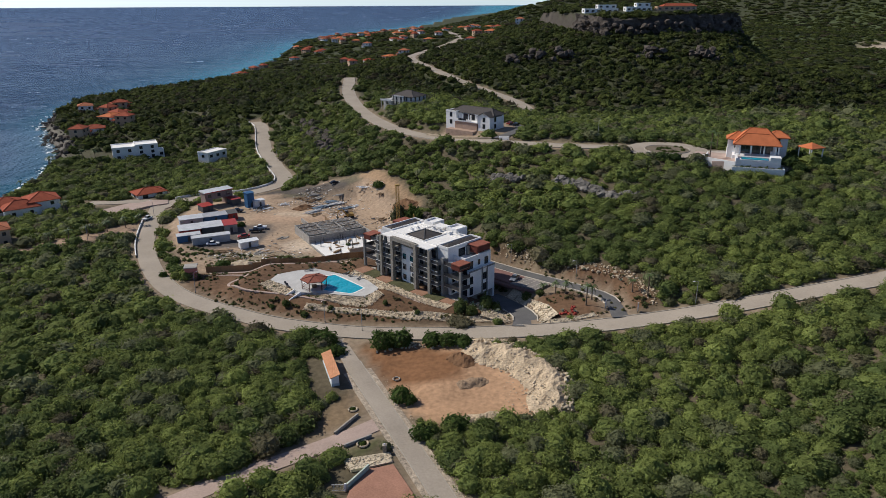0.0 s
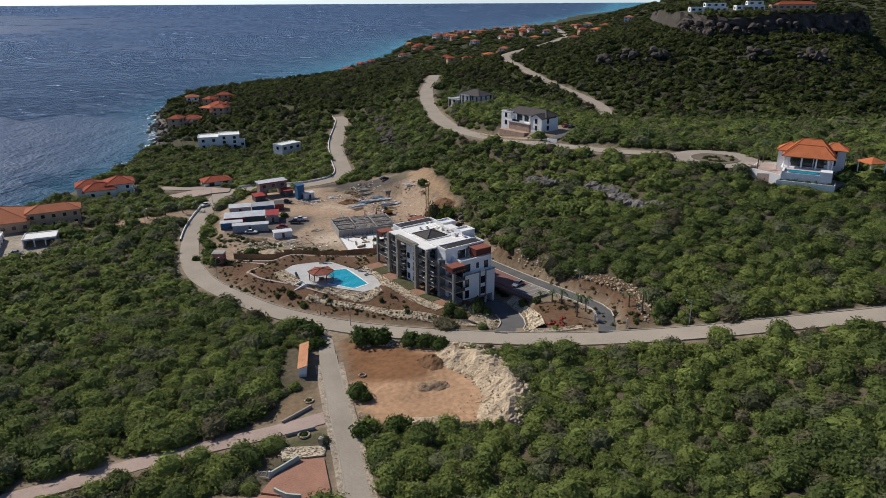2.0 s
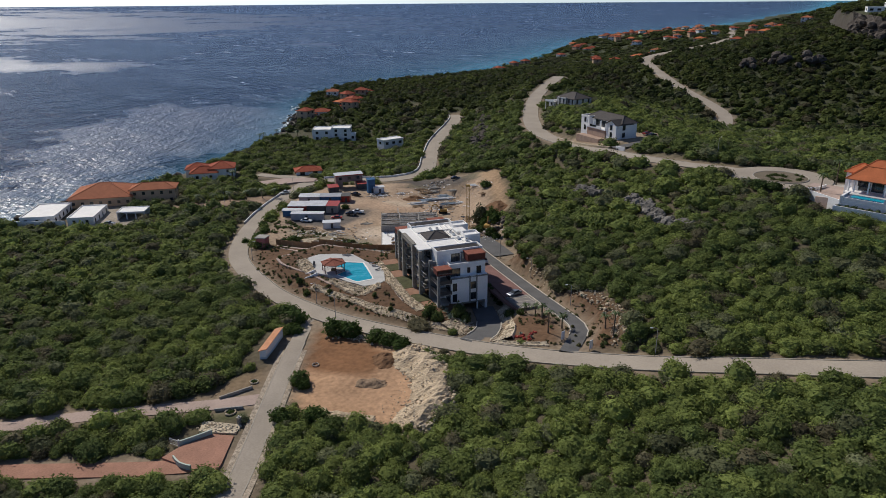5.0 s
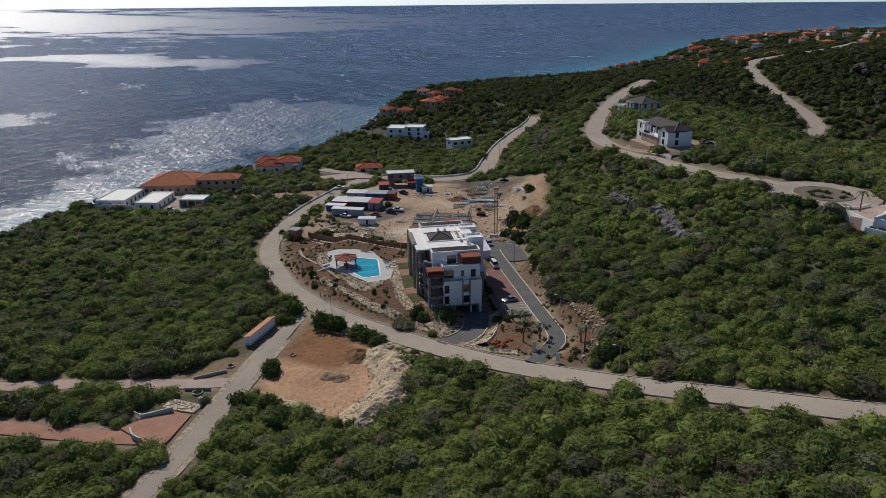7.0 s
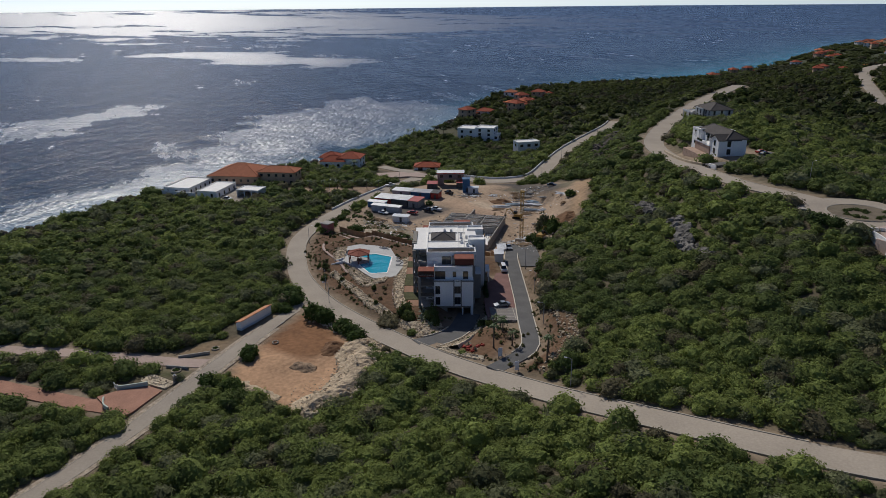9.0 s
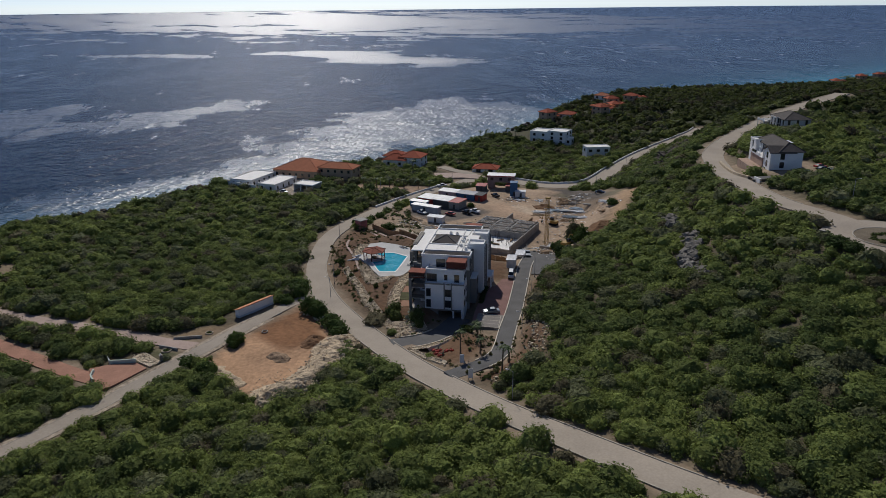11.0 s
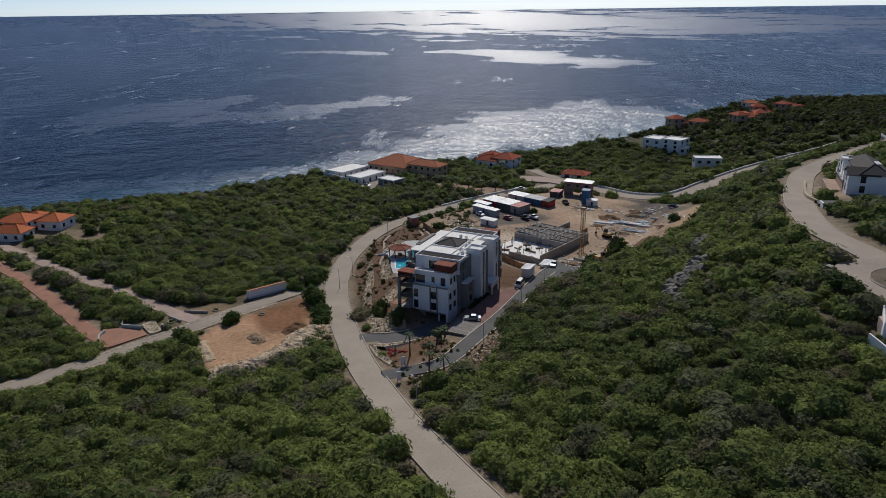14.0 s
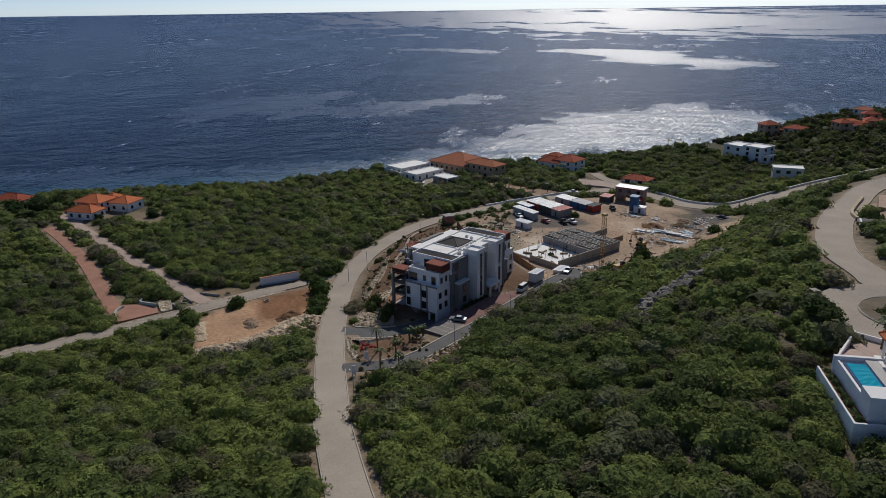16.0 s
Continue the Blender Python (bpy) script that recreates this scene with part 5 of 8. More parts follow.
rock_bank("stone_bank", "cream limestone rocks banked along the road", [(-34, 178.8), (-17.8, 174.2), (-5.2, 169.7), (9.5, 166.2), (19.5, 165.2)], [(-33, 180.6), (-16.4, 176.4), (-4.4, 172.2), (9, 168.8), (19.0, 168.0)], 7.5, (0.11, 0.3), "limestone", 1, 0.8)
rock_bank("stone_bank", "cream limestone rocks below the terraces of the flats", local([(-7.6, 30), (-7.2, 14), (-6.6, -1), (-5.4, -11)]), local([(-3.6, 30), (-3.6, 14), (-3.4, -1), (-1.6, -10.5)]), 6.5, (0.12, 0.32), "limestone", 2, top=11.42)
rock_bank("stone_bank", "cream limestone rocks below the pool terrace", local([(-28.6, 44), (-29.6, 38), (-28.2, 30.5)]), local([(-25.6, 43), (-25.0, 37), (-24.6, 31)]), 7.5, (0.11, 0.28), "limestone", 3, top=10.86)
rock_bank("stone_bank", "cream limestone rocks below the pool terrace", [(-33, 184.4), (-24.6, 180.6), (-16.4, 178.2), (-11.5, 182.6)], local([(-20.6, 22.2), (-17.9, 18.2), (-13.6, 12.6), (-8.6, 12.8)]), 7.5, (0.11, 0.28), "limestone", 4, top=10.8)
rock_bank("stone_bank", "cream limestone rocks beside the garage ramp", [(29.2, 162.2), (29.7, 169.5), (27.6, 177.5), (23.0, 185.5)], [(34.4, 164.8), (33.4, 170.5), (31.0, 176.4), (25.8, 187.6)], 7.0, (0.11, 0.28), "pale_rubble", 5, 1.5)
rock_bank("stone_bank", "cream limestone rocks along the planting island", [(30.5, 161.8), (36.5, 161.6), (44, 162.8)], [(31.5, 163.2), (36.5, 163.0), (43.4, 164.0)], 7.0, (0.1, 0.24), "pale_rubble", 6, 0.6)
rock_bank("stone_bank", "grey limestone rocks beside the garage ramp", [(21.6, 164.0), (22.4, 169.5), (20.2, 175.2)], [(14.5, 167.4), (15.5, 171.5), (14.2, 176)], 5.0, (0.12, 0.32), "limestone", 8, 0.8)
for y0, y1, look_of, label in ((26, 30.2, "patio", "brown tiled patio before the flats"), (20.4, 25.8, "grass", "strip of rough grass before the flats"), (14.8, 20.2, "patio", "brown tiled patio before the flats"), (5.3, 14.6, "grass", "strip of rough grass before the flats"),
                               (0.4, 5.1, "patio", "brown tiled patio before the flats"), (-5.2, 0.2, "grass", "strip of rough grass before the flats"), (-9.4, -5.4, "patio", "brown tiled patio before the flats")):
    bed = part("patio" if look_of == "patio" else "grass_strip", prism(local([(-3.5 if y0 > -5.3 else -1.8, y0), (1.2, y0), (1.2, y1), (-3.5 if y0 > -5.3 else -1.8, y1)]), 10.2, 11.46 if look_of == "patio" else 11.5), look_of)
    tagged(bed, label, "patio" if look_of == "patio" else "grass", kind="structure")
part("gate_stone_bed", prism([(-15.8, 112.3), (-7.6, 114.2), (-6.5, 111.2), (-10.6, 109.9), (-14.2, 109)], 6.5, 7.92), "pale_rubble")
tagged(bpy.data.objects["gate_stone_bed"], "bed of cream stones beside the gate", "stone bed", kind="structure")
stone_band("gate_stones", "cream limestone pieces in the bed by the gate", [(-15, 110.8), (-11, 111.6), (-7.2, 112.7)], 2.6, 9, (0.1, 0.22), "pale_rubble", 41, lambda x, y: np.maximum(7.93 - height(x, y), 0))


for offset in (2.72, -2.72):
    v, f = ribbon(LINES["side_road"][5:], (offset - 0.6, offset - 0.6, offset + 0.6, offset + 0.6), (-0.4, 0.07, 0.03, -0.4))
    tagged(raw_mesh("road_verge", v, f, "verge"), "broken pale concrete strip beside the side road", "verge", kind="structure")
stone_band("stone_bank", "limestone boulders on the cutting behind the driveway", [(60, 165), (58, 176), (50, 187), (38, 197), (26, 211)], 4.0, 2.2, (0.14, 0.55), "limestone", 7)
stone_band("stone_bank", "grey boulders beside the garage ramp", [(21.5, 167), (20.0, 172), (14, 174)], 3.4, 2.6, (0.2, 0.5), "limestone", 8)
stone_band("stone_verge", "broken pale stones along the side road", [(-11.8, 147), (-4.6, 129), (2.4, 112), (8.4, 96), (14.4, 75)], 0.9, 3.0, (0.05, 0.14), "pale_rubble", 9)
stone_band("rock_outcrop", "grey limestone outcrop in the scrub", [(48, 246), (54, 238.5), (58, 231), (63, 225), (70, 221)], 3.4, 2.6, (0.4, 1.7), "outcrop", 10, lambda x, y: 0.6)
CLEARINGS += [[(47, 246), (49, 247), (59, 232.5), (70, 222.5), (69, 219.5), (61, 223.5), (53, 236)], [(26, 264), (27.5, 265.5), (37.5, 256.5), (36, 254.5)]]
stone_band("rock_outcrop", "grey limestone outcrop in the scrub", [(26, 265), (31, 260), (37, 255.5)], 3.4, 2.6, (0.4, 1.8), "outcrop", 11, lambda x, y: 0.6)
stone_band("rock_outcrop", "grey limestone cliff below the ridge road", [(-40, 352), (-50, 366), (-55, 385), (-66, 410), (-72, 440)], 7.0, 0.35, (1.2, 3.2), "cliff", 12)
PATH_A = [(-70, 209.5), (-55, 206.5), (-60, 200.5), (-53, 191.5), (-38, 186.2), (-28, 181.8)]


def garden_path(name, pts, width, lift=0.06):
    line = smooth_line(np.array([(x, y, 0) for x, y in pts], float), 1.2)
    line[:, 2] = height(line[:, 0], line[:, 1])
    v, f = ribbon(line, (-width / 2, -width / 2, width / 2, width / 2), (-0.3, lift + 0.08, lift + 0.08, -0.3))
    return tagged(raw_mesh(name, v, f, "paver_pink"), "pale stone garden path", "path", kind="structure")


garden_path("garden_path", PATH_A, 0.8)
garden_path("garden_path", [(-69, 211), (-55, 210.5), (-46, 213), (-34, 216), (-24, 213)], 0.9)
garden_path("garden_path", [(-24, 198.5), (-12, 189.5), (-5, 181), (-1, 177)], 1.5)

# ---------------------------------------------------------------- excavated lot
def mound(name, label, crest, spread, tall, mat, seed, cell=0.9):
    """A heap of spoil along a crest line, set on the ground."""
    P = np.array(crest, float)
    x0, x1, y0, y1 = P[:, 0].min() - spread, P[:, 0].max() + spread, P[:, 1].min() - spread, P[:, 1].max() + spread
    X, Y = np.meshgrid(np.arange(x0, x1, cell), np.arange(y0, y1, cell))
    line = smooth_line(np.c_[P[:, :2], P[:, 2]], 1.0)
    d, top = line_distance(X.ravel(), Y.ravel(), line)
    nz = np.array([noise.fractal((a * 0.35, b * 0.35, seed), 0.8, 2.0, 4) for a, b in zip(X.ravel(), Y.ravel())])
    hgt = tall * top * (1 - step01(d, 0, spread * 0.95)) + 0.75 * nz * np.clip(1.3 - d / spread, 0, 1)
    Z = height(X.ravel(), Y.ravel()) + np.where(d < spread * 0.92, hgt, -0.6)
    idx = np.arange(X.size).reshape(X.shape)
    q = np.stack([idx[:-1, :-1], idx[:-1, 1:], idx[1:, 1:], idx[1:, :-1]], -1).reshape(-1, 4)
    ob = raw_mesh(name, np.c_[X.ravel(), Y.ravel(), Z], q, mat, False)
    tagged(ob, label, "heap", kind="stuff")

    def surface(x, y):
        dist, peak = line_distance(x, y, line)
        return tall * peak * (1 - step01(dist, 0, spread * 0.95)) * (dist < spread * 0.92)
    return surface


on_heap = mound("rubble_mound", "long heap of cream limestone rubble round the lot", [(14, 151, 0.5), (19.5, 148, 0.8), (25, 141, 1.0), (28, 134, 1.0), (27, 128.5, 0.7)], 7.0, 2.6, "lot_rubble", 1)
mound("soil_heap", "heap of dark brown soil on the lot", [(7.5, 148.5, 1.0), (9, 146.5, 0.8)], 3.2, 1.6, "brown_soil", 2, 0.5)
mound("rubble_heap", "heap of broken grey limestone on the lot", [(8.5, 137, 0.7), (12, 137.5, 0.9)], 2.4, 0.8, "mixed_rubble", 3, 0.6)
mound("rubble_heap", "low heap of grey rubble at the edge of the lot", [(6, 123.6, 0.6), (11, 123.5, 0.9), (16, 124.5, 0.9)], 2.6, 1.0, "lot_rubble", 4, 0.6)
stone_band("loose_rubble", "grey limestone blocks on the outer side of the heap", [(12, 155), (21, 151.5), (29, 143), (32, 133), (30, 125)], 4.5, 1.5, (0.2, 0.65), "limestone", 21, on_heap)
stone_band("loose_rubble", "cream limestone blocks on the slope of the heap", [(10, 149), (16, 146), (22, 139), (24, 131), (23, 125)], 6.0, 1.6, (0.1, 0.32), "pale_rubble", 25, on_heap)
stone_band("loose_rubble", "loose limestone blocks along the edge of the lot", [(30, 126), (22, 122), (12, 121), (4, 122)], 4.0, 1.3, (0.15, 0.6), "limestone", 22, on_heap)
stone_band("loose_rubble", "loose limestone blocks along the edge of the lot", [(-12, 155.5), (-3, 155.5), (8, 154.5)], 3.0, 1.6, (0.2, 0.6), "limestone", 23, on_heap)
stone_band("loose_rubble", "small limestone pieces strewn over the lot", [(20, 142), (20.5, 135), (19, 128)], 7.0, 1.2, (0.06, 0.2), "pale_rubble", 24, on_heap)


def tyre_ring(x, y):
    bm = bmesh.new()
    ring = [(0.75 * math.cos(a), 0.75 * math.sin(a), 0.2) for a in np.linspace(0, 2 * math.pi, 17)]
    tube(ring, 0.16, 6, bm, cap=False)
    ob = part("concrete_ring", bm, "kerb")
    ob.location = (x, y, ground_z(x, y))
    tagged(ob, "pale concrete ring lying on the soil", "ring")


tyre_ring(-6.8, 140.8)

# ---------------------------------------------------------------- kiosk and gates by the side road
def kiosk():
    """A long narrow shed with a tiled roof between road and scrub."""
    a, b = Vector((-19.5, 138.8)), Vector((-23.0, 150.4))
    yaw = math.degrees(math.atan2(b.y - a.y, b.x - a.x))
    th = thing("shed", "long narrow white shed with an orange tiled roof", "shed", pose(a.x, a.y, 8.0, 0, 0, yaw))
    L = (b - a).length
    part("wall", prism([(0, 0), (L, 0), (L, 1.7), (0, 1.7)], -0.6, [2.95, 2.95, 2.35, 2.35]), "white_wall", th)
    part("base_course", box(-0.03, L + 0.03, -0.03, 1.73, -0.6, 0.9), "pale_blue", th, "pale blue painted base")
    roof = part("roof", prism([(-0.15, -0.25), (L + 0.15, -0.25), (L + 0.15, 1.95), (-0.15, 1.95)], [2.98, 2.98, 2.28, 2.28], [3.08, 3.08, 2.38, 2.38]), "terracotta", th)
    k = 30
    tile = bmesh.new()
    w = (L + 0.4) / k * 0.86
    prism([(0, -0.3), (w, -0.3), (w, 2.0), (0, 2.0)], [3.09, 3.09, 2.39, 2.39], [3.17, 3.17, 2.47, 2.47], tile)
    first = part("roof_tile", tile, "orange_tile", roof)
    for i in range(k):
        ob = first if i == 0 else new("roof_tile", first.data)
        ob.parent = roof
        ob.location = (-0.2 + (L + 0.4) * i / k, 0, 0)
    CLEARINGS.append([(-15, 136), (-24, 134), (-28, 152), (-20, 152)])


kiosk()
wall_run("garden_wall", "low cream garden wall at the driveway mouth", [(-18.5, 120.4), (-14.3, 126.6)], 0.7, 0.3, "kerb")
wall_run("garden_wall", "low grey garden wall at the driveway mouth", [(-16.2, 116.2), (-11.0, 119.2)], 0.65, 0.3, "raw_concrete")
wall_run("garden_wall", "pale green gate wall beside red paving", [(-14.6, 103.8), (-10.9, 109.2)], 1.5, 0.3, "pale_green")
wall_run("garden_wall", "pale green gate wall beside red paving", [(-12.2, 99.8), (-9.5, 98.6), (-6.8, 98.6)], 1.3, 0.3, "pale_green")


def gate(x, y, rz):
    th = thing("gate", "white metal gate standing open", "gate", pose(x, y, ground_z(x, y), 0, 0, rz))
    part("gate_post", box(-0.15, 0.15, -0.15, 0.15, 0, 1.7), "white_wall", th)
    part("gate_frame", box(0.15, 2.4, -0.03, 0.03, 0.2, 0.28), "white_paint", th)
    part("gate_frame", box(0.15, 2.4, -0.03, 0.03, 1.4, 1.48), "white_paint", th)
    for i in range(9):
        part("bar", box(0.3 + i * 0.25, 0.34 + i * 0.25, -0.02, 0.02, 0.28, 1.4), "white_paint", th)


gate(-14.7, 103.9, 178)
part("forecourt", prism([(-14.5, 99.2), (-13.8, 103.6), (-10.7, 109.2), (-6.4, 110.4), (-2.6, 102), (-2.0, 98.8), (-9.0, 98.8)], 6.5, 7.93), "paver_red")
tagged(bpy.data.objects["forecourt"], "red concrete forecourt at the gate", "paving", kind="structure")
CLEARINGS += [[(-17, 103), (-17, 114), (-5, 114), (2, 98), (-11, 98)]]


def planter(x, y, r):
    th = thing("planter", "round stone planter ring with green plants", "planter", pose(x, y, ground_z(x, y)))
    ring = bmesh.new()
    tube([(r * math.cos(a), r * math.sin(a), 0.2) for a in np.linspace(0, 2 * math.pi, 19)], 0.2, 6, ring, cap=False)
    part("ring", ring, "limestone", th)
    v, f = bush_shape(40, 3, 7, 0.25, 77)
    me = raw_mesh("plant", v * np.array((r * 0.8, r * 0.8, 0.6)), f, "leaf", False, np.tile((0.06, 0.09, 0.02), (len(v), 1)))
    me.parent = th


def gate_pillar(x, y):
    th = thing("gate_pillar", "stone gate pillar with a lantern on top", "pillar", pose(x, y, ground_z(x, y)))
    part("pillar", box(-0.35, 0.35, -0.35, 0.35, -0.3, 1.5, bevel=0.03), "stone_clad", th)
    part("cap", box(-0.42, 0.42, -0.42, 0.42, 1.5, 1.62), "kerb", th)
    part("lantern", box(-0.13, 0.13, -0.13, 0.13, 1.62, 1.95, bevel=0.03), "white_paint", th)


# ---------------------------------------------------------------- villas and houses
def at(x, y, yaw, z=None):
    return pose(x, y, ground_z(x, y) if z is None else z, 0, 0, yaw)


V1 = at(14, 327, -42, 34.0)
villa = house("villa", "white two-storey villa with dark slate roofs", V1,
              [(-5.5, 19.4, 5.6, 13.4, 0, 6.2, "hip", 2.6), (-7, -1, 3.6, 10, 0, 6.6, "flat", 0.5), (13, 19.6, 2.4, 10.6, 0, 6.0, "", 0)], roof="slate", win=(1.3, 1.9), every=4.8)
part("gable_roof", gable_roof(13, 19.6, 2.4, 10.6, 6.0, 2.0), "slate", villa)
part("gable_wall", prism([(13, 2.4), (16.3, 2.4), (16.3, 2.7), (13, 2.7)], 5.9, [6.0, 7.7, 7.7, 6.0], prism([(16.3, 2.4), (19.6, 2.4), (19.6, 2.7), (16.3, 2.7)], 5.9, [7.7, 6.0, 6.0, 7.7])), "white_wall", villa)
part("balcony_slab", box(-1, 13, 1.8, 5.6, 2.7, 3.0), "white_wall", villa)
rail = part("balcony_parapet", box(-1.0, 9.5, 1.7, 1.95, 3.0, 3.9), "white_wall", villa)
part("glass_panel", box(2.0, 6.5, 1.66, 1.99, 3.4, 4.2), "glass", rail, "tinted glass balcony panel")
part("basement_wall", box(-0.5, 12.5, 2.2, 5.5, -2.6, 2.7), "pink_stone", villa, "pinkish stone basement wall")
part("terrace", box(-3, 13, -1.6, 2.2, -3.5, -0.6), "pink_stone", villa, "pinkish stone terrace below the balcony")
for x in (-0.7, 4.2, 8.9, 12.7):
    part("column", box(x - 0.2, x + 0.2, 2.0, 2.4, 3.0, 6.2), "white_wall", villa)
for i in range(4):
    part("solar_panel", box(8.2 + 1.2 * i, 9.2 + 1.2 * i, 10.2, 12.0, 8.3, 8.4), "white_paint", villa, "pale roof panel")
for x in (3, 7):
    window(villa, x, 5.55, 4.6, 0, 3.0, 2.5)
wall_run("stone_wall", "pale dry-stone wall below the villa", [(2, 330), (12, 319), (22, 309), (30, 304)], 1.1, 0.8, "limestone")
wall_run("gate_wall", "white gate wall at the ridge road", [(33, 302), (37, 299)], 1.6, 0.4, "white_wall")
V2 = at(-19, 395, -37.8, 35.0)
villa2 = house("villa", "grey and white villa with a dark hipped roof on the ridge", V2,
               [(0, 15, 3.5, 15, 0, 4.9, "hip", 2.8), (-5, 0, 2, 9, 0, 2.6, "flat", 0.35), (2.5, 9, 2.4, 4.5, 0, 4.9, "flat", 0.5)], wall="pale_grey", roof="slate", win=(0.9, 2.0), every=3.0)
part("balcony_slab", box(-5, 2.5, -0.5, 2, 2.3, 2.55), "pale_grey", villa2)
part("balcony_rail", box(-5, 2.5, -0.55, -0.4, 2.55, 3.4), "white_paint", villa2)
for x in (-4.8, -1.2, 2.3):
    part("column", box(x - 0.15, x + 0.15, -0.4, -0.1, -2, 2.3), "pale_grey", villa2)
part("garage_wall", box(15, 22, 6, 12, -2, 2.6), "pale_grey", villa2)

# house with orange roof and pool at the end of the ridge road
CH = pose(107.4, 233.3, 35.4, 0, 0, -22)
ch = house("villa", "white villa with orange tiled roofs and a raised pool", CH,
           [(-0.6, 12.6, 9.6, 17.6, 2.7, 7.1, "hip", 4.0), (9.4, 16.2, 14.6, 20.4, 2.7, 7.9, "hip", 2.0), (-3.4, 3, 12.4, 18.4, 2.7, 7.0, "hip", 2.3)], roof="bright_tile", win=(1.6, 2.0))
part("veranda_roof", hip_roof(-1.2, 13.2, 6.8, 13.6, 6.5, 3.3), "bright_tile", ch)
part("ridge_cap", roof_ridges(-1.2, 13.2, 6.8, 13.6, 6.5, 3.3), "bright_tile", ch)
part("house_base", box(-1.6, 13.6, 6.0, 18.6, -5.0, 2.7), "white_wall", ch)
for x in (-0.8, 0.6, 4.2, 8.4, 12.0, 13.0):
    part("column", tube([(x, 7.0, 2.7), (x, 7.0, 6.5)], 0.24, 8), "white_wall", ch)
for x in (1.9, 5.2, 8.5):
    window(ch, x + 0.6, 9.55, 4.4, 0, 2.8, 2.8)
part("pool_terrace_wall", box(0, 13.6, 0.3, 6.0, -4.5, 2.2), "white_wall", ch)
part("pool_terrace_floor", box(0.3, 13.6, 4.2, 6.0, 2.2, 2.66), "deck", ch)
part("pool_parapet", box(0, 10.2, 0.3, 0.6, 2.2, 2.45), "white_wall", ch)
part("pool_end_block", box(10.2, 13.6, 0.3, 4.2, 2.2, 3.6), "white_wall", ch)
part("pool_basin", box(1.2, 10.0, 0.9, 4.2, 2.204, 2.5), "pool_tile", ch, "dark blue tiled pool edge")
part("pool_water", box(1.5, 9.7, 1.2, 3.9, 2.5, 2.54), "pool", ch, "turquoise pool water")
part("side_wall", box(-0.6, 0, 0.0, 7, -4.5, 2.9), "white_wall", ch)
part("front_wall", box(-1.6, 14.9, -1.7, -1.4, -6.0, 0.2), "white_wall", ch)
part("front_wall_end", box(14.6, 14.9, -1.4, 3.0, -6.0, 0.2), "white_wall", ch)
part("planter_soil", box(-1.4, 14.6, -1.4, 0.3, -6.0, -0.1), "brown_soil", ch)
part("forecourt", box(-14, -0.6, 6.0, 20, -2.0, 0.5), "paver_pink", ch)
part("side_steps", prism([(-8, 3.6), (-0.6, 0.6), (-0.6, 6.0), (-8, 6.0)], -3.0, [0.5, 1.6, 1.6, 0.5]), "paver_pink", ch)
for (ax, ay), (bx, by), zt in (((-13.2, 7.4), (-0.6, 0.2), 1.5), ((-13.2, 7.4), (-10.2, 12.0), 1.3), ((-10.2, 12.0), (-9.6, 17.0), 1.3)):
    d = Vector((bx - ax, by - ay)).normalized() * 0.16
    part("parapet", prism([(ax + d.y, ay - d.x), (bx + d.y, by - d.x), (bx - d.y, by + d.x), (ax - d.y, ay + d.x)], -2.5, zt), "white_wall", ch)
for i in range(8):
    v, f = bush_shape(60, 3, 7, 0.2, 300 + i)
    shrub = raw_mesh("shrub", v * np.array((1.0, 0.7, 0.7 + 0.2 * (i % 3))) + np.array((-0.4 + 1.95 * i, -0.55, -0.2)), f, "leaf", False, np.tile((0.10, 0.13, 0.05), (len(v), 1)))
    shrub.parent = ch
CLEARINGS.append([tuple((CH @ Vector((x, y, 0)))[:2]) for x, y in ((-2.4, -2.4), (15.6, -2.4), (17, 21), (-14, 22), (-14, 8), (-6, 1.5))])


def pavilion(x, y, z, s=2.6):
    th = thing("pavilion", "small open pavilion with an orange tiled roof", "pavilion", pose(x, y, z, 0, 0, 20))
    for a, b in ((-s, -s), (s, -s), (s, s), (-s, s)):
        part("column", tube([(a, b, -1), (a, b, 2.5)], 0.2, 8), "white_wall", th)
    part("roof", hip_roof(-s, s, -s, s, 2.7, 1.5), "bright_tile", th)


pavilion(134.6, 237.4, 38.4)

# ring island in the turning circle of the ridge road
ISLE = (92.5, 261.3)
bm = bmesh.new()
for r0, r1, z0, z1, mat in ((0, 15.2, 0.0, 0.16, None),):
    bmesh.ops.create_circle(bm, cap_ends=True, radius=r1, segments=40)
bmesh.ops.translate(bm, verts=bm.verts[:], vec=(ISLE[0], ISLE[1], 35.78))
turn = part("turning_circle", bm, "concrete_road")
tagged(turn, "concrete turning circle at the end of the ridge road", "road", kind="structure")
bm = bmesh.new()
bmesh.ops.create_circle(bm, cap_ends=True, radius=8.2, segments=36)
bmesh.ops.translate(bm, verts=bm.verts[:], vec=(ISLE[0], ISLE[1], 35.92))
isle = part("planted_island", bm, "dry_soil")
tagged(isle, "planted island of brown soil in the turning circle", "island", kind="structure")
bm = bmesh.new()
tube([(ISLE[0] + 8.2 * math.cos(a), ISLE[1] + 8.2 * math.sin(a), 35.86) for a in np.linspace(0, 2 * math.pi, 33)], 0.2, 6, bm, cap=False)
part("island_kerb", bm, "kerb", isle)
CLEARINGS.append([(ISLE[0] + 15 * math.cos(a), ISLE[1] + 15 * math.sin(a)) for a in np.linspace(0, 6.0, 14)])
kiosk2 = thing("gatehouse", "small pale gate post box beside the road", "gatehouse", pose(81.6, 249.9, 35.4))
part("body", box(-0.6, 0.6, -0.5, 0.5, -0.4, 1.9), "stone_clad", kiosk2)
part("cap", box(-0.75, 0.75, -0.65, 0.65, 1.9, 2.05), "kerb", kiosk2)

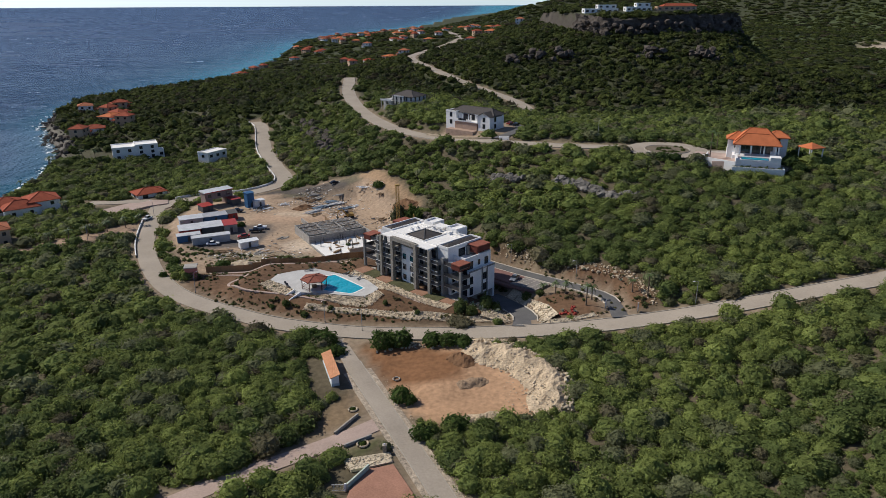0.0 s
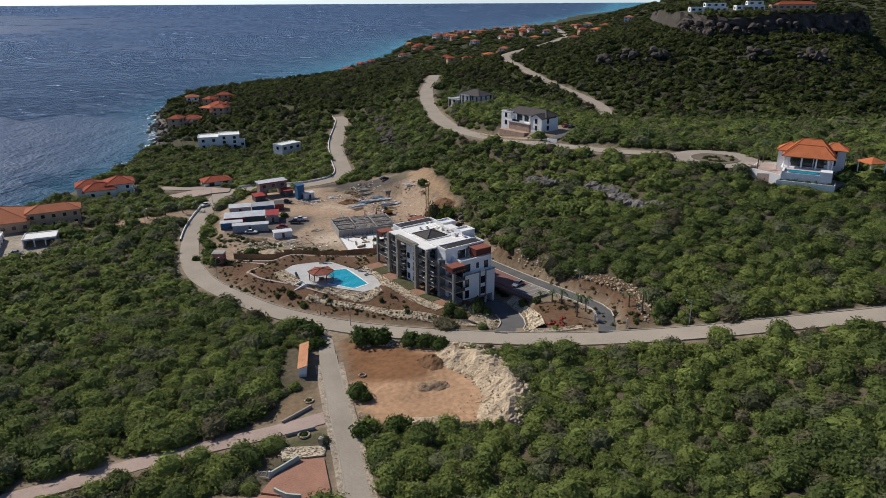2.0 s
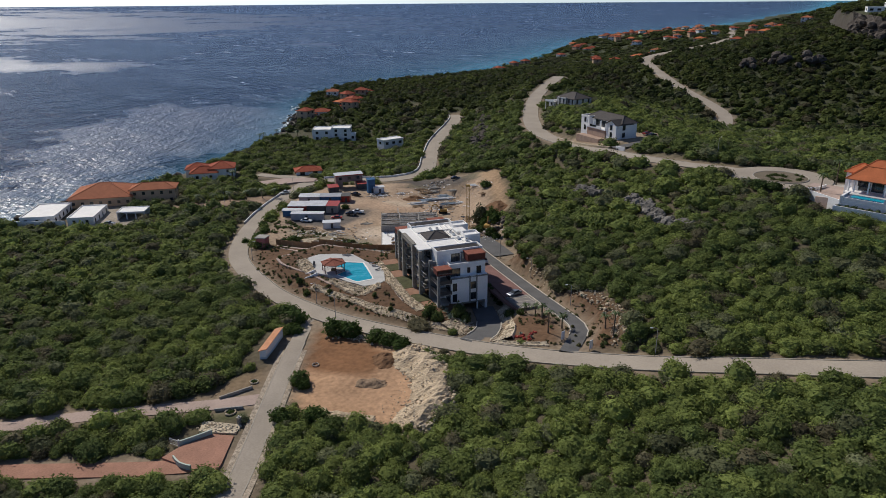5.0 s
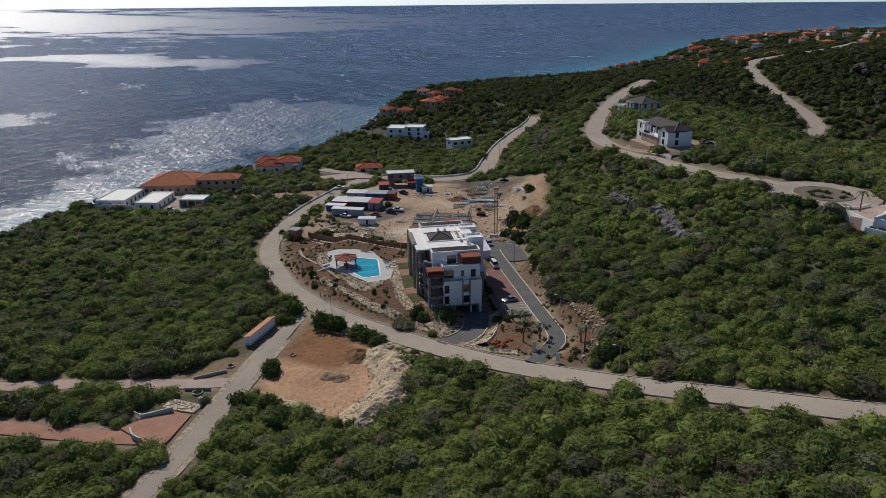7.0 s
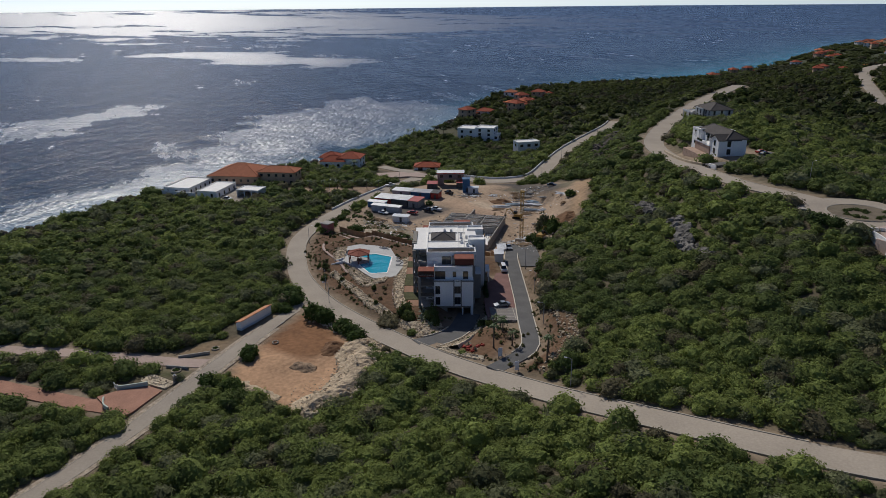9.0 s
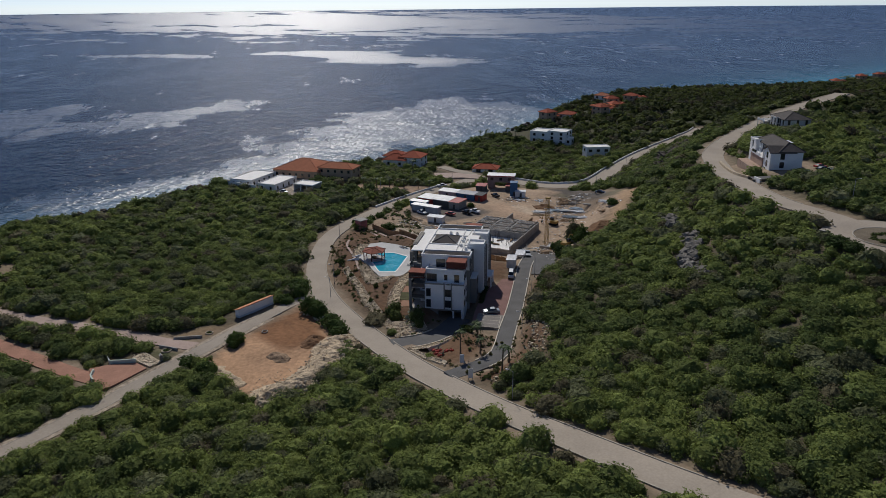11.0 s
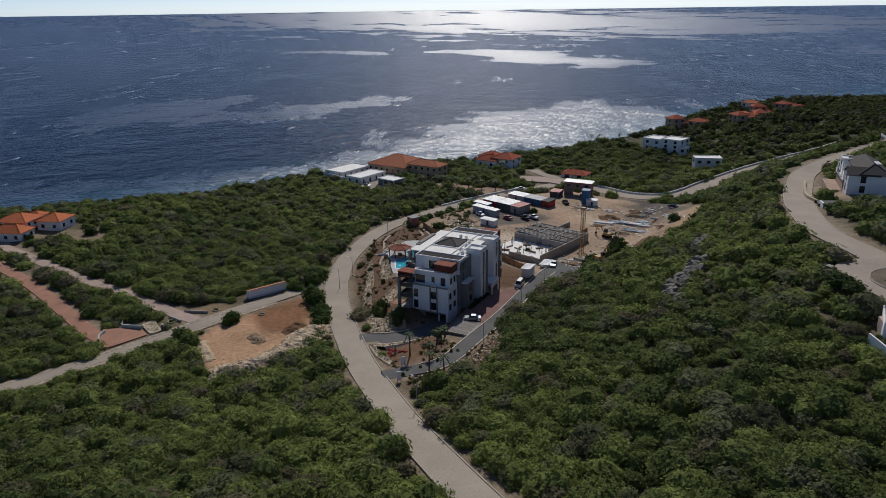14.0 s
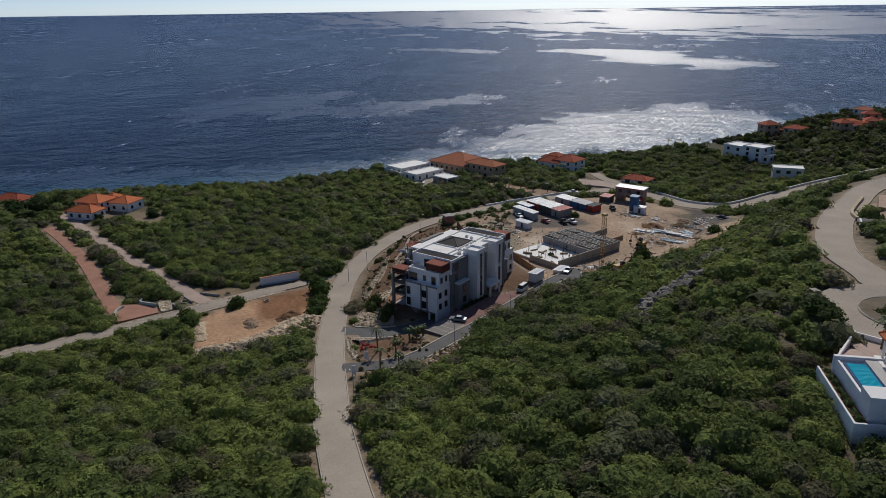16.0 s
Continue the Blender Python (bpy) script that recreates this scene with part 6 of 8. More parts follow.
# houses on the coast
house("house", "white two-storey house with red hipped roofs by the sea", at(-170.4, 279.1, 36, 5.5),
      [(0, 13, 0, 9, 0, 4.2, "hip", 2.6), (9, 21, 2, 14, 0, 5.6, "hip", 2.8), (-3, 8, 8, 18, 0, 4.6, "hip", 2.4)], roof="terracotta", every=4.5)
house("house", "beige house with broad brown tiled roofs by the sea", at(-168.3, 234.5, 35.6, 5.0),
      [(3, 22, 2, 12, 0, 6.6, "hip", 2.2), (-22, 4, 0, 22, 0, 4.6, "hip", 4.4)], wall="beige_wall", roof="brown_roof", win=(1.1, 1.2))
for i, (x, y, w, d) in enumerate(((-185, 197.5, 13, 21), (-166.5, 204.5, 10, 19))):
    house("outbuilding", "long low white flat-roofed outbuilding", at(x, y, 35.6 - 4, 4.6), [(0, w, 0, d, 0, 3.6, "flat", 0.5)], win=(0.9, 1.6), every=4.0, group="white outbuildings")
cp = thing("carport", "white flat-roofed carport open to the yard", "carport", at(-153.5, 217.5, 30, 5.6))
part("roof", flat_roof(0, 11, 0, 8, 3.0, 0.4), "white_roof", cp)
part("back_wall", box(0, 11, 7.6, 8, -2, 3.0), "white_wall", cp)
part("side_wall", box(0, 0.4, 0, 7.6, -2, 3.0), "white_wall", cp)
for x in (3.6, 7.2, 10.6):
    part("column", box(x, x + 0.4, 0.1, 0.5, -2, 3.0), "white_wall", cp)
CLEARINGS.append([(-155, 214), (-140, 222), (-146, 232), (-160, 224)])
wall_run("yard_wall", "long white boundary wall of the coast house", [(-186, 196.5), (-176, 200.5), (-166.8, 203.8)], 2.4, 0.35, "white_wall")
house("house", "large white flat-roofed two-storey house near the shore", at(-173, 392, 24.6, 5.6),
      [(0, 12, 0, 13, 0, 7.0, "flat", 0.6), (12, 24, 0, 12, 0, 7.8, "flat", 0.6), (24, 27, 1, 8, 0, 4.0, "flat", 0.4)], win=(1.5, 1.5), every=5.2)
tp = thing("pool_terrace", "pale seaside terrace with a small pool", "terrace", at(-196, 394, 24.6, 5.2))
part("paving", box(0, 20, -3, 12, -2, 0.1), "paver_pink", tp)
part("pool_water", box(6, 12, 1, 4, 0.1, 0.16), "pool", tp)
CLEARINGS.append([tuple((at(-196, 394, 24.6, 5) @ Vector(p))[:2]) for p in ((-1, -4, 0), (21, -4, 0), (21, 13, 0), (-1, 13, 0))])
house("house", "small white flat-roofed house in the scrub", at(-118.5, 386, 60, 6.8), [(0, 14, 0, 8, 0, 3.9, "flat", 0.5)], win=(1.8, 1.4), every=4.5)
gr = house("garage", "low building with an orange hipped roof", at(-128, 308.5, 40, 5.7), [(0, 13, 0, 9, 0, 2.1, "hip", 1.9)], roof="terracotta", win=(2.2, 1.8), every=5.0)
part("yard", prism([(-137, 290), (-128, 284), (-119, 296), (-112, 300), (-114, 306), (-122, 305), (-130, 300)], 5.0, 6.55), "paver_pink")
tagged(bpy.data.objects["yard"], "pale paved yard at the road junction", "paving", kind="structure")
CLEARINGS.append([(-142, 290), (-128, 282), (-112, 296), (-110, 306), (-124, 308), (-136, 300)])
house("house", "white house with bright orange roofs by the shore", at(-127, 52, 62, 4.9),
      [(0, 13, 0, 8, 0, 3.6, "hip", 2.6), (-4, 9, 9, 20, 0, 5.2, "hip", 2.6), (10, 20, 14, 24, 0, 4.4, "hip", 2.4), (-2, 4, 24, 30, 0, 3.2, "hip", 1.8)], roof="bright_tile")
house("house", "white house with a red roof behind dark trees", at(-160, 10, 60, 4.2), [(0, 16, 0, 10, 0, 3.6, "hip", 2.4)], roof="terracotta")
part("house_forecourt", prism([(-134, 44), (-122, 52), (-118, 60), (-126, 66), (-138, 58)], 3.0, 5.05), "paver_pink")
tagged(bpy.data.objects["house_forecourt"], "pale paved forecourt of the shore house", "paving", kind="structure")

# ---------------------------------------------------------------- far settlement
def cottage(seed, roof, wall, storeys=1):
    r = random.Random(seed)
    w, d = 9 + 5 * r.random(), 8 + 4 * r.random()
    h = 3.2 * storeys
    return house("cottage", "distant pale house with a tiled roof near the coast", pose(0, 0, 0), [(-w / 2, w / 2, -d / 2, d / 2, 0, h, "hip", 2.2), (w / 2 - 1, w / 2 + 4, -d / 2 + 1, d / 2 - 3, 0, 2.8, "hip", 1.4)],
                 wall=wall, roof=roof, win=(1.4, 1.4), every=4.5, group="distant coast houses")


kept = len(CLEARINGS)
models = [cottage(1, "terracotta", "white_wall", 1), cottage(2, "bright_tile", "beige_wall", 1), cottage(3, "brown_roof", "white_wall", 2), cottage(4, "terracotta", "beige_wall", 2)]
del CLEARINGS[kept:]
rr = random.Random(5)
SPOTS = [(-250, 592), (-226, 520), (-262, 560), (-238, 545), (-214, 512), (-207, 497), (-216, 470), (-218, 452), (-228, 538), (-240, 572), (-226, 905), (-218, 945), (-236, 930), (-212, 975)]
SPOTS += [(-212 + 40 * rr.random(), 1060 + 60 * i + 20 * rr.random()) for i in range(14)]
SPOTS += [(-165 + 60 * rr.random(), 1120 + 55 * i + 20 * rr.random()) for i in range(10)]
SPOTS += [(-110 + 60 * rr.random(), 1330 + 30 * i) for i in range(7)]
SPOTS += [(-190 + 190 * rr.random(), 1080 + 420 * rr.random()) for i in range(26)]
SPOTS += [(-200 + 120 * rr.random(), 1500 + 450 * rr.random()) for i in range(12)]
SPOTS += [(-75, 785), (-58, 800), (-35, 812), (-20, 830), (-90, 850), (58, 865), (86, 895), (126, 938), (70, 920), (100, 960), (10, 1010), (25, 1060), (70, 1100), (40, 1240), (70, 1280), (95, 1350), (0, 1420), (60, 1450), (130, 1400), (90, 1180)]
for i, (x, y) in enumerate(SPOTS):
    z = ground_z(x, y)
    if i < len(models):
        models[i].matrix_world = pose(x, y, z, 0, 0, rr.random() * 180)
    else:
        copy_thing(models[i % 4 if i > 14 else (0, 3)[i % 2]], pose(x, y, z, 0, 0, rr.random() * 180))
    CLEARINGS.append([(x - 7, y - 7), (x + 7, y - 7), (x + 7, y + 7), (x - 7, y + 7)])
for x, y, w, yaw in ((159, 716, 34, 6), (197, 706, 25, 4), (233, 706, 34, 8)):
    tiled = x > 220
    house("hilltop_house", "pale house with a red tiled roof on the clifftop" if tiled else "long low white house on the clifftop", at(x, y, yaw),
          [(0, w, 0, 9, 0, 4.4, "hip", 2.6), (-6, 0, 1, 7, 0, 4.0, "flat", 0.4)] if tiled else [(0, w, 0, 9, 0, 4.0, "flat", 0.5), (w * 0.4, w * 0.95, 1, 8, 4.4, 7.6, "flat", 0.4)],
          wall="beige_wall" if tiled else "white_wall", roof="terracotta", win=(2.6, 1.6), every=5.0, group="clifftop houses")
    CLEARINGS.append([tuple((at(x, y, yaw) @ Vector(p))[:2]) for p in ((-10, -22, 0), (w + 4, -22, 0), (w + 4, 12, 0), (-10, 12, 0))])

# ---------------------------------------------------------------- cliffs and shore
def cliff_band(name, label, pts, top, drop, seed, lean=4.0):
    """A rugged rock face along plan points."""
    line = smooth_line(np.array([(x, y, 0) for x, y in pts], float), 3.0)
    d = np.gradient(line[:, :2], axis=0)
    d /= np.linalg.norm(d, axis=1)[:, None]
    rows = 9
    V = []
    for i, (x, y, _) in enumerate(line):
        zt = ground_z(x + d[i, 1] * 10, y - d[i, 0] * 10) + top
        for k in range(rows):
            u = k / (rows - 1)
            n = noise.fractal((x * 0.06, y * 0.06, u * 2.2 + seed), 0.7, 2.0, 4)
            o = 1.0 + lean * u - 2.2 * math.sin(math.pi * u) + 5.0 * n
            V.append((x - d[i, 1] * o, y + d[i, 0] * o, zt + 2.5 * noise.noise((x * 0.05, y * 0.05, 3.0)) - drop * u + 2.2 * noise.noise((x * 0.2, y * 0.2, u * 3))))
    idx = np.arange(len(V)).reshape(-1, rows)
    q = np.stack([idx[:-1, 1:], idx[:-1, :-1], idx[1:, :-1], idx[1:, 1:]], -1).reshape(-1, 4)
    return tagged(raw_mesh(name, np.array(V), q, "cliff"), label, "cliff", kind="structure")


cliff_band("mesa_cliff", "dark grey rock cliff below the hilltop houses", [(340, 775), (293, 694), (264, 673), (226, 660), (192, 652), (165, 660), (149, 705)], 0.4, 16, 3)
cliff_stones = np.random.RandomState(14)
edge_line = smooth_line(np.array([(x, y, 0) for x, y in [(330, 757), (293, 692), (264, 671), (226, 658), (192, 650), (164, 658), (148, 700)]], float), 3.0)
pick = cliff_stones.randint(0, len(edge_line), 260)
ex, ey = edge_line[pick, 0] + cliff_stones.randn(260) * 2.0, edge_line[pick, 1] - 2 + cliff_stones.randn(260) * 2.5
stones("cliff_rocks", "dark broken rock along the foot of the cliff", np.c_[ex, ey, height(ex, ey) + 10 * cliff_stones.rand(260) ** 2], 1.2 + 3.2 * cliff_stones.rand(260) ** 2, "cliff", 15)
for cx, cy, wide, n in ((227, 578, 13, 26), (181, 580, 8, 14), (118, 594, 10, 18), (95, 604, 8, 14), (75, 600, 6, 10)):
    ox, oy = cx + cliff_stones.randn(n) * wide * 0.5, cy + cliff_stones.randn(n) * 4
    stones("rock_outcrop", "dark rock outcrop on the scrub slope", np.c_[ox, oy, height(ox, oy) + 2 + 5 * cliff_stones.rand(n)], 1.4 + 3.4 * cliff_stones.rand(n) ** 1.5, "cliff", 60 + n)
lagoon = part("lagoon", prism([(768, 1215), (850, 1215), (960, 1300), (960, 1400), (870, 1300)], 5.0, 8.0), "pool")
lagoon.location.z = ground_z(800, 1240) - 7.6
tagged(lagoon, "strip of blue water behind a pale beach", "water", kind="structure")
rs = np.random.RandomState(4)
coast = smooth_line(np.array([(x, y, 0) for x, y in COAST[1:22]], float), 3.0)
k = rs.randint(0, len(coast), 2600)
o = rs.rand(2600) * 13 - 4
dd = np.gradient(coast[:, :2], axis=0)
dd /= np.linalg.norm(dd, axis=1)[:, None]
sx_, sy_ = coast[k, 0] - dd[k, 1] * -o + rs.randn(2600), coast[k, 1] + dd[k, 0] * -o + rs.randn(2600)
stones("shore_rocks", "dark eroded limestone along the shore", np.c_[sx_, sy_, np.maximum(height(sx_, sy_), -0.8)], 0.6 + 1.9 * rs.rand(2600) ** 2, "cliff", 5)

# breaking surf along the rocks
fk = rs.randint(0, len(coast), 2400)
thick = np.array([0.5 + 0.5 * noise.noise((a * 0.03, b * 0.03, 9.0)) for a, b in coast[fk, :2]])
keep = (rs.rand(2400) < 0.25 + 1.1 * (thick - 0.4)) & (coast[fk, 1] > 120)
fk = fk[keep]
fo = 1.0 + np.abs(rs.randn(len(fk))) * 4.5
fx, fy = coast[fk, 0] + dd[fk, 1] * -fo * 1.0, coast[fk, 1] - dd[fk, 0] * -fo * 1.0
V, Fc = [], []
for i, (x, y) in enumerate(zip(fx, fy)):
    k = 7
    s0 = 0.5 + 1.7 * rs.rand() ** 2
    an = np.sort(rs.rand(k)) * 2 * np.pi
    rad = s0 * (0.5 + 0.8 * rs.rand(k))
    V += [(x, y, 0.22)] + [(x + b * math.cos(a) * 0.8, y + b * math.sin(a) * 1.5, 0.06) for a, b in zip(an, rad)]
    Fc += [(i * 8, i * 8 + 1 + j, i * 8 + 1 + (j + 1) % k) for j in range(k)]
tagged(raw_mesh("surf", np.array(V), np.array(Fc), "foam"), "white foam of waves breaking on the shore rocks", "surf", kind="stuff")

# ---------------------------------------------------------------- planting
for i, (x, y, h) in enumerate(((42.4, 168.6, 6.0), (58.2, 167.6, 6.2), (38.5, 176.8, 3.6), (36.2, 178.8, 3.2), (44.8, 172.6, 3.8), (55.5, 172, 3.4), (33, 181, 2.6))):
    palm("young palm with a slender trunk on the planted island", x, y, h, i, 13, 1.9)
for i, (x, y) in enumerate(((-137.4, 247.5), (-132, 251.5), (-127, 256), (-122, 261), (-117, 266), (-113, 270))):
    palm("palm lining the driveway of the coast house", x, y, 4.2, 20 + i, 14, 2.4, "driveway palms")
for i, (x, y) in enumerate(((-206, 352), (-203, 356), (-209, 361), (-198, 371), (-202, 380), (-214, 410), (-219, 416), (-180, 386), (-186, 384), (-150, 286), (-147, 283), (108, 258), (103, 246), (112, 262), (128, 250), (131, 247), (-213, 404), (-222, 422), (-296, 670), (-290, 680))):
    palm("tall palm near the water", x, y, 5.5 + (i % 3), 40 + i, 13, 2.4, "coast palms")
for i in range(16):
    palm("distant palm on the skyline of the coast", -232 + 16 * rr.random(), 900 + 14 * i, 7.0, 80 + i, 10, 3.2, "coast palms")


def agave(x, y, s, seed):
    r = random.Random(seed)
    th = thing("agave", "grey-green spiky agave in the garden bed", "agave", pose(x, y, ground_z(x, y) + 0.05), "garden agaves")
    for k in range(18):
        az, el = 2 * math.pi * k / 18 + r.random(), radians(20 + 60 * r.random())
        d = Vector((math.cos(az) * math.cos(el), math.sin(az) * math.cos(el), math.sin(el)))
        w = Vector((-math.sin(az), math.cos(az), 0)) * 0.09 * s
        bm = bmesh.new()
        vs = [bm.verts.new(v) for v in (w, d * s * 0.6 + w * 1.2, d * s + Vector((0, 0, -0.1 * s)), d * s * 0.6 - w * 1.2, -w)]
        for up in (Vector((0, 0, 0.04 * s)), Vector((0, 0, -0.04 * s))):
            mid = bm.verts.new(d * s * 0.4 + up)
            for a, b in zip(vs, vs[1:] + vs[:1]):
                bm.faces.new((a, b, mid) if up.z > 0 else (b, a, mid))
        part("leaf", bm, "agave", th)


for i, (x, y, s) in enumerate(((15, 172, 1.9), (17.5, 173.5, 1.7), (13, 174.5, 1.6), (19, 171, 1.5), (11, 176, 1.3), (16, 176, 1.6), (8, 174, 1.2), (36, 167, 1.0), (39, 166, 0.9), (-34, 213, 1.0), (-31, 214.5, 1.1), (-28, 214, 1.0), (58, 170, 0.9), (54, 178, 0.9), (46, 188, 0.8))):
    agave(x, y, s, i)


def garden_shrub(name, label, x, y, r, tall, tint, seed, mat="leaf", leaves=90, leaf=0.17):
    v, f = bush_shape(leaves, 4, 9, leaf, seed)
    th = thing(name, label, "shrub", pose(x, y, ground_z(x, y) - 0.1))
    crown = raw_mesh("crown", v * np.array((r, r, tall)) + np.array((0, 0, tall * 0.25)), f, mat, False, np.tile(tint, (len(v), 1)))
    crown.parent = th
    part("trunk", tube([(0, 0, -0.2), (0.05, 0, tall * 0.5)], [0.1, 0.05], 6), "bark", th)
    return th


for i, (x, y, r, tall) in enumerate(((-33, 176.5, 1.3, 1.5), (12, 170, 2.0, 2.6), (9, 170.5, 1.6, 2.0), (-26, 178, 0.9, 1.2), (28.5, 181, 1.6, 2.1), (9.5, 171.4, 2.0, 3.0), (16.5, 174.2, 2.3, 3.2), (19, 173, 1.6, 2.4), (-39, 181.5, 1.1, 1.8), (32, 179.5, 1.2, 1.6), (-11, 178, 0.8, 1.4), (-2, 171, 0.9, 1.2), (-43, 182, 0.8, 1.1), (-56, 195, 0.7, 1.0))):
    garden_shrub("shrub", "leafy green shrub in the garden bed", x, y, r, tall, (0.085, 0.11, 0.035), 100 + i)
for i, (x, y, r, tall) in enumerate(((-10.5, 156.2, 3.6, 3.8), (-6.0, 156.4, 3.4, 3.4), (1.5, 156.0, 3.0, 2.7), (5.5, 155.2, 3.0, 2.6), (9, 154.6, 2.6, 2.2), (-5.6, 132.6, 2.6, 2.9), (-3.6, 131.4, 1.7, 1.9), (-25.5, 158.5, 4.0, 3.4), (-29, 161, 3.6, 3.2), (-22, 154, 2.6, 2.4), (-66, 217, 3.0, 2.2), (-78, 214, 2.4, 2.0), (-84, 224, 2.2, 2.0), (-83, 219, 2.4, 2.0), (-71, 262, 1.8, 1.8), (-91, 232, 2.2, 2.0), (6, 121, 3.0, 3.0), (-1, 119, 2.6, 2.6), (11, 118.5, 2.8, 2.6), (-4.5, 259, 3.2, 4.6), (-2.5, 256, 2.4, 3.4), (-19.4, 292.4, 2.6, 2.6), (-6.2, 256.4, 2.4, 2.8), (-27, 236, 1.3, 1.4), (-84, 212, 1.6, 1.6))):
    garden_shrub("bush", "dense dark green bush standing by itself", x, y, r, tall, (0.065, 0.10, 0.026), 130 + i, leaves=170, leaf=0.13)
for i, (x, y, r, tall) in enumerate(((-138, 36, 5.5, 5.5), (-146, 34, 5.0, 5.0), (-132, 30, 5.0, 5.0), (-140, 26, 5.5, 5.0), (-150, 42, 4.5, 4.5), (-126, 38, 4.0, 4.0), (-122, 66, 1.8, 2.0), (-116, 74, 2.2, 2.2), (-120, 88, 3.0, 2.8))):
    garden_shrub("tree", "dark spreading tree near the shore house", x, y, r, tall, (0.04, 0.065, 0.022), 160 + i, leaves=260, leaf=0.11)
r5 = random.Random(8)
for i in range(60):
    t = r5.random()
    x, y = (-62 + 70 * t, 190 - 24 * t ** 0.7 + 3 * r5.random()) if i < 34 else (50 + 9 * r5.random() - (i - 34) * 0.9, 164 + (i - 34) * 1.6)
    garden_shrub("seedling", "small dry shrub in the brown bed", x, y, 0.35 + 0.35 * r5.random(), 0.4 + 0.6 * r5.random(), (0.14, 0.135, 0.06), 200 + i % 5, leaves=26, leaf=0.3)
for i in range(9):
    x, y = 34.5 + 5.5 * r5.random(), 164.8 + 4.5 * r5.random()
    garden_shrub("flower_bush", "low bush covered in red flowers", x, y, 0.6, 0.55, (0.3, 0.05, 0.04), 230 + i % 3, "flower", 40, 0.25)
for i in range(18):
    a = 2.4 * i
    d = 1.2 + 5.6 * ((i * 0.37) % 1)
    garden_shrub("shrub", "low green shrub on the planted island", ISLE[0] + d * math.cos(a), ISLE[1] + d * math.sin(a), 0.9 + 0.12 * (i % 4), 0.8 + 0.15 * (i % 3), (0.085, 0.11, 0.035), 330 + i)
for i in range(11):
    x, y = local([(20.2, -11 + 1.9 * i)])[0]
    garden_shrub("hedge_shrub", "clipped dark green shrub beside the paving", x, y, 0.95, 0.9 + 0.1 * (i % 3), (0.05, 0.08, 0.025), 350 + i % 4)
for i, (x, y, r, tall) in enumerate(((-6, 249, 2.6, 3.2), (0.5, 243.5, 2.4, 2.6), (4, 240.5, 1.8, 2.0), (8.5, 238, 1.6, 1.8), (22.5, 213.5, 1.6, 1.5), (20.5, 216.5, 1.2, 1.2))):
    garden_shrub("bush", "dense dark green bush at the edge of the site", x, y, r, tall, (0.06, 0.09, 0.026), 370 + i, leaves=170, leaf=0.13)
garden_shrub("tree", "tall dusty grey-green tree at the edge of the site", -9.4, 260.5, 3.7, 6.4, (0.085, 0.09, 0.05), 390, leaves=420, leaf=0.085)
for i, (x, y, r, tall) in enumerate(((125.5, 233.5, 3.2, 3.4), (127.5, 229.5, 3.0, 2.8), (123.8, 227.2, 2.4, 2.2), (104.2, 231.5, 2.2, 1.8), (131, 241, 3.0, 3.6), (86.5, 247.5, 3.2, 2.4), (90.5, 246.2, 2.8, 2.2))):
    garden_shrub("tree", "dark leafy tree beside the orange-roofed villa", x, y, r, tall, (0.06, 0.09, 0.028), 400 + i, leaves=220, leaf=0.12)
planter(-15.6, 128.9, 0.9)
planter(-12.6, 116.9, 1.1)
gate_pillar(-8.2, 114.4)
for x, y, rz in ((-69, 197, 60), (-16.5, 165.6, 230), (68.5, 161.3, 200), (-124, 249, 0), (27.0, 205.5, 210), (43.5, 186.8, 210), (-27, 172.4, 250), (72, 285.5, 60), (-78, 372, 0), (12, 221, 200), (-60, 329, 120), (-112, 283, 150)):
    street_lamp(x, y, rz)


def sign_board(x, y, rz):
    th = thing("sign_board", "tall white sign board at the driveway", "sign", pose(x, y, ground_z(x, y), 0, 0, rz))
    part("board", box(-0.5, 0.5, -0.05, 0.05, 0.5, 2.6), "white_paint", th)
    for a in (-0.42, 0.42):
        part("post", box(a - 0.04, a + 0.04, -0.04, 0.04, -0.2, 0.5), "dark_steel", th)


sign_board(46.8, 165.6, 60)
sign_board(54.2, 162.2, 60)

# ---------------------------------------------------------------- parking bays
apron = part("parking_apron", prism(local([(20.6, -12.0), (27.75, -12.3), (28.0, 8), (27.8, 17), (24.4, 17.3), (21.6, 4)]), 10.2, [11.97, 11.97, 11.22, 10.95, 10.97, 11.4]), "paver_dark")
tagged(apron, "dark red block paving beside the apartment building", "paving", kind="structure")
def marked_bay(pts, z, lines, label):
    th = thing("parking_bay", label, "parking bay", kind="structure")
    part("paving", prism(local(pts), 10.5, z), "bay_concrete", th)
    for (x0, y0), (x1, y1) in lines:
        a = Vector((x1 - x0, y1 - y0)).normalized() * 0.05
        zz = [np.interp(y, (-21.3, -12), (12.54, 12.01)) for y in (y0, y1)]
        part("white_line", prism(local([(x0 + a.y, y0 - a.x), (x1 + a.y, y1 - a.x), (x1 - a.y, y1 + a.x), (x0 - a.y, y0 + a.x)]), 11.5, [zz[0], zz[1], zz[1], zz[0]]), "pale_kerb", th, "worn white painted line")


marked_bay([(20.8, -21.3), (27.75, -21.3), (27.75, -12.34), (20.6, -12.04)], [12.52, 12.52, 11.99, 11.99], [((21.2, y), (27.0, y - 0.3)) for y in (-21.0, -18.7, -16.4, -14.1, -12.3)] + [((27.0, -21.2), (26.8, -12.3))], "concrete parking bays with white lines")

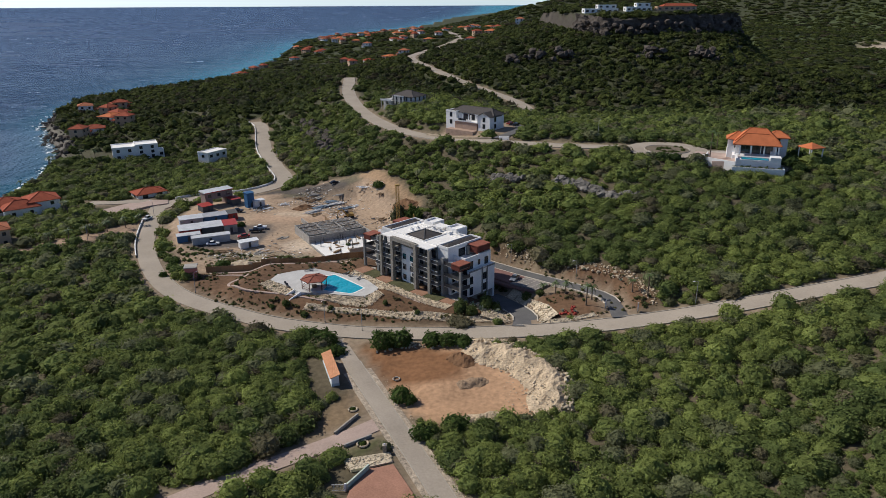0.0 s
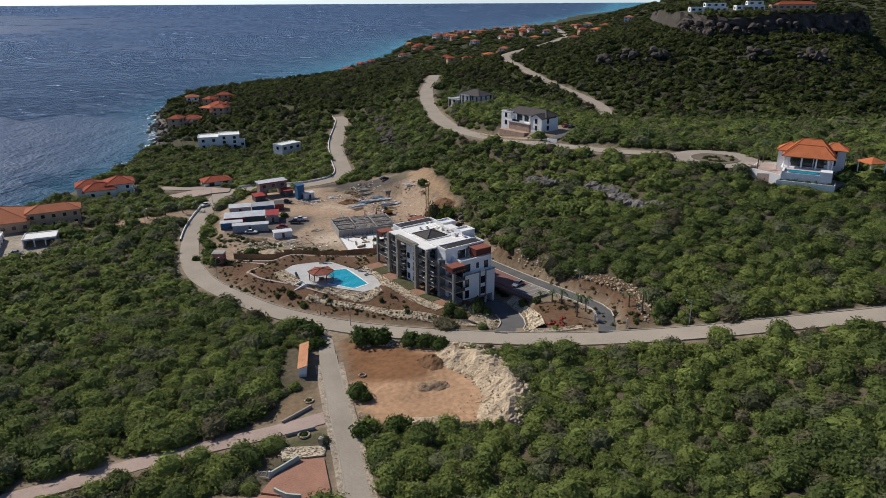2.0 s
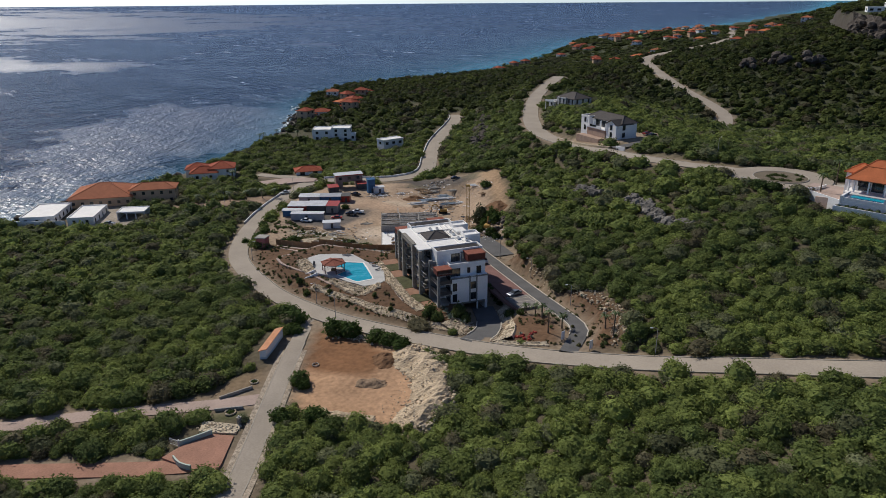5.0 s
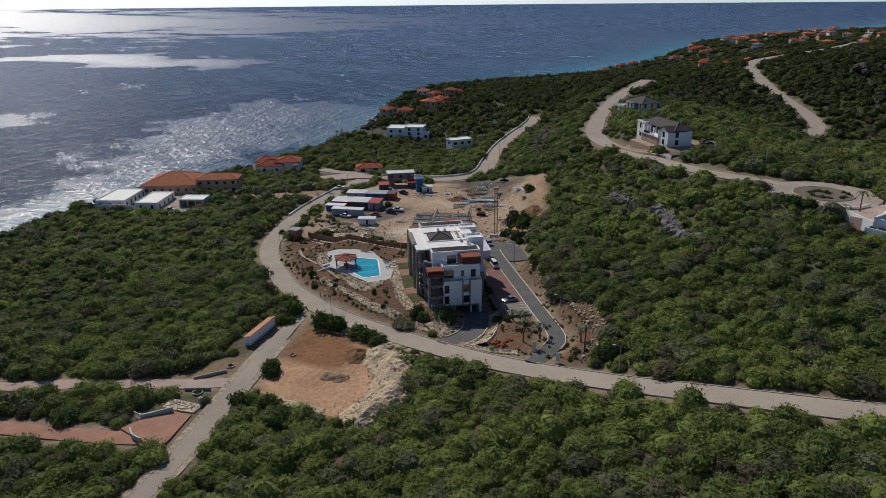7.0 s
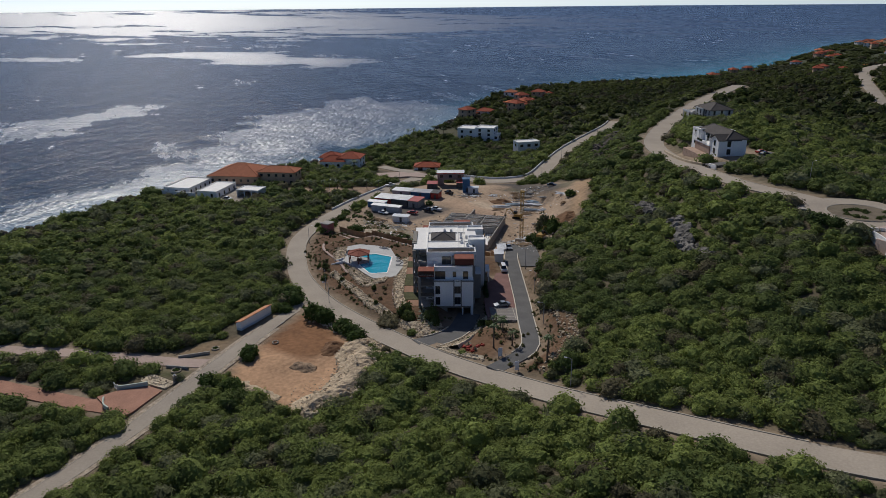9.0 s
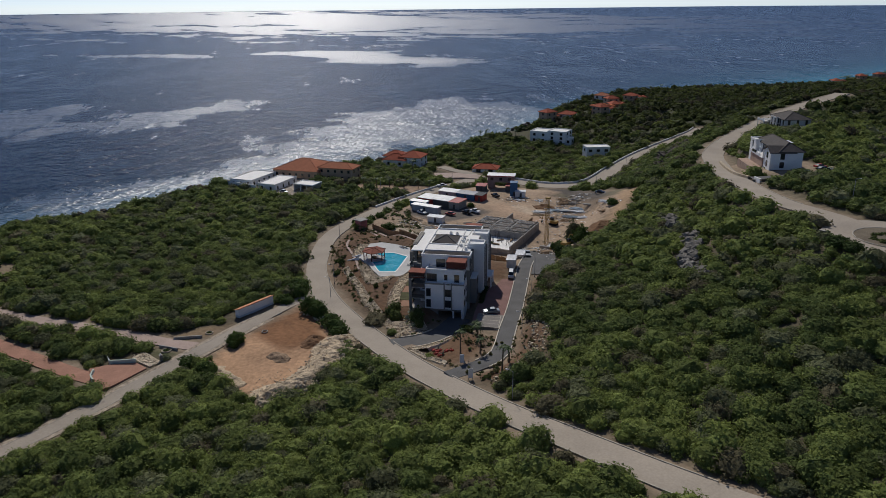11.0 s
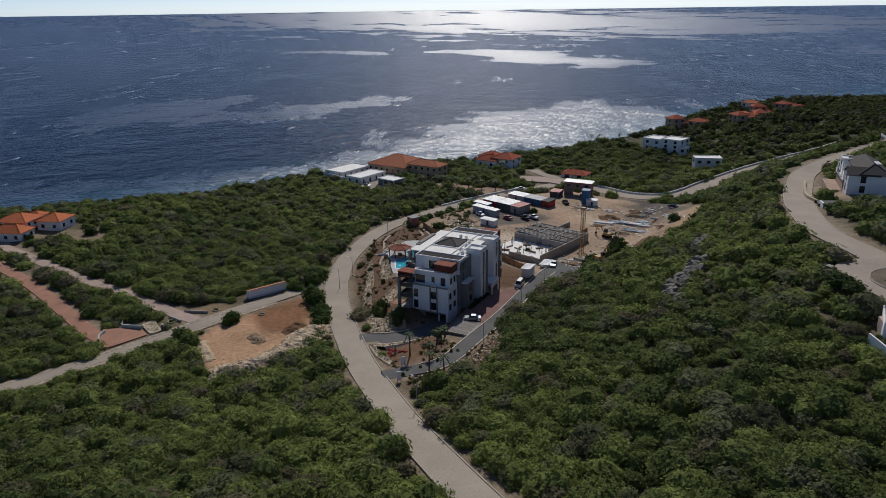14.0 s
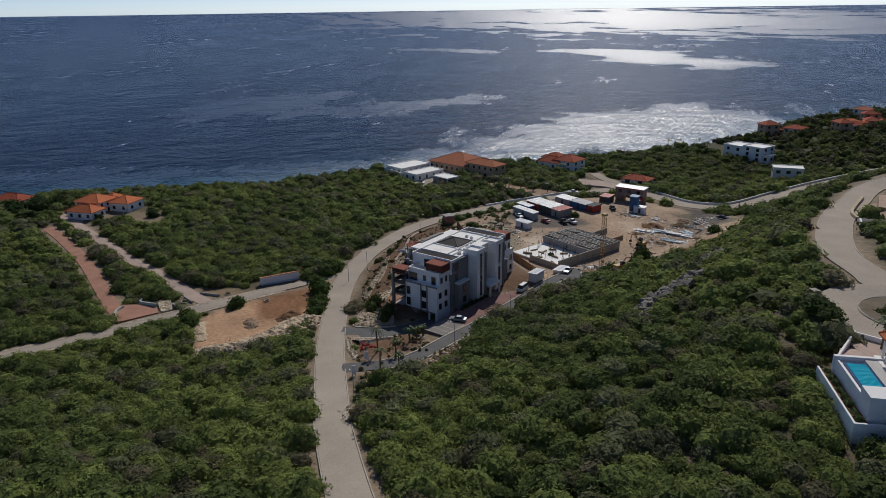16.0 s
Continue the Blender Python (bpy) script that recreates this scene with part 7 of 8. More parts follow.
# ---------------------------------------------------------------- cars
car("car", "silver hatchback parked on the paving", "silver", pose(26.4, 191.4, 11.84, 0, 0, 62 + 180))
car("van", "white van parked beside the driveway", "white_paint", pose(8.3, 214.6, 11.0, 0, 0, -44), "van")
for nm, lab, paint, x, y, rz, kind in (
        ("car", "white sedan parked by a container", "white_paint", -75.5, 239.5, 10, "sedan"), ("car", "red car parked by the site sheds", "red_paint", -66.5, 247.5, 200, "sedan"),
        ("pickup", "black pickup parked by the site sheds", "black_paint", -63.5, 254.0, 190, "pickup"), ("pickup", "white pickup parked by the site sheds", "white_paint", -62.5, 257.5, 190, "pickup"),
        ("pickup", "dark pickup on the building site", "black_paint", -77, 281, 170, "pickup"), ("car", "dark car at the edge of the site", "black_paint", -40, 309, 30, "sedan"),
        ("pickup", "white pickup parked at the roadside", "white_paint", -112.5, 277, 70, "pickup"), ("car", "grey car in the yard of the coast house", "silver", -151.5, 211.5, 20, "sedan"),
        ("car", "red car beside the villa", "red_paint", 41, 330, 60, "sedan"), ("car", "dark car beside the villa", "black_paint", 43.5, 327, 60, "sedan"),
        ("car", "grey car beside the site fence", "silver", -4.5, 233.5, -40, "sedan")):
    car(nm, lab, paint, pose(x, y, ground_z(x, y) + 0.12, 0, 0, rz), kind)



# ---------------------------------------------------------------- the building site
def unfinished_building():
    """Ground floor of the next block: walls, slab, beams and standing steel."""
    m = pose(-14.0, 234.0, 7.7, 0, 0, 118.0)
    th = thing("unfinished_building", "raw concrete ground floor of a building under construction", "building", m)
    L, D = 32.0, 22.0
    part("floor_slab", box(0, L, 0, D, -1.2, 0.35), "raw_concrete", th)
    for a in ((0, L, 0, 0.3), (16, L, D - 0.3, D), (L - 0.3, L, 0.3, D - 0.3), (16, 16.3, 0.3, D - 0.3), (0, 0.3, 0.3, D * 0.6)):
        part("wall", box(*a, 0.35, 2.9 if a[0] > 10 or a[3] < 1 else 1.6), "raw_concrete", th)
    for x in (21, 26):
        part("wall", box(x, x + 0.2, 0.3, D - 0.3, 0.35, 2.9), "raw_concrete", th)
    for y in (7.3, 14.6):
        part("beam", box(16.3, L - 0.3, y, y + 0.35, 2.65, 3.05), "raw_concrete", th)
    for x in (18.5, 23.5, 28.5):
        part("beam", box(x, x + 0.3, 0.3, D - 0.3, 2.9, 3.15), "raw_concrete", th)
    for i in range(15):
        x = 16.6 + i * 1.02
        for y0, y1 in ((0.4, 7.2), (7.7, 14.5), (15.0, 21.6)):
            if (i * 7 + int(y0)) % 5 != 0:
                part("joist", box(x, x + 0.2, y0 + (i % 3) * 0.5, y1, 2.92, 3.1), "deck", th)
                part("joist", box(x + 0.52, x + 0.64, y0 + (i % 4) * 0.4, y1 - (i % 3) * 0.9, 2.96, 3.06), "timber", th)
    r = random.Random(3)
    part("white_floor", box(0.4, 15.9, 0.4, D - 0.4, 0.354, 0.42), "white_roof", th, "pale floor of wet cement")
    for i in range(26):
        x, y = 1 + 14.5 * r.random(), 1 + 20 * r.random()
        bm = bmesh.new()
        for a in (-0.12, 0.12):
            for b in (-0.12, 0.12):
                tube([(x + a, y + b, 0.42), (x + a + 0.1 * r.random(), y + b, 1.6 + 1.4 * r.random())], 0.035, 4, bm)
        part("steel_starter", bm, "dark_steel", th)
    for i in range(14):
        x, y, a = 1 + 14 * r.random(), 1 + 19 * r.random(), r.random() * 180
        ob = part("formwork", box(-1.4, 1.4, -0.25, 0.25, 0, 0.15 + 0.5 * r.random()), "timber", th)
        ob.matrix_basis = pose(x, y, 0.43, 0, 0, a)
    for i in range(9):
        for j in range(6):
            x, y = 17.2 + i * 1.75, 1.2 + j * 3.9
            part("prop", tube([(x, y, 0.35), (x + 0.05, y, 3.05)], 0.05, 4), "dark_steel", th)
    for i in range(22):
        x, y = 16.8 + 14.5 * r.random(), 0.8 + 20 * r.random()
        bar = part("reinforcing_bar", box(-1.6 - r.random(), 1.6 + r.random(), -0.05, 0.05, 0, 0.07), "dark_steel", th)
        bar.matrix_basis = pose(x, y, 3.16, 0, 0, 90 * (i % 2) + 8 * r.random())
    for i in range(16):
        x = 16.3 + i
        part("steel_starter", tube([(x, 0.15, 2.9), (x + 0.05, 0.15, 3.7 + 0.5 * r.random())], 0.03, 4, tube([(x, 21.85, 2.9), (x, 21.85, 3.6 + 0.5 * r.random())], 0.03, 4)), "dark_steel", th)
    part("retaining_wall", box(L, L + 12, 15, 15.4, -1.0, 1.6), "raw_concrete", th)
    part("retaining_wall", box(L, L + 10, 6, 6.4, -1.0, 1.4), "timber", th)


unfinished_building()


def hoarding(pts, tall):
    """Plywood site fence: panel by panel between posts."""
    th = thing("site_fence", "brown plywood hoarding round the building site", "fence")
    for a, b in zip(pts, pts[1:]):
        a, b = Vector(a), Vector(b)
        n = max(1, int((b - a).length / 2.4))
        for i in range(n):
            p, q = a + (b - a) * i / n, a + (b - a) * (i + 0.97) / n
            yaw = math.degrees(math.atan2(q.y - p.y, q.x - p.x))
            z = ground_z((p.x + q.x) / 2, (p.y + q.y) / 2)
            ob = part("panel", box(0, (q - p).length, -0.02, 0.02, -0.3, tall), "plywood", th)
            ob.matrix_basis = pose(p.x, p.y, z, 0, 0, yaw)
            po = part("post", box(-0.06, 0.06, 0.03, 0.13, -0.3, tall + 0.15), "timber", th)
            po.matrix_basis = pose(p.x, p.y, z, 0, 0, yaw)


hoarding([(-70, 212.0), (-58, 212.0), (-47, 214.5), (-38, 217.5), (-28, 223.0), (-14, 225.0), (-6, 225.5), (2, 221)], 2.1)


def container(name, label, x, y, rz, L, W, H, mat, roof_mat, z=None, ribs=True, cat="container"):
    th = thing(name, label, cat, pose(x, y, (ground_z(x, y) if z is None else z), 0, 0, rz))
    body = part("body", box(0, L, 0, W, -0.1, H), mat, th)
    if ribs:
        bm = bmesh.new()
        n = int(L / 0.6)
        for i in range(n):
            xx = L * (i + 0.5) / n
            box(xx - 0.12, xx + 0.12, -0.05, 0.0, 0.15, H - 0.15, bm)
            box(xx - 0.12, xx + 0.12, W, W + 0.05, 0.15, H - 0.15, bm)
        tagged(part("ribs", bm, mat, body), kind="stuff")
    roof = bmesh.new()
    prism([(-0.25, -0.3), (L + 0.25, -0.3), (L + 0.25, W + 0.3), (-0.25, W + 0.3)], H + 0.02, [H + 0.1, H + 0.1, H + 0.32, H + 0.32], roof)
    rf = part("roof", roof, roof_mat, th)
    bars = bmesh.new()
    k = max(2, int(L / 0.9))
    for i in range(k + 1):
        xx = -0.2 + (L + 0.4) * i / k
        prism([(xx - 0.04, -0.3), (xx + 0.04, -0.3), (xx + 0.04, W + 0.3), (xx - 0.04, W + 0.3)], H + 0.1, [H + 0.15, H + 0.15, H + 0.37, H + 0.37], bars)
    tagged(part("roof_ribs", bars, roof_mat, rf), kind="stuff")
    part("door", box(L * 0.45, L * 0.45 + 0.9, -0.06, -0.01, 0.05, 2.0), "dark_steel", th)
    return th


G = "site sheds"
for a in (("site_shed", "long grey container standing on the site", -82.5, 239.0, 22, 13.0, 2.5, 2.7, "metal_grey", "metal_sheet"),
          ("site_shed", "blue container with a pale sheet roof", -89, 242.5, 22, 8.0, 2.6, 2.5, "blue_metal", "metal_sheet"),
          ("site_shed", "open shed with a red and silver sheet roof", -89.5, 247, 22, 7.5, 7.0, 3.0, "red_paint", "metal_sheet"),
          ("site_shed", "open shed with a silver sheet roof", -82.2, 250, 22, 7.5, 7.0, 3.1, "dark_grey", "metal_sheet"),
          ("site_shed", "shed with a red edge to its silver roof", -74.9, 253, 22, 4.8, 7.0, 3.0, "raw_concrete", "red_paint"),
          ("site_shed", "grey shed with a flat sheet roof", -94, 261.5, 25, 8.5, 5.0, 2.7, "metal_grey", "metal_sheet"),
          ("site_shed", "row of blue and red containers", -86, 265.5, 25, 9.0, 5.0, 2.6, "blue_metal", "metal_grey"),
          ("site_shed", "small red container beside blue ones", -77.5, 269.5, 25, 3.5, 5.0, 2.7, "red_paint", "dark_grey"),
          ("site_shed", "red shed below the site office", -91, 281, 40, 4.5, 5.0, 2.4, "dark_grey", "red_paint"),
          ("site_shed", "small shed with a red roof", -81.5, 291.0, 40, 4.0, 5.0, 2.6, "dark_grey", "red_paint"),
          ("site_shed", "tall blue tank housing beside the site office", -74.0, 287.2, 45, 3.2, 2.6, 6.2, "blue_metal", "blue_metal"),
          ("site_shed", "white cabin beside a blue container", -71.0, 287.6, 45, 4.6, 2.4, 2.6, "white_paint", "white_paint"),
          ("site_trailer", "white flat-roofed trailer on the site", -64.5, 234.5, 30, 6.5, 2.6, 2.3, "white_paint", "white_paint"),
          ("site_cabin", "white cabin with an open dark front", -1.6, 222.2, -48, 4.8, 2.6, 2.6, "white_paint", "white_paint"),
          ("site_cabin", "white cabin at the end of the driveway", -9.2, 233.0, -48, 5.2, 2.6, 2.5, "white_paint", "white_paint"),
          ("site_cabin", "small white cabin among building material", -12.0, 262.0, 10, 4.2, 2.4, 2.4, "white_paint", "white_paint")):
    ob = container(*a)
    ob["group"] = G
office = thing("site_office", "two-storey grey site office with a red roof edge", "site office", pose(-92, 289.0, 7.2, 0, 0, 42))
part("upper_storey", box(0, 12.5, 0, 4.5, 3.2, 6.2), "office_wall", office)
roof_sheet = part("roof", prism([(-0.4, -0.5), (12.9, -0.5), (12.9, 5.0), (-0.4, 5.0)], 6.2, [6.45, 6.45, 6.75, 6.75]), "metal_sheet", office)
part("fascia", box(-0.42, 12.92, -0.56, -0.5, 6.15, 6.5), "red_paint", roof_sheet, "red painted fascia board")
part("lower_storey", box(0, 3.0, 0, 4.5, -0.2, 3.2), "office_wall", office)
part("lower_storey", box(9.5, 12.5, 0, 4.5, -0.2, 3.2), "office_wall", office)
for x in (2, 6.2, 10.4):
    window(office, x, -0.03, 4.8, 0, 1.3, 1.2)
stairs = bmesh.new()
for i in range(10):
    box(11.2 + i * 0.0, 12.3, -0.5 - i * 0.3, -0.2 - i * 0.3, 3.0 - i * 0.3, 3.1 - i * 0.3, stairs)
part("stairs", stairs, "timber", office)
# roadside hut
hut = thing("hut", "small pink hut with a grey roof beside the road", "hut", pose(-75.2, 207.3, 6.6, 0, 0, 10))
part("wall", box(0, 3.4, 0, 3.4, -0.8, 4.2), "pink_wall", hut)
part("roof", box(-0.3, 3.7, -0.3, 3.7, 4.2, 4.5), "raw_concrete", hut)
window(hut, 1.7, -0.03, 1.6, 0, 1.0, 0.9)
part("door", box(3.38, 3.46, 1.0, 1.9, 0, 2.0), "timber", hut)


def plank_stack(name, label, x, y, rz, n, L, mat, seed, spread=1.4):
    """A loose pile: each plank, bar or pipe a piece of its own."""
    r = random.Random(seed)
    th = thing(name, label, "building material", pose(x, y, ground_z(x, y), 0, 0, rz), "building material on the site")
    for i in range(n):
        ln = L * (0.6 + 0.5 * r.random())
        ob = part("plank", box(-ln / 2, ln / 2, -0.14, 0.14, 0, 0.12), mat, th)
        ob.matrix_basis = pose((r.random() - 0.5) * 1.6, (r.random() - 0.5) * 2 * spread, 0.05 + 0.12 * (i // 4), 0, 3 * (r.random() - 0.5), (50 if i % 7 == 0 else 12) * (r.random() - 0.5))
    return th


PILES = [(-40, 289, 38, 26, 7.0, "metal_sheet"), (-43, 286, 35, 22, 7.5, "steel_blue"), (-36, 292, 42, 20, 6.0, "white_paint"), (-49, 296, 70, 22, 5.0, "timber"), (-46, 300, 60, 20, 5.5, "raw_concrete"),
         (-52, 300, 65, 16, 4.5, "timber"), (-33, 284, 40, 18, 6.5, "steel_blue"), (-28, 287, 50, 14, 5.0, "white_paint"), (-36, 298, 50, 14, 5.0, "raw_concrete"), (-60, 292, 20, 10, 3.5, "white_paint"),
         (-64, 224, 20, 12, 4.0, "timber"), (-57, 230, 60, 12, 4.0, "raw_concrete"), (-52, 226, 35, 12, 4.5, "timber"), (-70, 232, 10, 14, 6.0, "timber"), (-16, 268, 45, 12, 5.0, "timber"),
         (-12, 252, 60, 12, 4.5, "white_paint"), (-8, 246, 30, 12, 4.0, "metal_sheet"), (-3, 240, 50, 12, 4.0, "timber"), (-14, 243, 20, 12, 4.5, "raw_concrete"), (-44, 276, 55, 8, 5.0, "timber"),
         (-18, 286, 75, 10, 4.5, "timber"), (-26, 296, 25, 12, 5.0, "white_paint"), (-10, 258, 15, 10, 5.0, "timber"), (-47, 262, 100, 10, 4.0, "timber"), (-52, 246, 60, 9, 3.5, "raw_concrete"), (-54, 301, 15, 18, 5.0, "timber"), (-48, 304, 10, 18, 5.5, "raw_concrete"), (-45, 280, 48, 18, 8.0, "metal_sheet"), (-39, 295, 20, 16, 7.0, "steel_blue"),
         (-31, 279, 40, 12, 4.0, "timber"), (-7, 251, 70, 14, 5.0, "timber"), (-12, 246, 80, 14, 5.0, "metal_sheet"), (-66, 286, 30, 10, 3.5, "white_paint"), (-69, 283, 80, 8, 3.5, "raw_concrete")]
for i, (x, y, rz, n, L, mat) in enumerate(PILES):
    words = {"white_paint": "loose pile of pale boards on the site", "metal_sheet": "pile of grey steel sheets and bars", "steel_blue": "bundle of long blue-grey steel beams", "timber": "loose pile of brown timber on the site", "raw_concrete": "pile of grey concrete pieces"}
    plank_stack("material_pile", words[mat], x, y, rz, n, L, mat, i)
mound("sand_heap", "heap of reddish sand on the site", [(-52, 285, 1.0), (-49, 287, 0.8)], 3.5, 1.3, "brown_soil", 8, 0.6)
mound("sand_heap", "heap of orange sand by the slope", [(-6, 270, 1.0), (-9, 273, 0.8)], 4.5, 1.8, "brown_soil", 9, 0.6)
mound("rubble_heap", "heap of grey rubble at the site edge", [(-50, 219, 0.7), (-60, 220, 0.9), (-66, 222, 0.6)], 3.5, 0.9, "limestone", 10, 0.6)
stone_band("site_rubble", "broken concrete and stones strewn over the site", [(-75, 225), (-58, 228), (-50, 240), (-45, 262), (-40, 285), (-25, 295)], 20, 0.09, (0.08, 0.3), "limestone", 31)
stone_band("site_rubble", "broken stones beside the crane", [(-2, 238), (-10, 250), (-14, 264)], 12, 0.35, (0.12, 0.55), "limestone", 32)
stone_band("site_rubble", "dark boulders at the foot of the slope", [(4, 246), (0, 256), (-4, 262)], 5, 0.5, (0.5, 1.6), "cliff", 33)


def tower_crane(x, y):
    """A slim yellow lattice mast on a wheeled base, with its folded jib."""
    th = thing("crane", "slim yellow lattice crane mast on a base", "crane", pose(x, y, ground_z(x, y), 0, 0, 20))
    H, s = 19.0, 0.5
    for a in (-s, s):
        for b in (-s, s):
            part("mast_leg", tube([(a, b, 0.8), (a, b, H)], 0.07, 5), "yellow_steel", th)
    lace = bmesh.new()
    n = 18
    for i in range(n):
        z0, z1 = 0.8 + (H - 0.8) * i / n, 0.8 + (H - 0.8) * (i + 1) / n
        for p, q in (((-s, -s), (s, -s)), ((s, -s), (s, s)), ((s, s), (-s, s)), ((-s, s), (-s, -s))):
            if i % 2:
                p, q = q, p
            tube([(*p, z0), (*q, z1)], 0.04, 4, lace)
            tube([(*p, z1), (*q, z1)], 0.035, 4, lace)
    part("lacing", lace, "yellow_steel", th)
    part("base", box(-2.2, 2.2, -2.2, 2.2, 0.2, 0.8, bevel=0.08), "yellow_steel", th)
    part("ballast", box(-1.8, 1.8, -1.8, -0.9, 0.8, 2.2, bevel=0.06), "raw_concrete", th)
    part("jib", box(0.7, 9.0, -0.35, 0.35, 0.9, 1.6), "yellow_steel", th)
    part("head", box(-0.7, 0.7, -0.7, 0.7, H, H + 0.6, bevel=0.05), "yellow_steel", th)


tower_crane(-9.5, 247.0)


def excavator(x, y, rz, paint):
    th = thing("excavator", "yellow tracked excavator at rest on the site", "excavator", pose(x, y, ground_z(x, y), 0, 0, rz))
    for b in (-1.0, 0.6):
        part("track", box(-1.8, 1.8, b, b + 0.45, 0, 0.85, bevel=0.2), "black_rubber", th)
    part("body", box(-1.7, 1.2, -1.1, 1.1, 0.9, 1.9, bevel=0.1), paint, th)
    part("cab", box(0.2, 1.5, -1.0, 0.0, 1.5, 2.9, bevel=0.08), "glass", th)
    part("boom", tube([(1.0, 0.3, 1.6), (2.8, 0.3, 3.9), (4.4, 0.3, 3.4)], 0.2, 6), paint, th)
    part("stick", tube([(4.4, 0.3, 3.4), (4.9, 0.3, 1.2)], 0.15, 6), paint, th)
    part("bucket", box(4.5, 5.2, -0.2, 0.8, 0.4, 1.2, bevel=0.1), "dark_steel", th)


excavator(-30, 271, 200, "yellow_steel")
excavator(-3, 250, 100, "yellow_steel")


def debris(name, label, spots, mat, seed):
    """Small broken boards and blocks strewn round the piles."""
    r = np.random.RandomState(seed)
    unit = np.array([(x, y, z) for z in (0, 1) for x, y in ((-1, -1), (1, -1), (1, 1), (-1, 1))], float) * 0.5
    quads_ = np.array([(3, 2, 1, 0), (4, 5, 6, 7), (0, 1, 5, 4), (1, 2, 6, 5), (2, 3, 7, 6), (3, 0, 4, 7)])
    V, Fc = [], []
    P = np.vstack([np.c_[cx + r.randn(n) * spread, cy + r.randn(n) * spread] for cx, cy, spread, n in spots])
    for (x, y), z in zip(P, height(P[:, 0], P[:, 1])):
        size = np.array((0.3 + 1.7 * r.rand() ** 2, 0.12 + 0.5 * r.rand() ** 2, 0.06 + 0.3 * r.rand() ** 2))
        q = np.array(Euler((0.15 * r.randn(), 0.15 * r.randn(), 6.28 * r.rand())).to_matrix())
        V.append((unit * size) @ q.T + np.array((x, y, z + 0.5 * size[2])))
        Fc.append(quads_ + 8 * len(Fc))
    tagged(raw_mesh(name, np.vstack(V), np.vstack(Fc), mat), label, "debris", kind="stuff")


SPOTS_A = [(-40, 289, 4, 50), (-31, 285, 3.5, 40), (-48, 297, 4, 40), (-10, 250, 4, 40), (-16, 266, 4, 25), (-58, 228, 5, 40), (-66, 229, 4, 30), (-24, 294, 3, 20), (-2, 241, 3, 30), (-60, 292, 3, 15), (-45, 226, 5, 25), (-67, 285, 3.5, 40), (-50, 303, 4, 60), (-34, 276, 3, 40), (-8, 249, 3, 50)]
debris("building_debris", "pale offcuts and bags strewn over the site", SPOTS_A, "white_roof", 41)
debris("building_debris", "brown timber offcuts strewn over the site", SPOTS_A, "timber", 42)
debris("building_debris", "grey concrete and steel scrap strewn over the site", SPOTS_A, "raw_concrete", 43)
debris("building_debris", "dark scrap metal strewn over the site", SPOTS_A[::2], "dark_steel", 44)

# ---------------------------------------------------------------- scrub
def plant(name, shapes, xy, radius, tall, tint, label):
    """Set one of the shapes at every place, turned and sized, in one mesh."""
    r = np.random.RandomState(len(xy))
    z = height(xy[:, 0], xy[:, 1])
    turn = r.rand(len(xy)) * 2 * np.pi
    which = r.randint(0, len(shapes), len(xy))
    V, Fc, C, base = [], [], [], 0
    for s, (v, f) in enumerate(shapes):
        pick = np.where(which == s)[0]
        if not len(pick):
            continue
        c, n = np.cos(turn[pick])[:, None], np.sin(turn[pick])[:, None]
        X = (v[None, :, 0] * c - v[None, :, 1] * n) * radius[pick, None] + xy[pick, 0, None]
        Y = (v[None, :, 0] * n + v[None, :, 1] * c) * radius[pick, None] + xy[pick, 1, None]
        Z = v[None, :, 2] * tall[pick, None] + z[pick, None] + 0.15 * tall[pick, None]
        V.append(np.stack([X, Y, Z], -1).reshape(-1, 3))
        Fc.append((f[None] + (base + np.arange(len(pick)) * len(v))[:, None, None]).reshape(-1, f.shape[1]))
        C.append(np.repeat(tint[pick], len(v), 0))
        base += len(pick) * len(v)
    ob = raw_mesh(name, np.vstack(V), np.vstack(Fc), "leaf", False, np.vstack(C))
    return tagged(ob, label, "scrub", kind="stuff")


def open_ground(x, y, margin=0.8):
    """Where scrub grows: on land, off the roads and the plots."""
    ok = edge_distance(x, y, COAST) > 8
    for name, line in LINES.items():
        near = (x > line[:, 0].min() - 12) & (x < line[:, 0].max() + 12) & (y > line[:, 1].min() - 12) & (y < line[:, 1].max() + 12) & ok
        if near.any():
            dist, _ = line_distance(x[near], y[near], line)
            ok[near] &= dist > ROADS[name][0] / 2 + (2.4 if name == "upper_road" else 1.3) + margin
    for poly, _ in [v for k, v in PLOTS.items() if k != "valley_meadow"]:
        ok &= edge_distance(x, y, poly) < -margin
    d = edge_distance(x, y, MESA)
    ok &= (d < -5) | (d > 3)
    for poly in CLEARINGS:
        ok &= edge_distance(x, y, poly) < -margin
    return ok


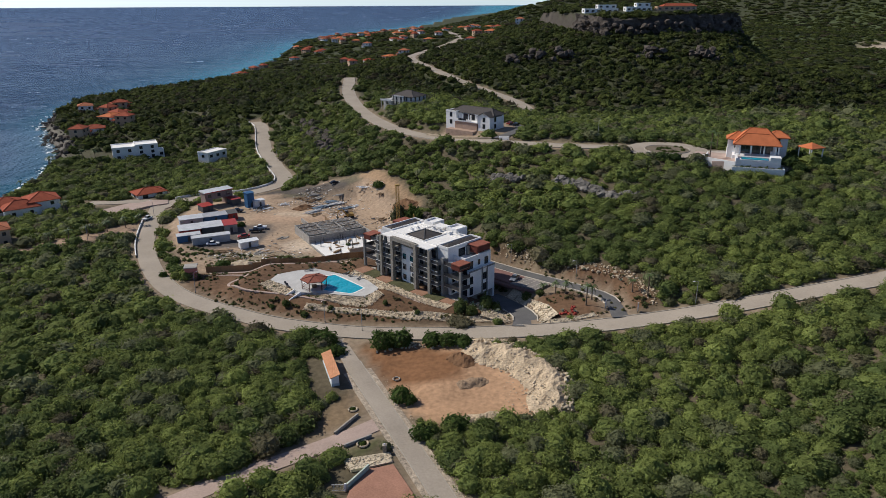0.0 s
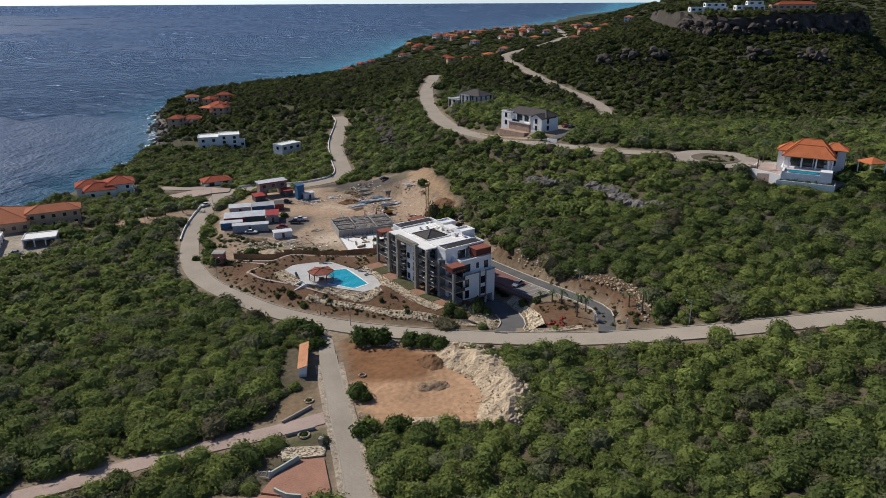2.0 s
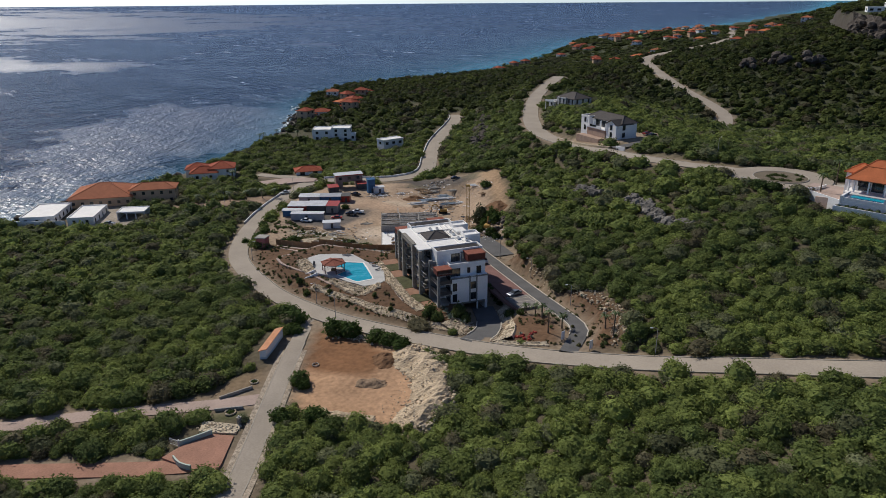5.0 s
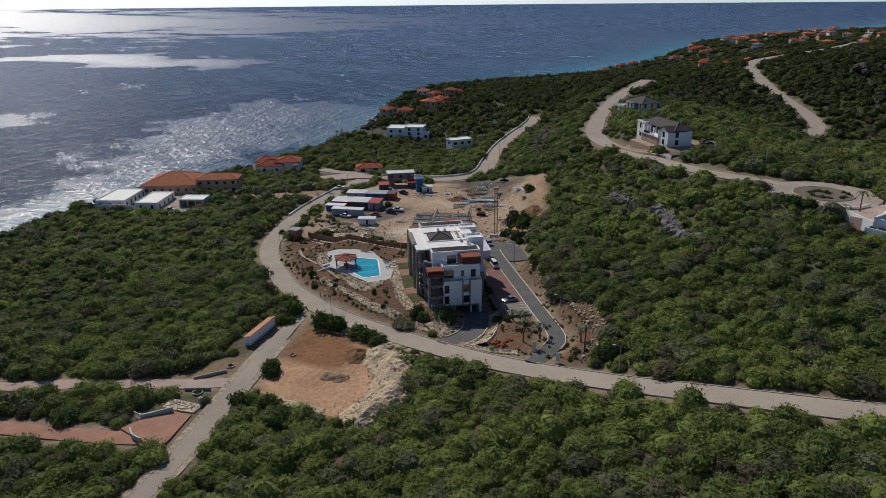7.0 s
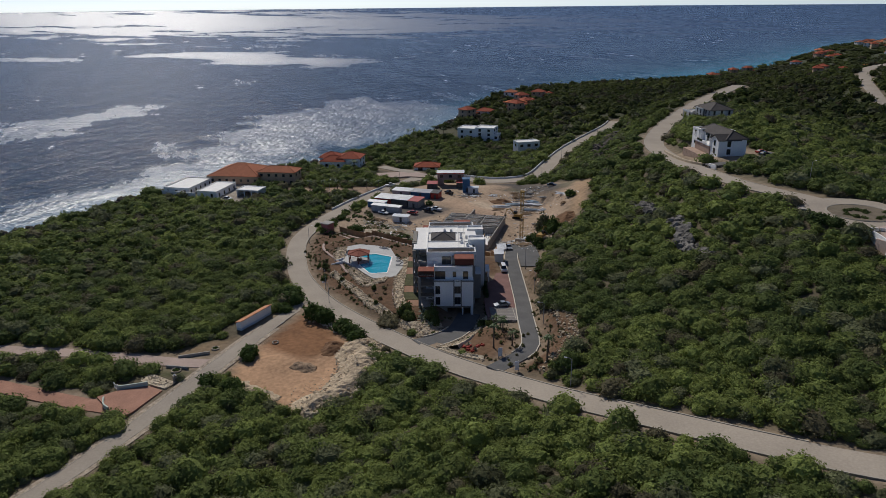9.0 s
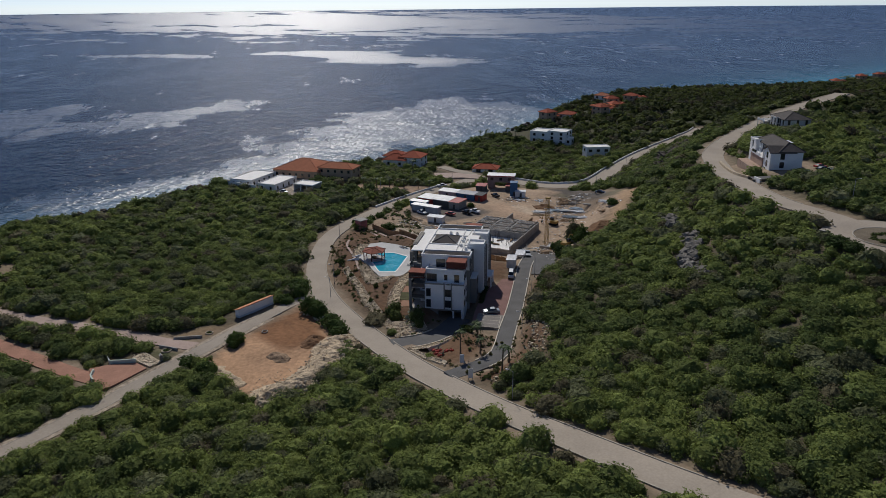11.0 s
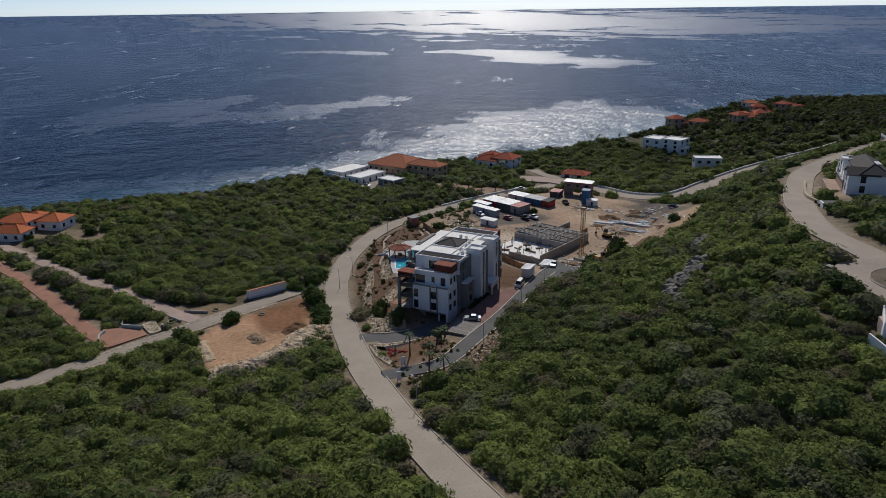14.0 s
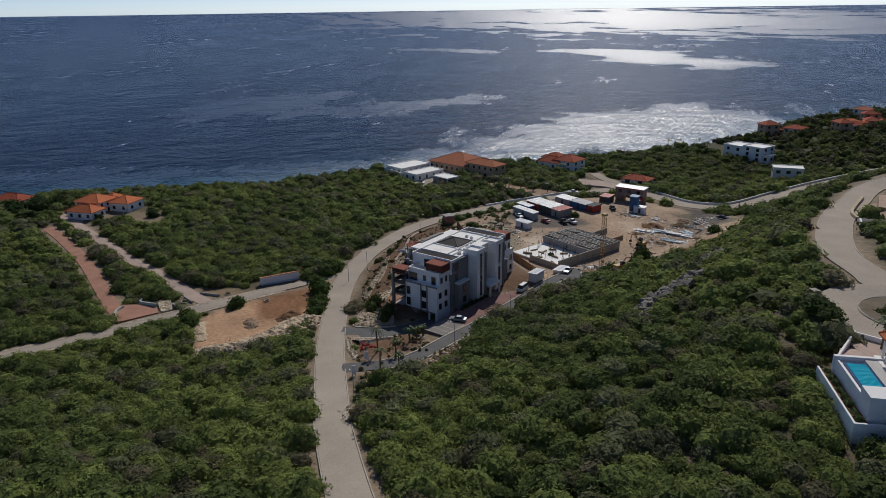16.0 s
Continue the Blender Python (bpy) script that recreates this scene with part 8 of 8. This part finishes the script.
def tints(x, y, seed):
    """Leaf colours: a mix of greens, with drier and greyer shrubs here and there."""
    r = np.random.RandomState(seed)
    patch = np.array([noise.noise((a * 0.018, b * 0.018, 3.0)) for a, b in zip(x, y)])
    fresh, deep = np.array((0.215, 0.256, 0.072)), np.array((0.108, 0.142, 0.046))
    u = np.clip(0.45 + 0.8 * patch + 0.3 * r.randn(len(x)), 0, 1)[:, None]
    c = deep * (1 - u) + fresh * u
    dry = (r.rand(len(x)) < 0.05 + 0.08 * np.clip(-patch, 0, 1))[:, None]
    c = np.where(dry, np.array((0.165, 0.15, 0.088)) * (0.7 + 0.5 * r.rand(len(x), 1)), c)
    grey = (r.rand(len(x)) < 0.14)[:, None]
    # leaves darken with distance: cloud shadow on the far hills, put into the tint
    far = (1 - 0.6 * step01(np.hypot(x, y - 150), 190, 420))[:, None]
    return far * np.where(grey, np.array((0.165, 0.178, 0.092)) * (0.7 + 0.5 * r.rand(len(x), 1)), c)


def scatter(x0, x1, y0, y1, step, keep, seed):
    r = np.random.RandomState(seed)
    a, b = np.meshgrid(np.arange(x0, x1, step), np.arange(y0, y1, step))
    a, b = a.ravel() + (r.rand(a.size) - 0.5) * step * 1.1, b.ravel() + (r.rand(b.size) - 0.5) * step * 1.1
    ok = keep(a, b)
    a, b = a[ok], b[ok]
    ok = open_ground(a, b)
    return np.c_[a[ok], b[ok]]


near_shapes = [bush_shape(330, 3, 8, 0.078, s) for s in range(8)]
mid_shapes = [bush_shape(96, 3, 6, 0.14, 20 + s) for s in range(7)]
low_shapes = [bush_shape(40, 2, 6, 0.2, 60 + s) for s in range(5)]
far_shapes = [bush_shape(16, 3, 6, 0.32, 40 + s) for s in range(5)]


def in_near(x, y):
    return edge_distance(x, y, NEAR) > 0


def in_mid(x, y):
    return (edge_distance(x, y, NEAR) <= 0) & (edge_distance(x, y, MIDDLE) > 0)


def in_far(x, y):
    return (edge_distance(x, y, MIDDLE) <= 0) & (edge_distance(x, y, FARTHER) > 0)


NEAR = [(-75, 70), (0, 60), (60, 82), (110, 110), (150, 150), (175, 190), (150, 228), (100, 238), (52, 225), (20, 220), (-30, 165), (-75, 180), (-95, 130)]
MIDDLE = [(-185, 20), (-60, 40), (20, 60), (120, 90), (200, 160), (210, 260), (150, 330), (60, 400), (-60, 440), (-190, 400), (-200, 300), (-205, 200), (-190, 100)]
def in_valley(x, y):
    return (edge_distance(x, y, BACKLAND) <= 0) & (edge_distance(x, y, FARTHER) <= 0) & (edge_distance(x, y, VALLEY) > 0)


def in_behind(x, y):
    return (edge_distance(x, y, MIDDLE) <= 0) & (edge_distance(x, y, NEAR) <= 0) & (edge_distance(x, y, FARTHER) <= 0) & (edge_distance(x, y, BEHIND) > 0)


def in_farthest(x, y):
    return (edge_distance(x, y, FARTHER) <= 0) & (edge_distance(x, y, BACKLAND) > 0)


VALLEY = [(330, 770), (420, 725), (620, 640), (1000, 900), (1500, 1700), (1500, 2700), (300, 2700), (700, 2300), (1000, 1600), (900, 900)]
BEHIND = [(-180, 10), (-60, 30), (220, 150), (420, 300), (420, -60), (-160, -70)]
BACKLAND = [(-320, 640), (-240, 860), (-230, 1250), (-262, 1600), (-190, 2000), (100, 2300), (700, 2300), (1000, 1600), (900, 900), (700, 500), (420, 300), (120, 860)]
FARTHER = [(-180, 10), (-60, 30), (220, 150), (420, 300), (520, 620), (420, 720), (260, 760), (120, 860), (-40, 830), (-240, 860), (-318, 660), (-240, 430)]
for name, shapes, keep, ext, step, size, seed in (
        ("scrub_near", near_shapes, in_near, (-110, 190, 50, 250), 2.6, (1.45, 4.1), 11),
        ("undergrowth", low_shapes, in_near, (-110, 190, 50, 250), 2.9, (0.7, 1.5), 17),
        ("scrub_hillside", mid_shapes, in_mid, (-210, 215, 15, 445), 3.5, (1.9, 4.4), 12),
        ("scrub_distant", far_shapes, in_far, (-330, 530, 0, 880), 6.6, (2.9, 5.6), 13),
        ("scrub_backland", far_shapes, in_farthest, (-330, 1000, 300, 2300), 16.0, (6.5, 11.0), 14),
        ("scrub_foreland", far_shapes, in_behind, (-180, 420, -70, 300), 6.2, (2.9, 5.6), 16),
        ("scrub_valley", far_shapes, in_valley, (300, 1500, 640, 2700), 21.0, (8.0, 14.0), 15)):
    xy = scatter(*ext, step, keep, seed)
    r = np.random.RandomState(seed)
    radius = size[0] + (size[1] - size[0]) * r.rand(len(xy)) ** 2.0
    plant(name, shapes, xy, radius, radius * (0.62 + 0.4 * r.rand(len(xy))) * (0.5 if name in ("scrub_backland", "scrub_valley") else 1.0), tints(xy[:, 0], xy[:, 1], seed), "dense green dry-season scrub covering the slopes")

# weeds in the garden beds
r = np.random.RandomState(31)
wx, wy = -75 + 135 * r.rand(5200), 162 + 56 * r.rand(5200)
bed = edge_distance(wx, wy, PLOTS["garden"][0]) > 0.5
for name in ("drive", "parking", "garage_ramp", "main_road", "turning_bay"):
    bed &= line_distance(wx, wy, LINES[name])[0] > ROADS[name][0] / 2 + 0.6
for poly in (local(DECK), local([(-7.8, -12), (-7.8, 31), (30, 31), (30, -12)])):
    bed &= edge_distance(wx, wy, poly) < -0.5
clump = np.array([noise.noise((a * 0.14, b * 0.14, 5.0)) for a, b in zip(wx, wy)])
road_side = line_distance(wx, wy, LINES["main_road"])[0] < 9
bed &= (clump + 0.25 * r.randn(len(wx)) + 0.12 * road_side) > 0.14
xy = np.c_[wx[bed], wy[bed]]
size = 0.2 + 0.5 * r.rand(len(xy)) ** 2
tone = np.where(r.rand(len(xy), 1) < 0.45, np.array((0.14, 0.12, 0.06)), np.array((0.085, 0.105, 0.04))) * (0.7 + 0.6 * r.rand(len(xy), 1))
tagged(plant("bed_weeds", [bush_shape(16, 2, 5, 0.4, 70 + s) for s in range(4)], xy, size, size * 0.9, tone, "low weeds and dry seedlings in the garden beds"), "low weeds and dry seedlings in the garden beds", "weeds", kind="stuff")

# weeds along the edges of the building site
wx, wy = -92 + 56 * r.rand(1500), 213 + 26 * r.rand(1500)
near_fence = edge_distance(wx, wy, [(-76, 226), (-70, 214), (-47, 216), (-36, 220), (-38, 225), (-60, 228), (-72, 232), (-82, 238), (-88, 236), (-80, 222)]) > 0
clump = np.array([noise.noise((a * 0.2, b * 0.2, 8.0)) for a, b in zip(wx, wy)])
near_fence &= (clump + 0.2 * r.randn(len(wx)) > 0.0) & (line_distance(wx, wy, LINES["main_road"])[0] > 4.5)
xy = np.c_[wx[near_fence], wy[near_fence]]
size = 0.25 + 0.8 * r.rand(len(xy)) ** 2
tone = np.where(r.rand(len(xy), 1) < 0.35, np.array((0.16, 0.14, 0.07)), np.array((0.10, 0.13, 0.045))) * (0.7 + 0.6 * r.rand(len(xy), 1))
tagged(plant("site_weeds", [bush_shape(18, 2, 5, 0.35, 80 + s) for s in range(4)], xy, size, size * 0.8, tone, "weeds and low bushes behind the site fence"), "weeds and low bushes behind the site fence", "weeds", kind="stuff")
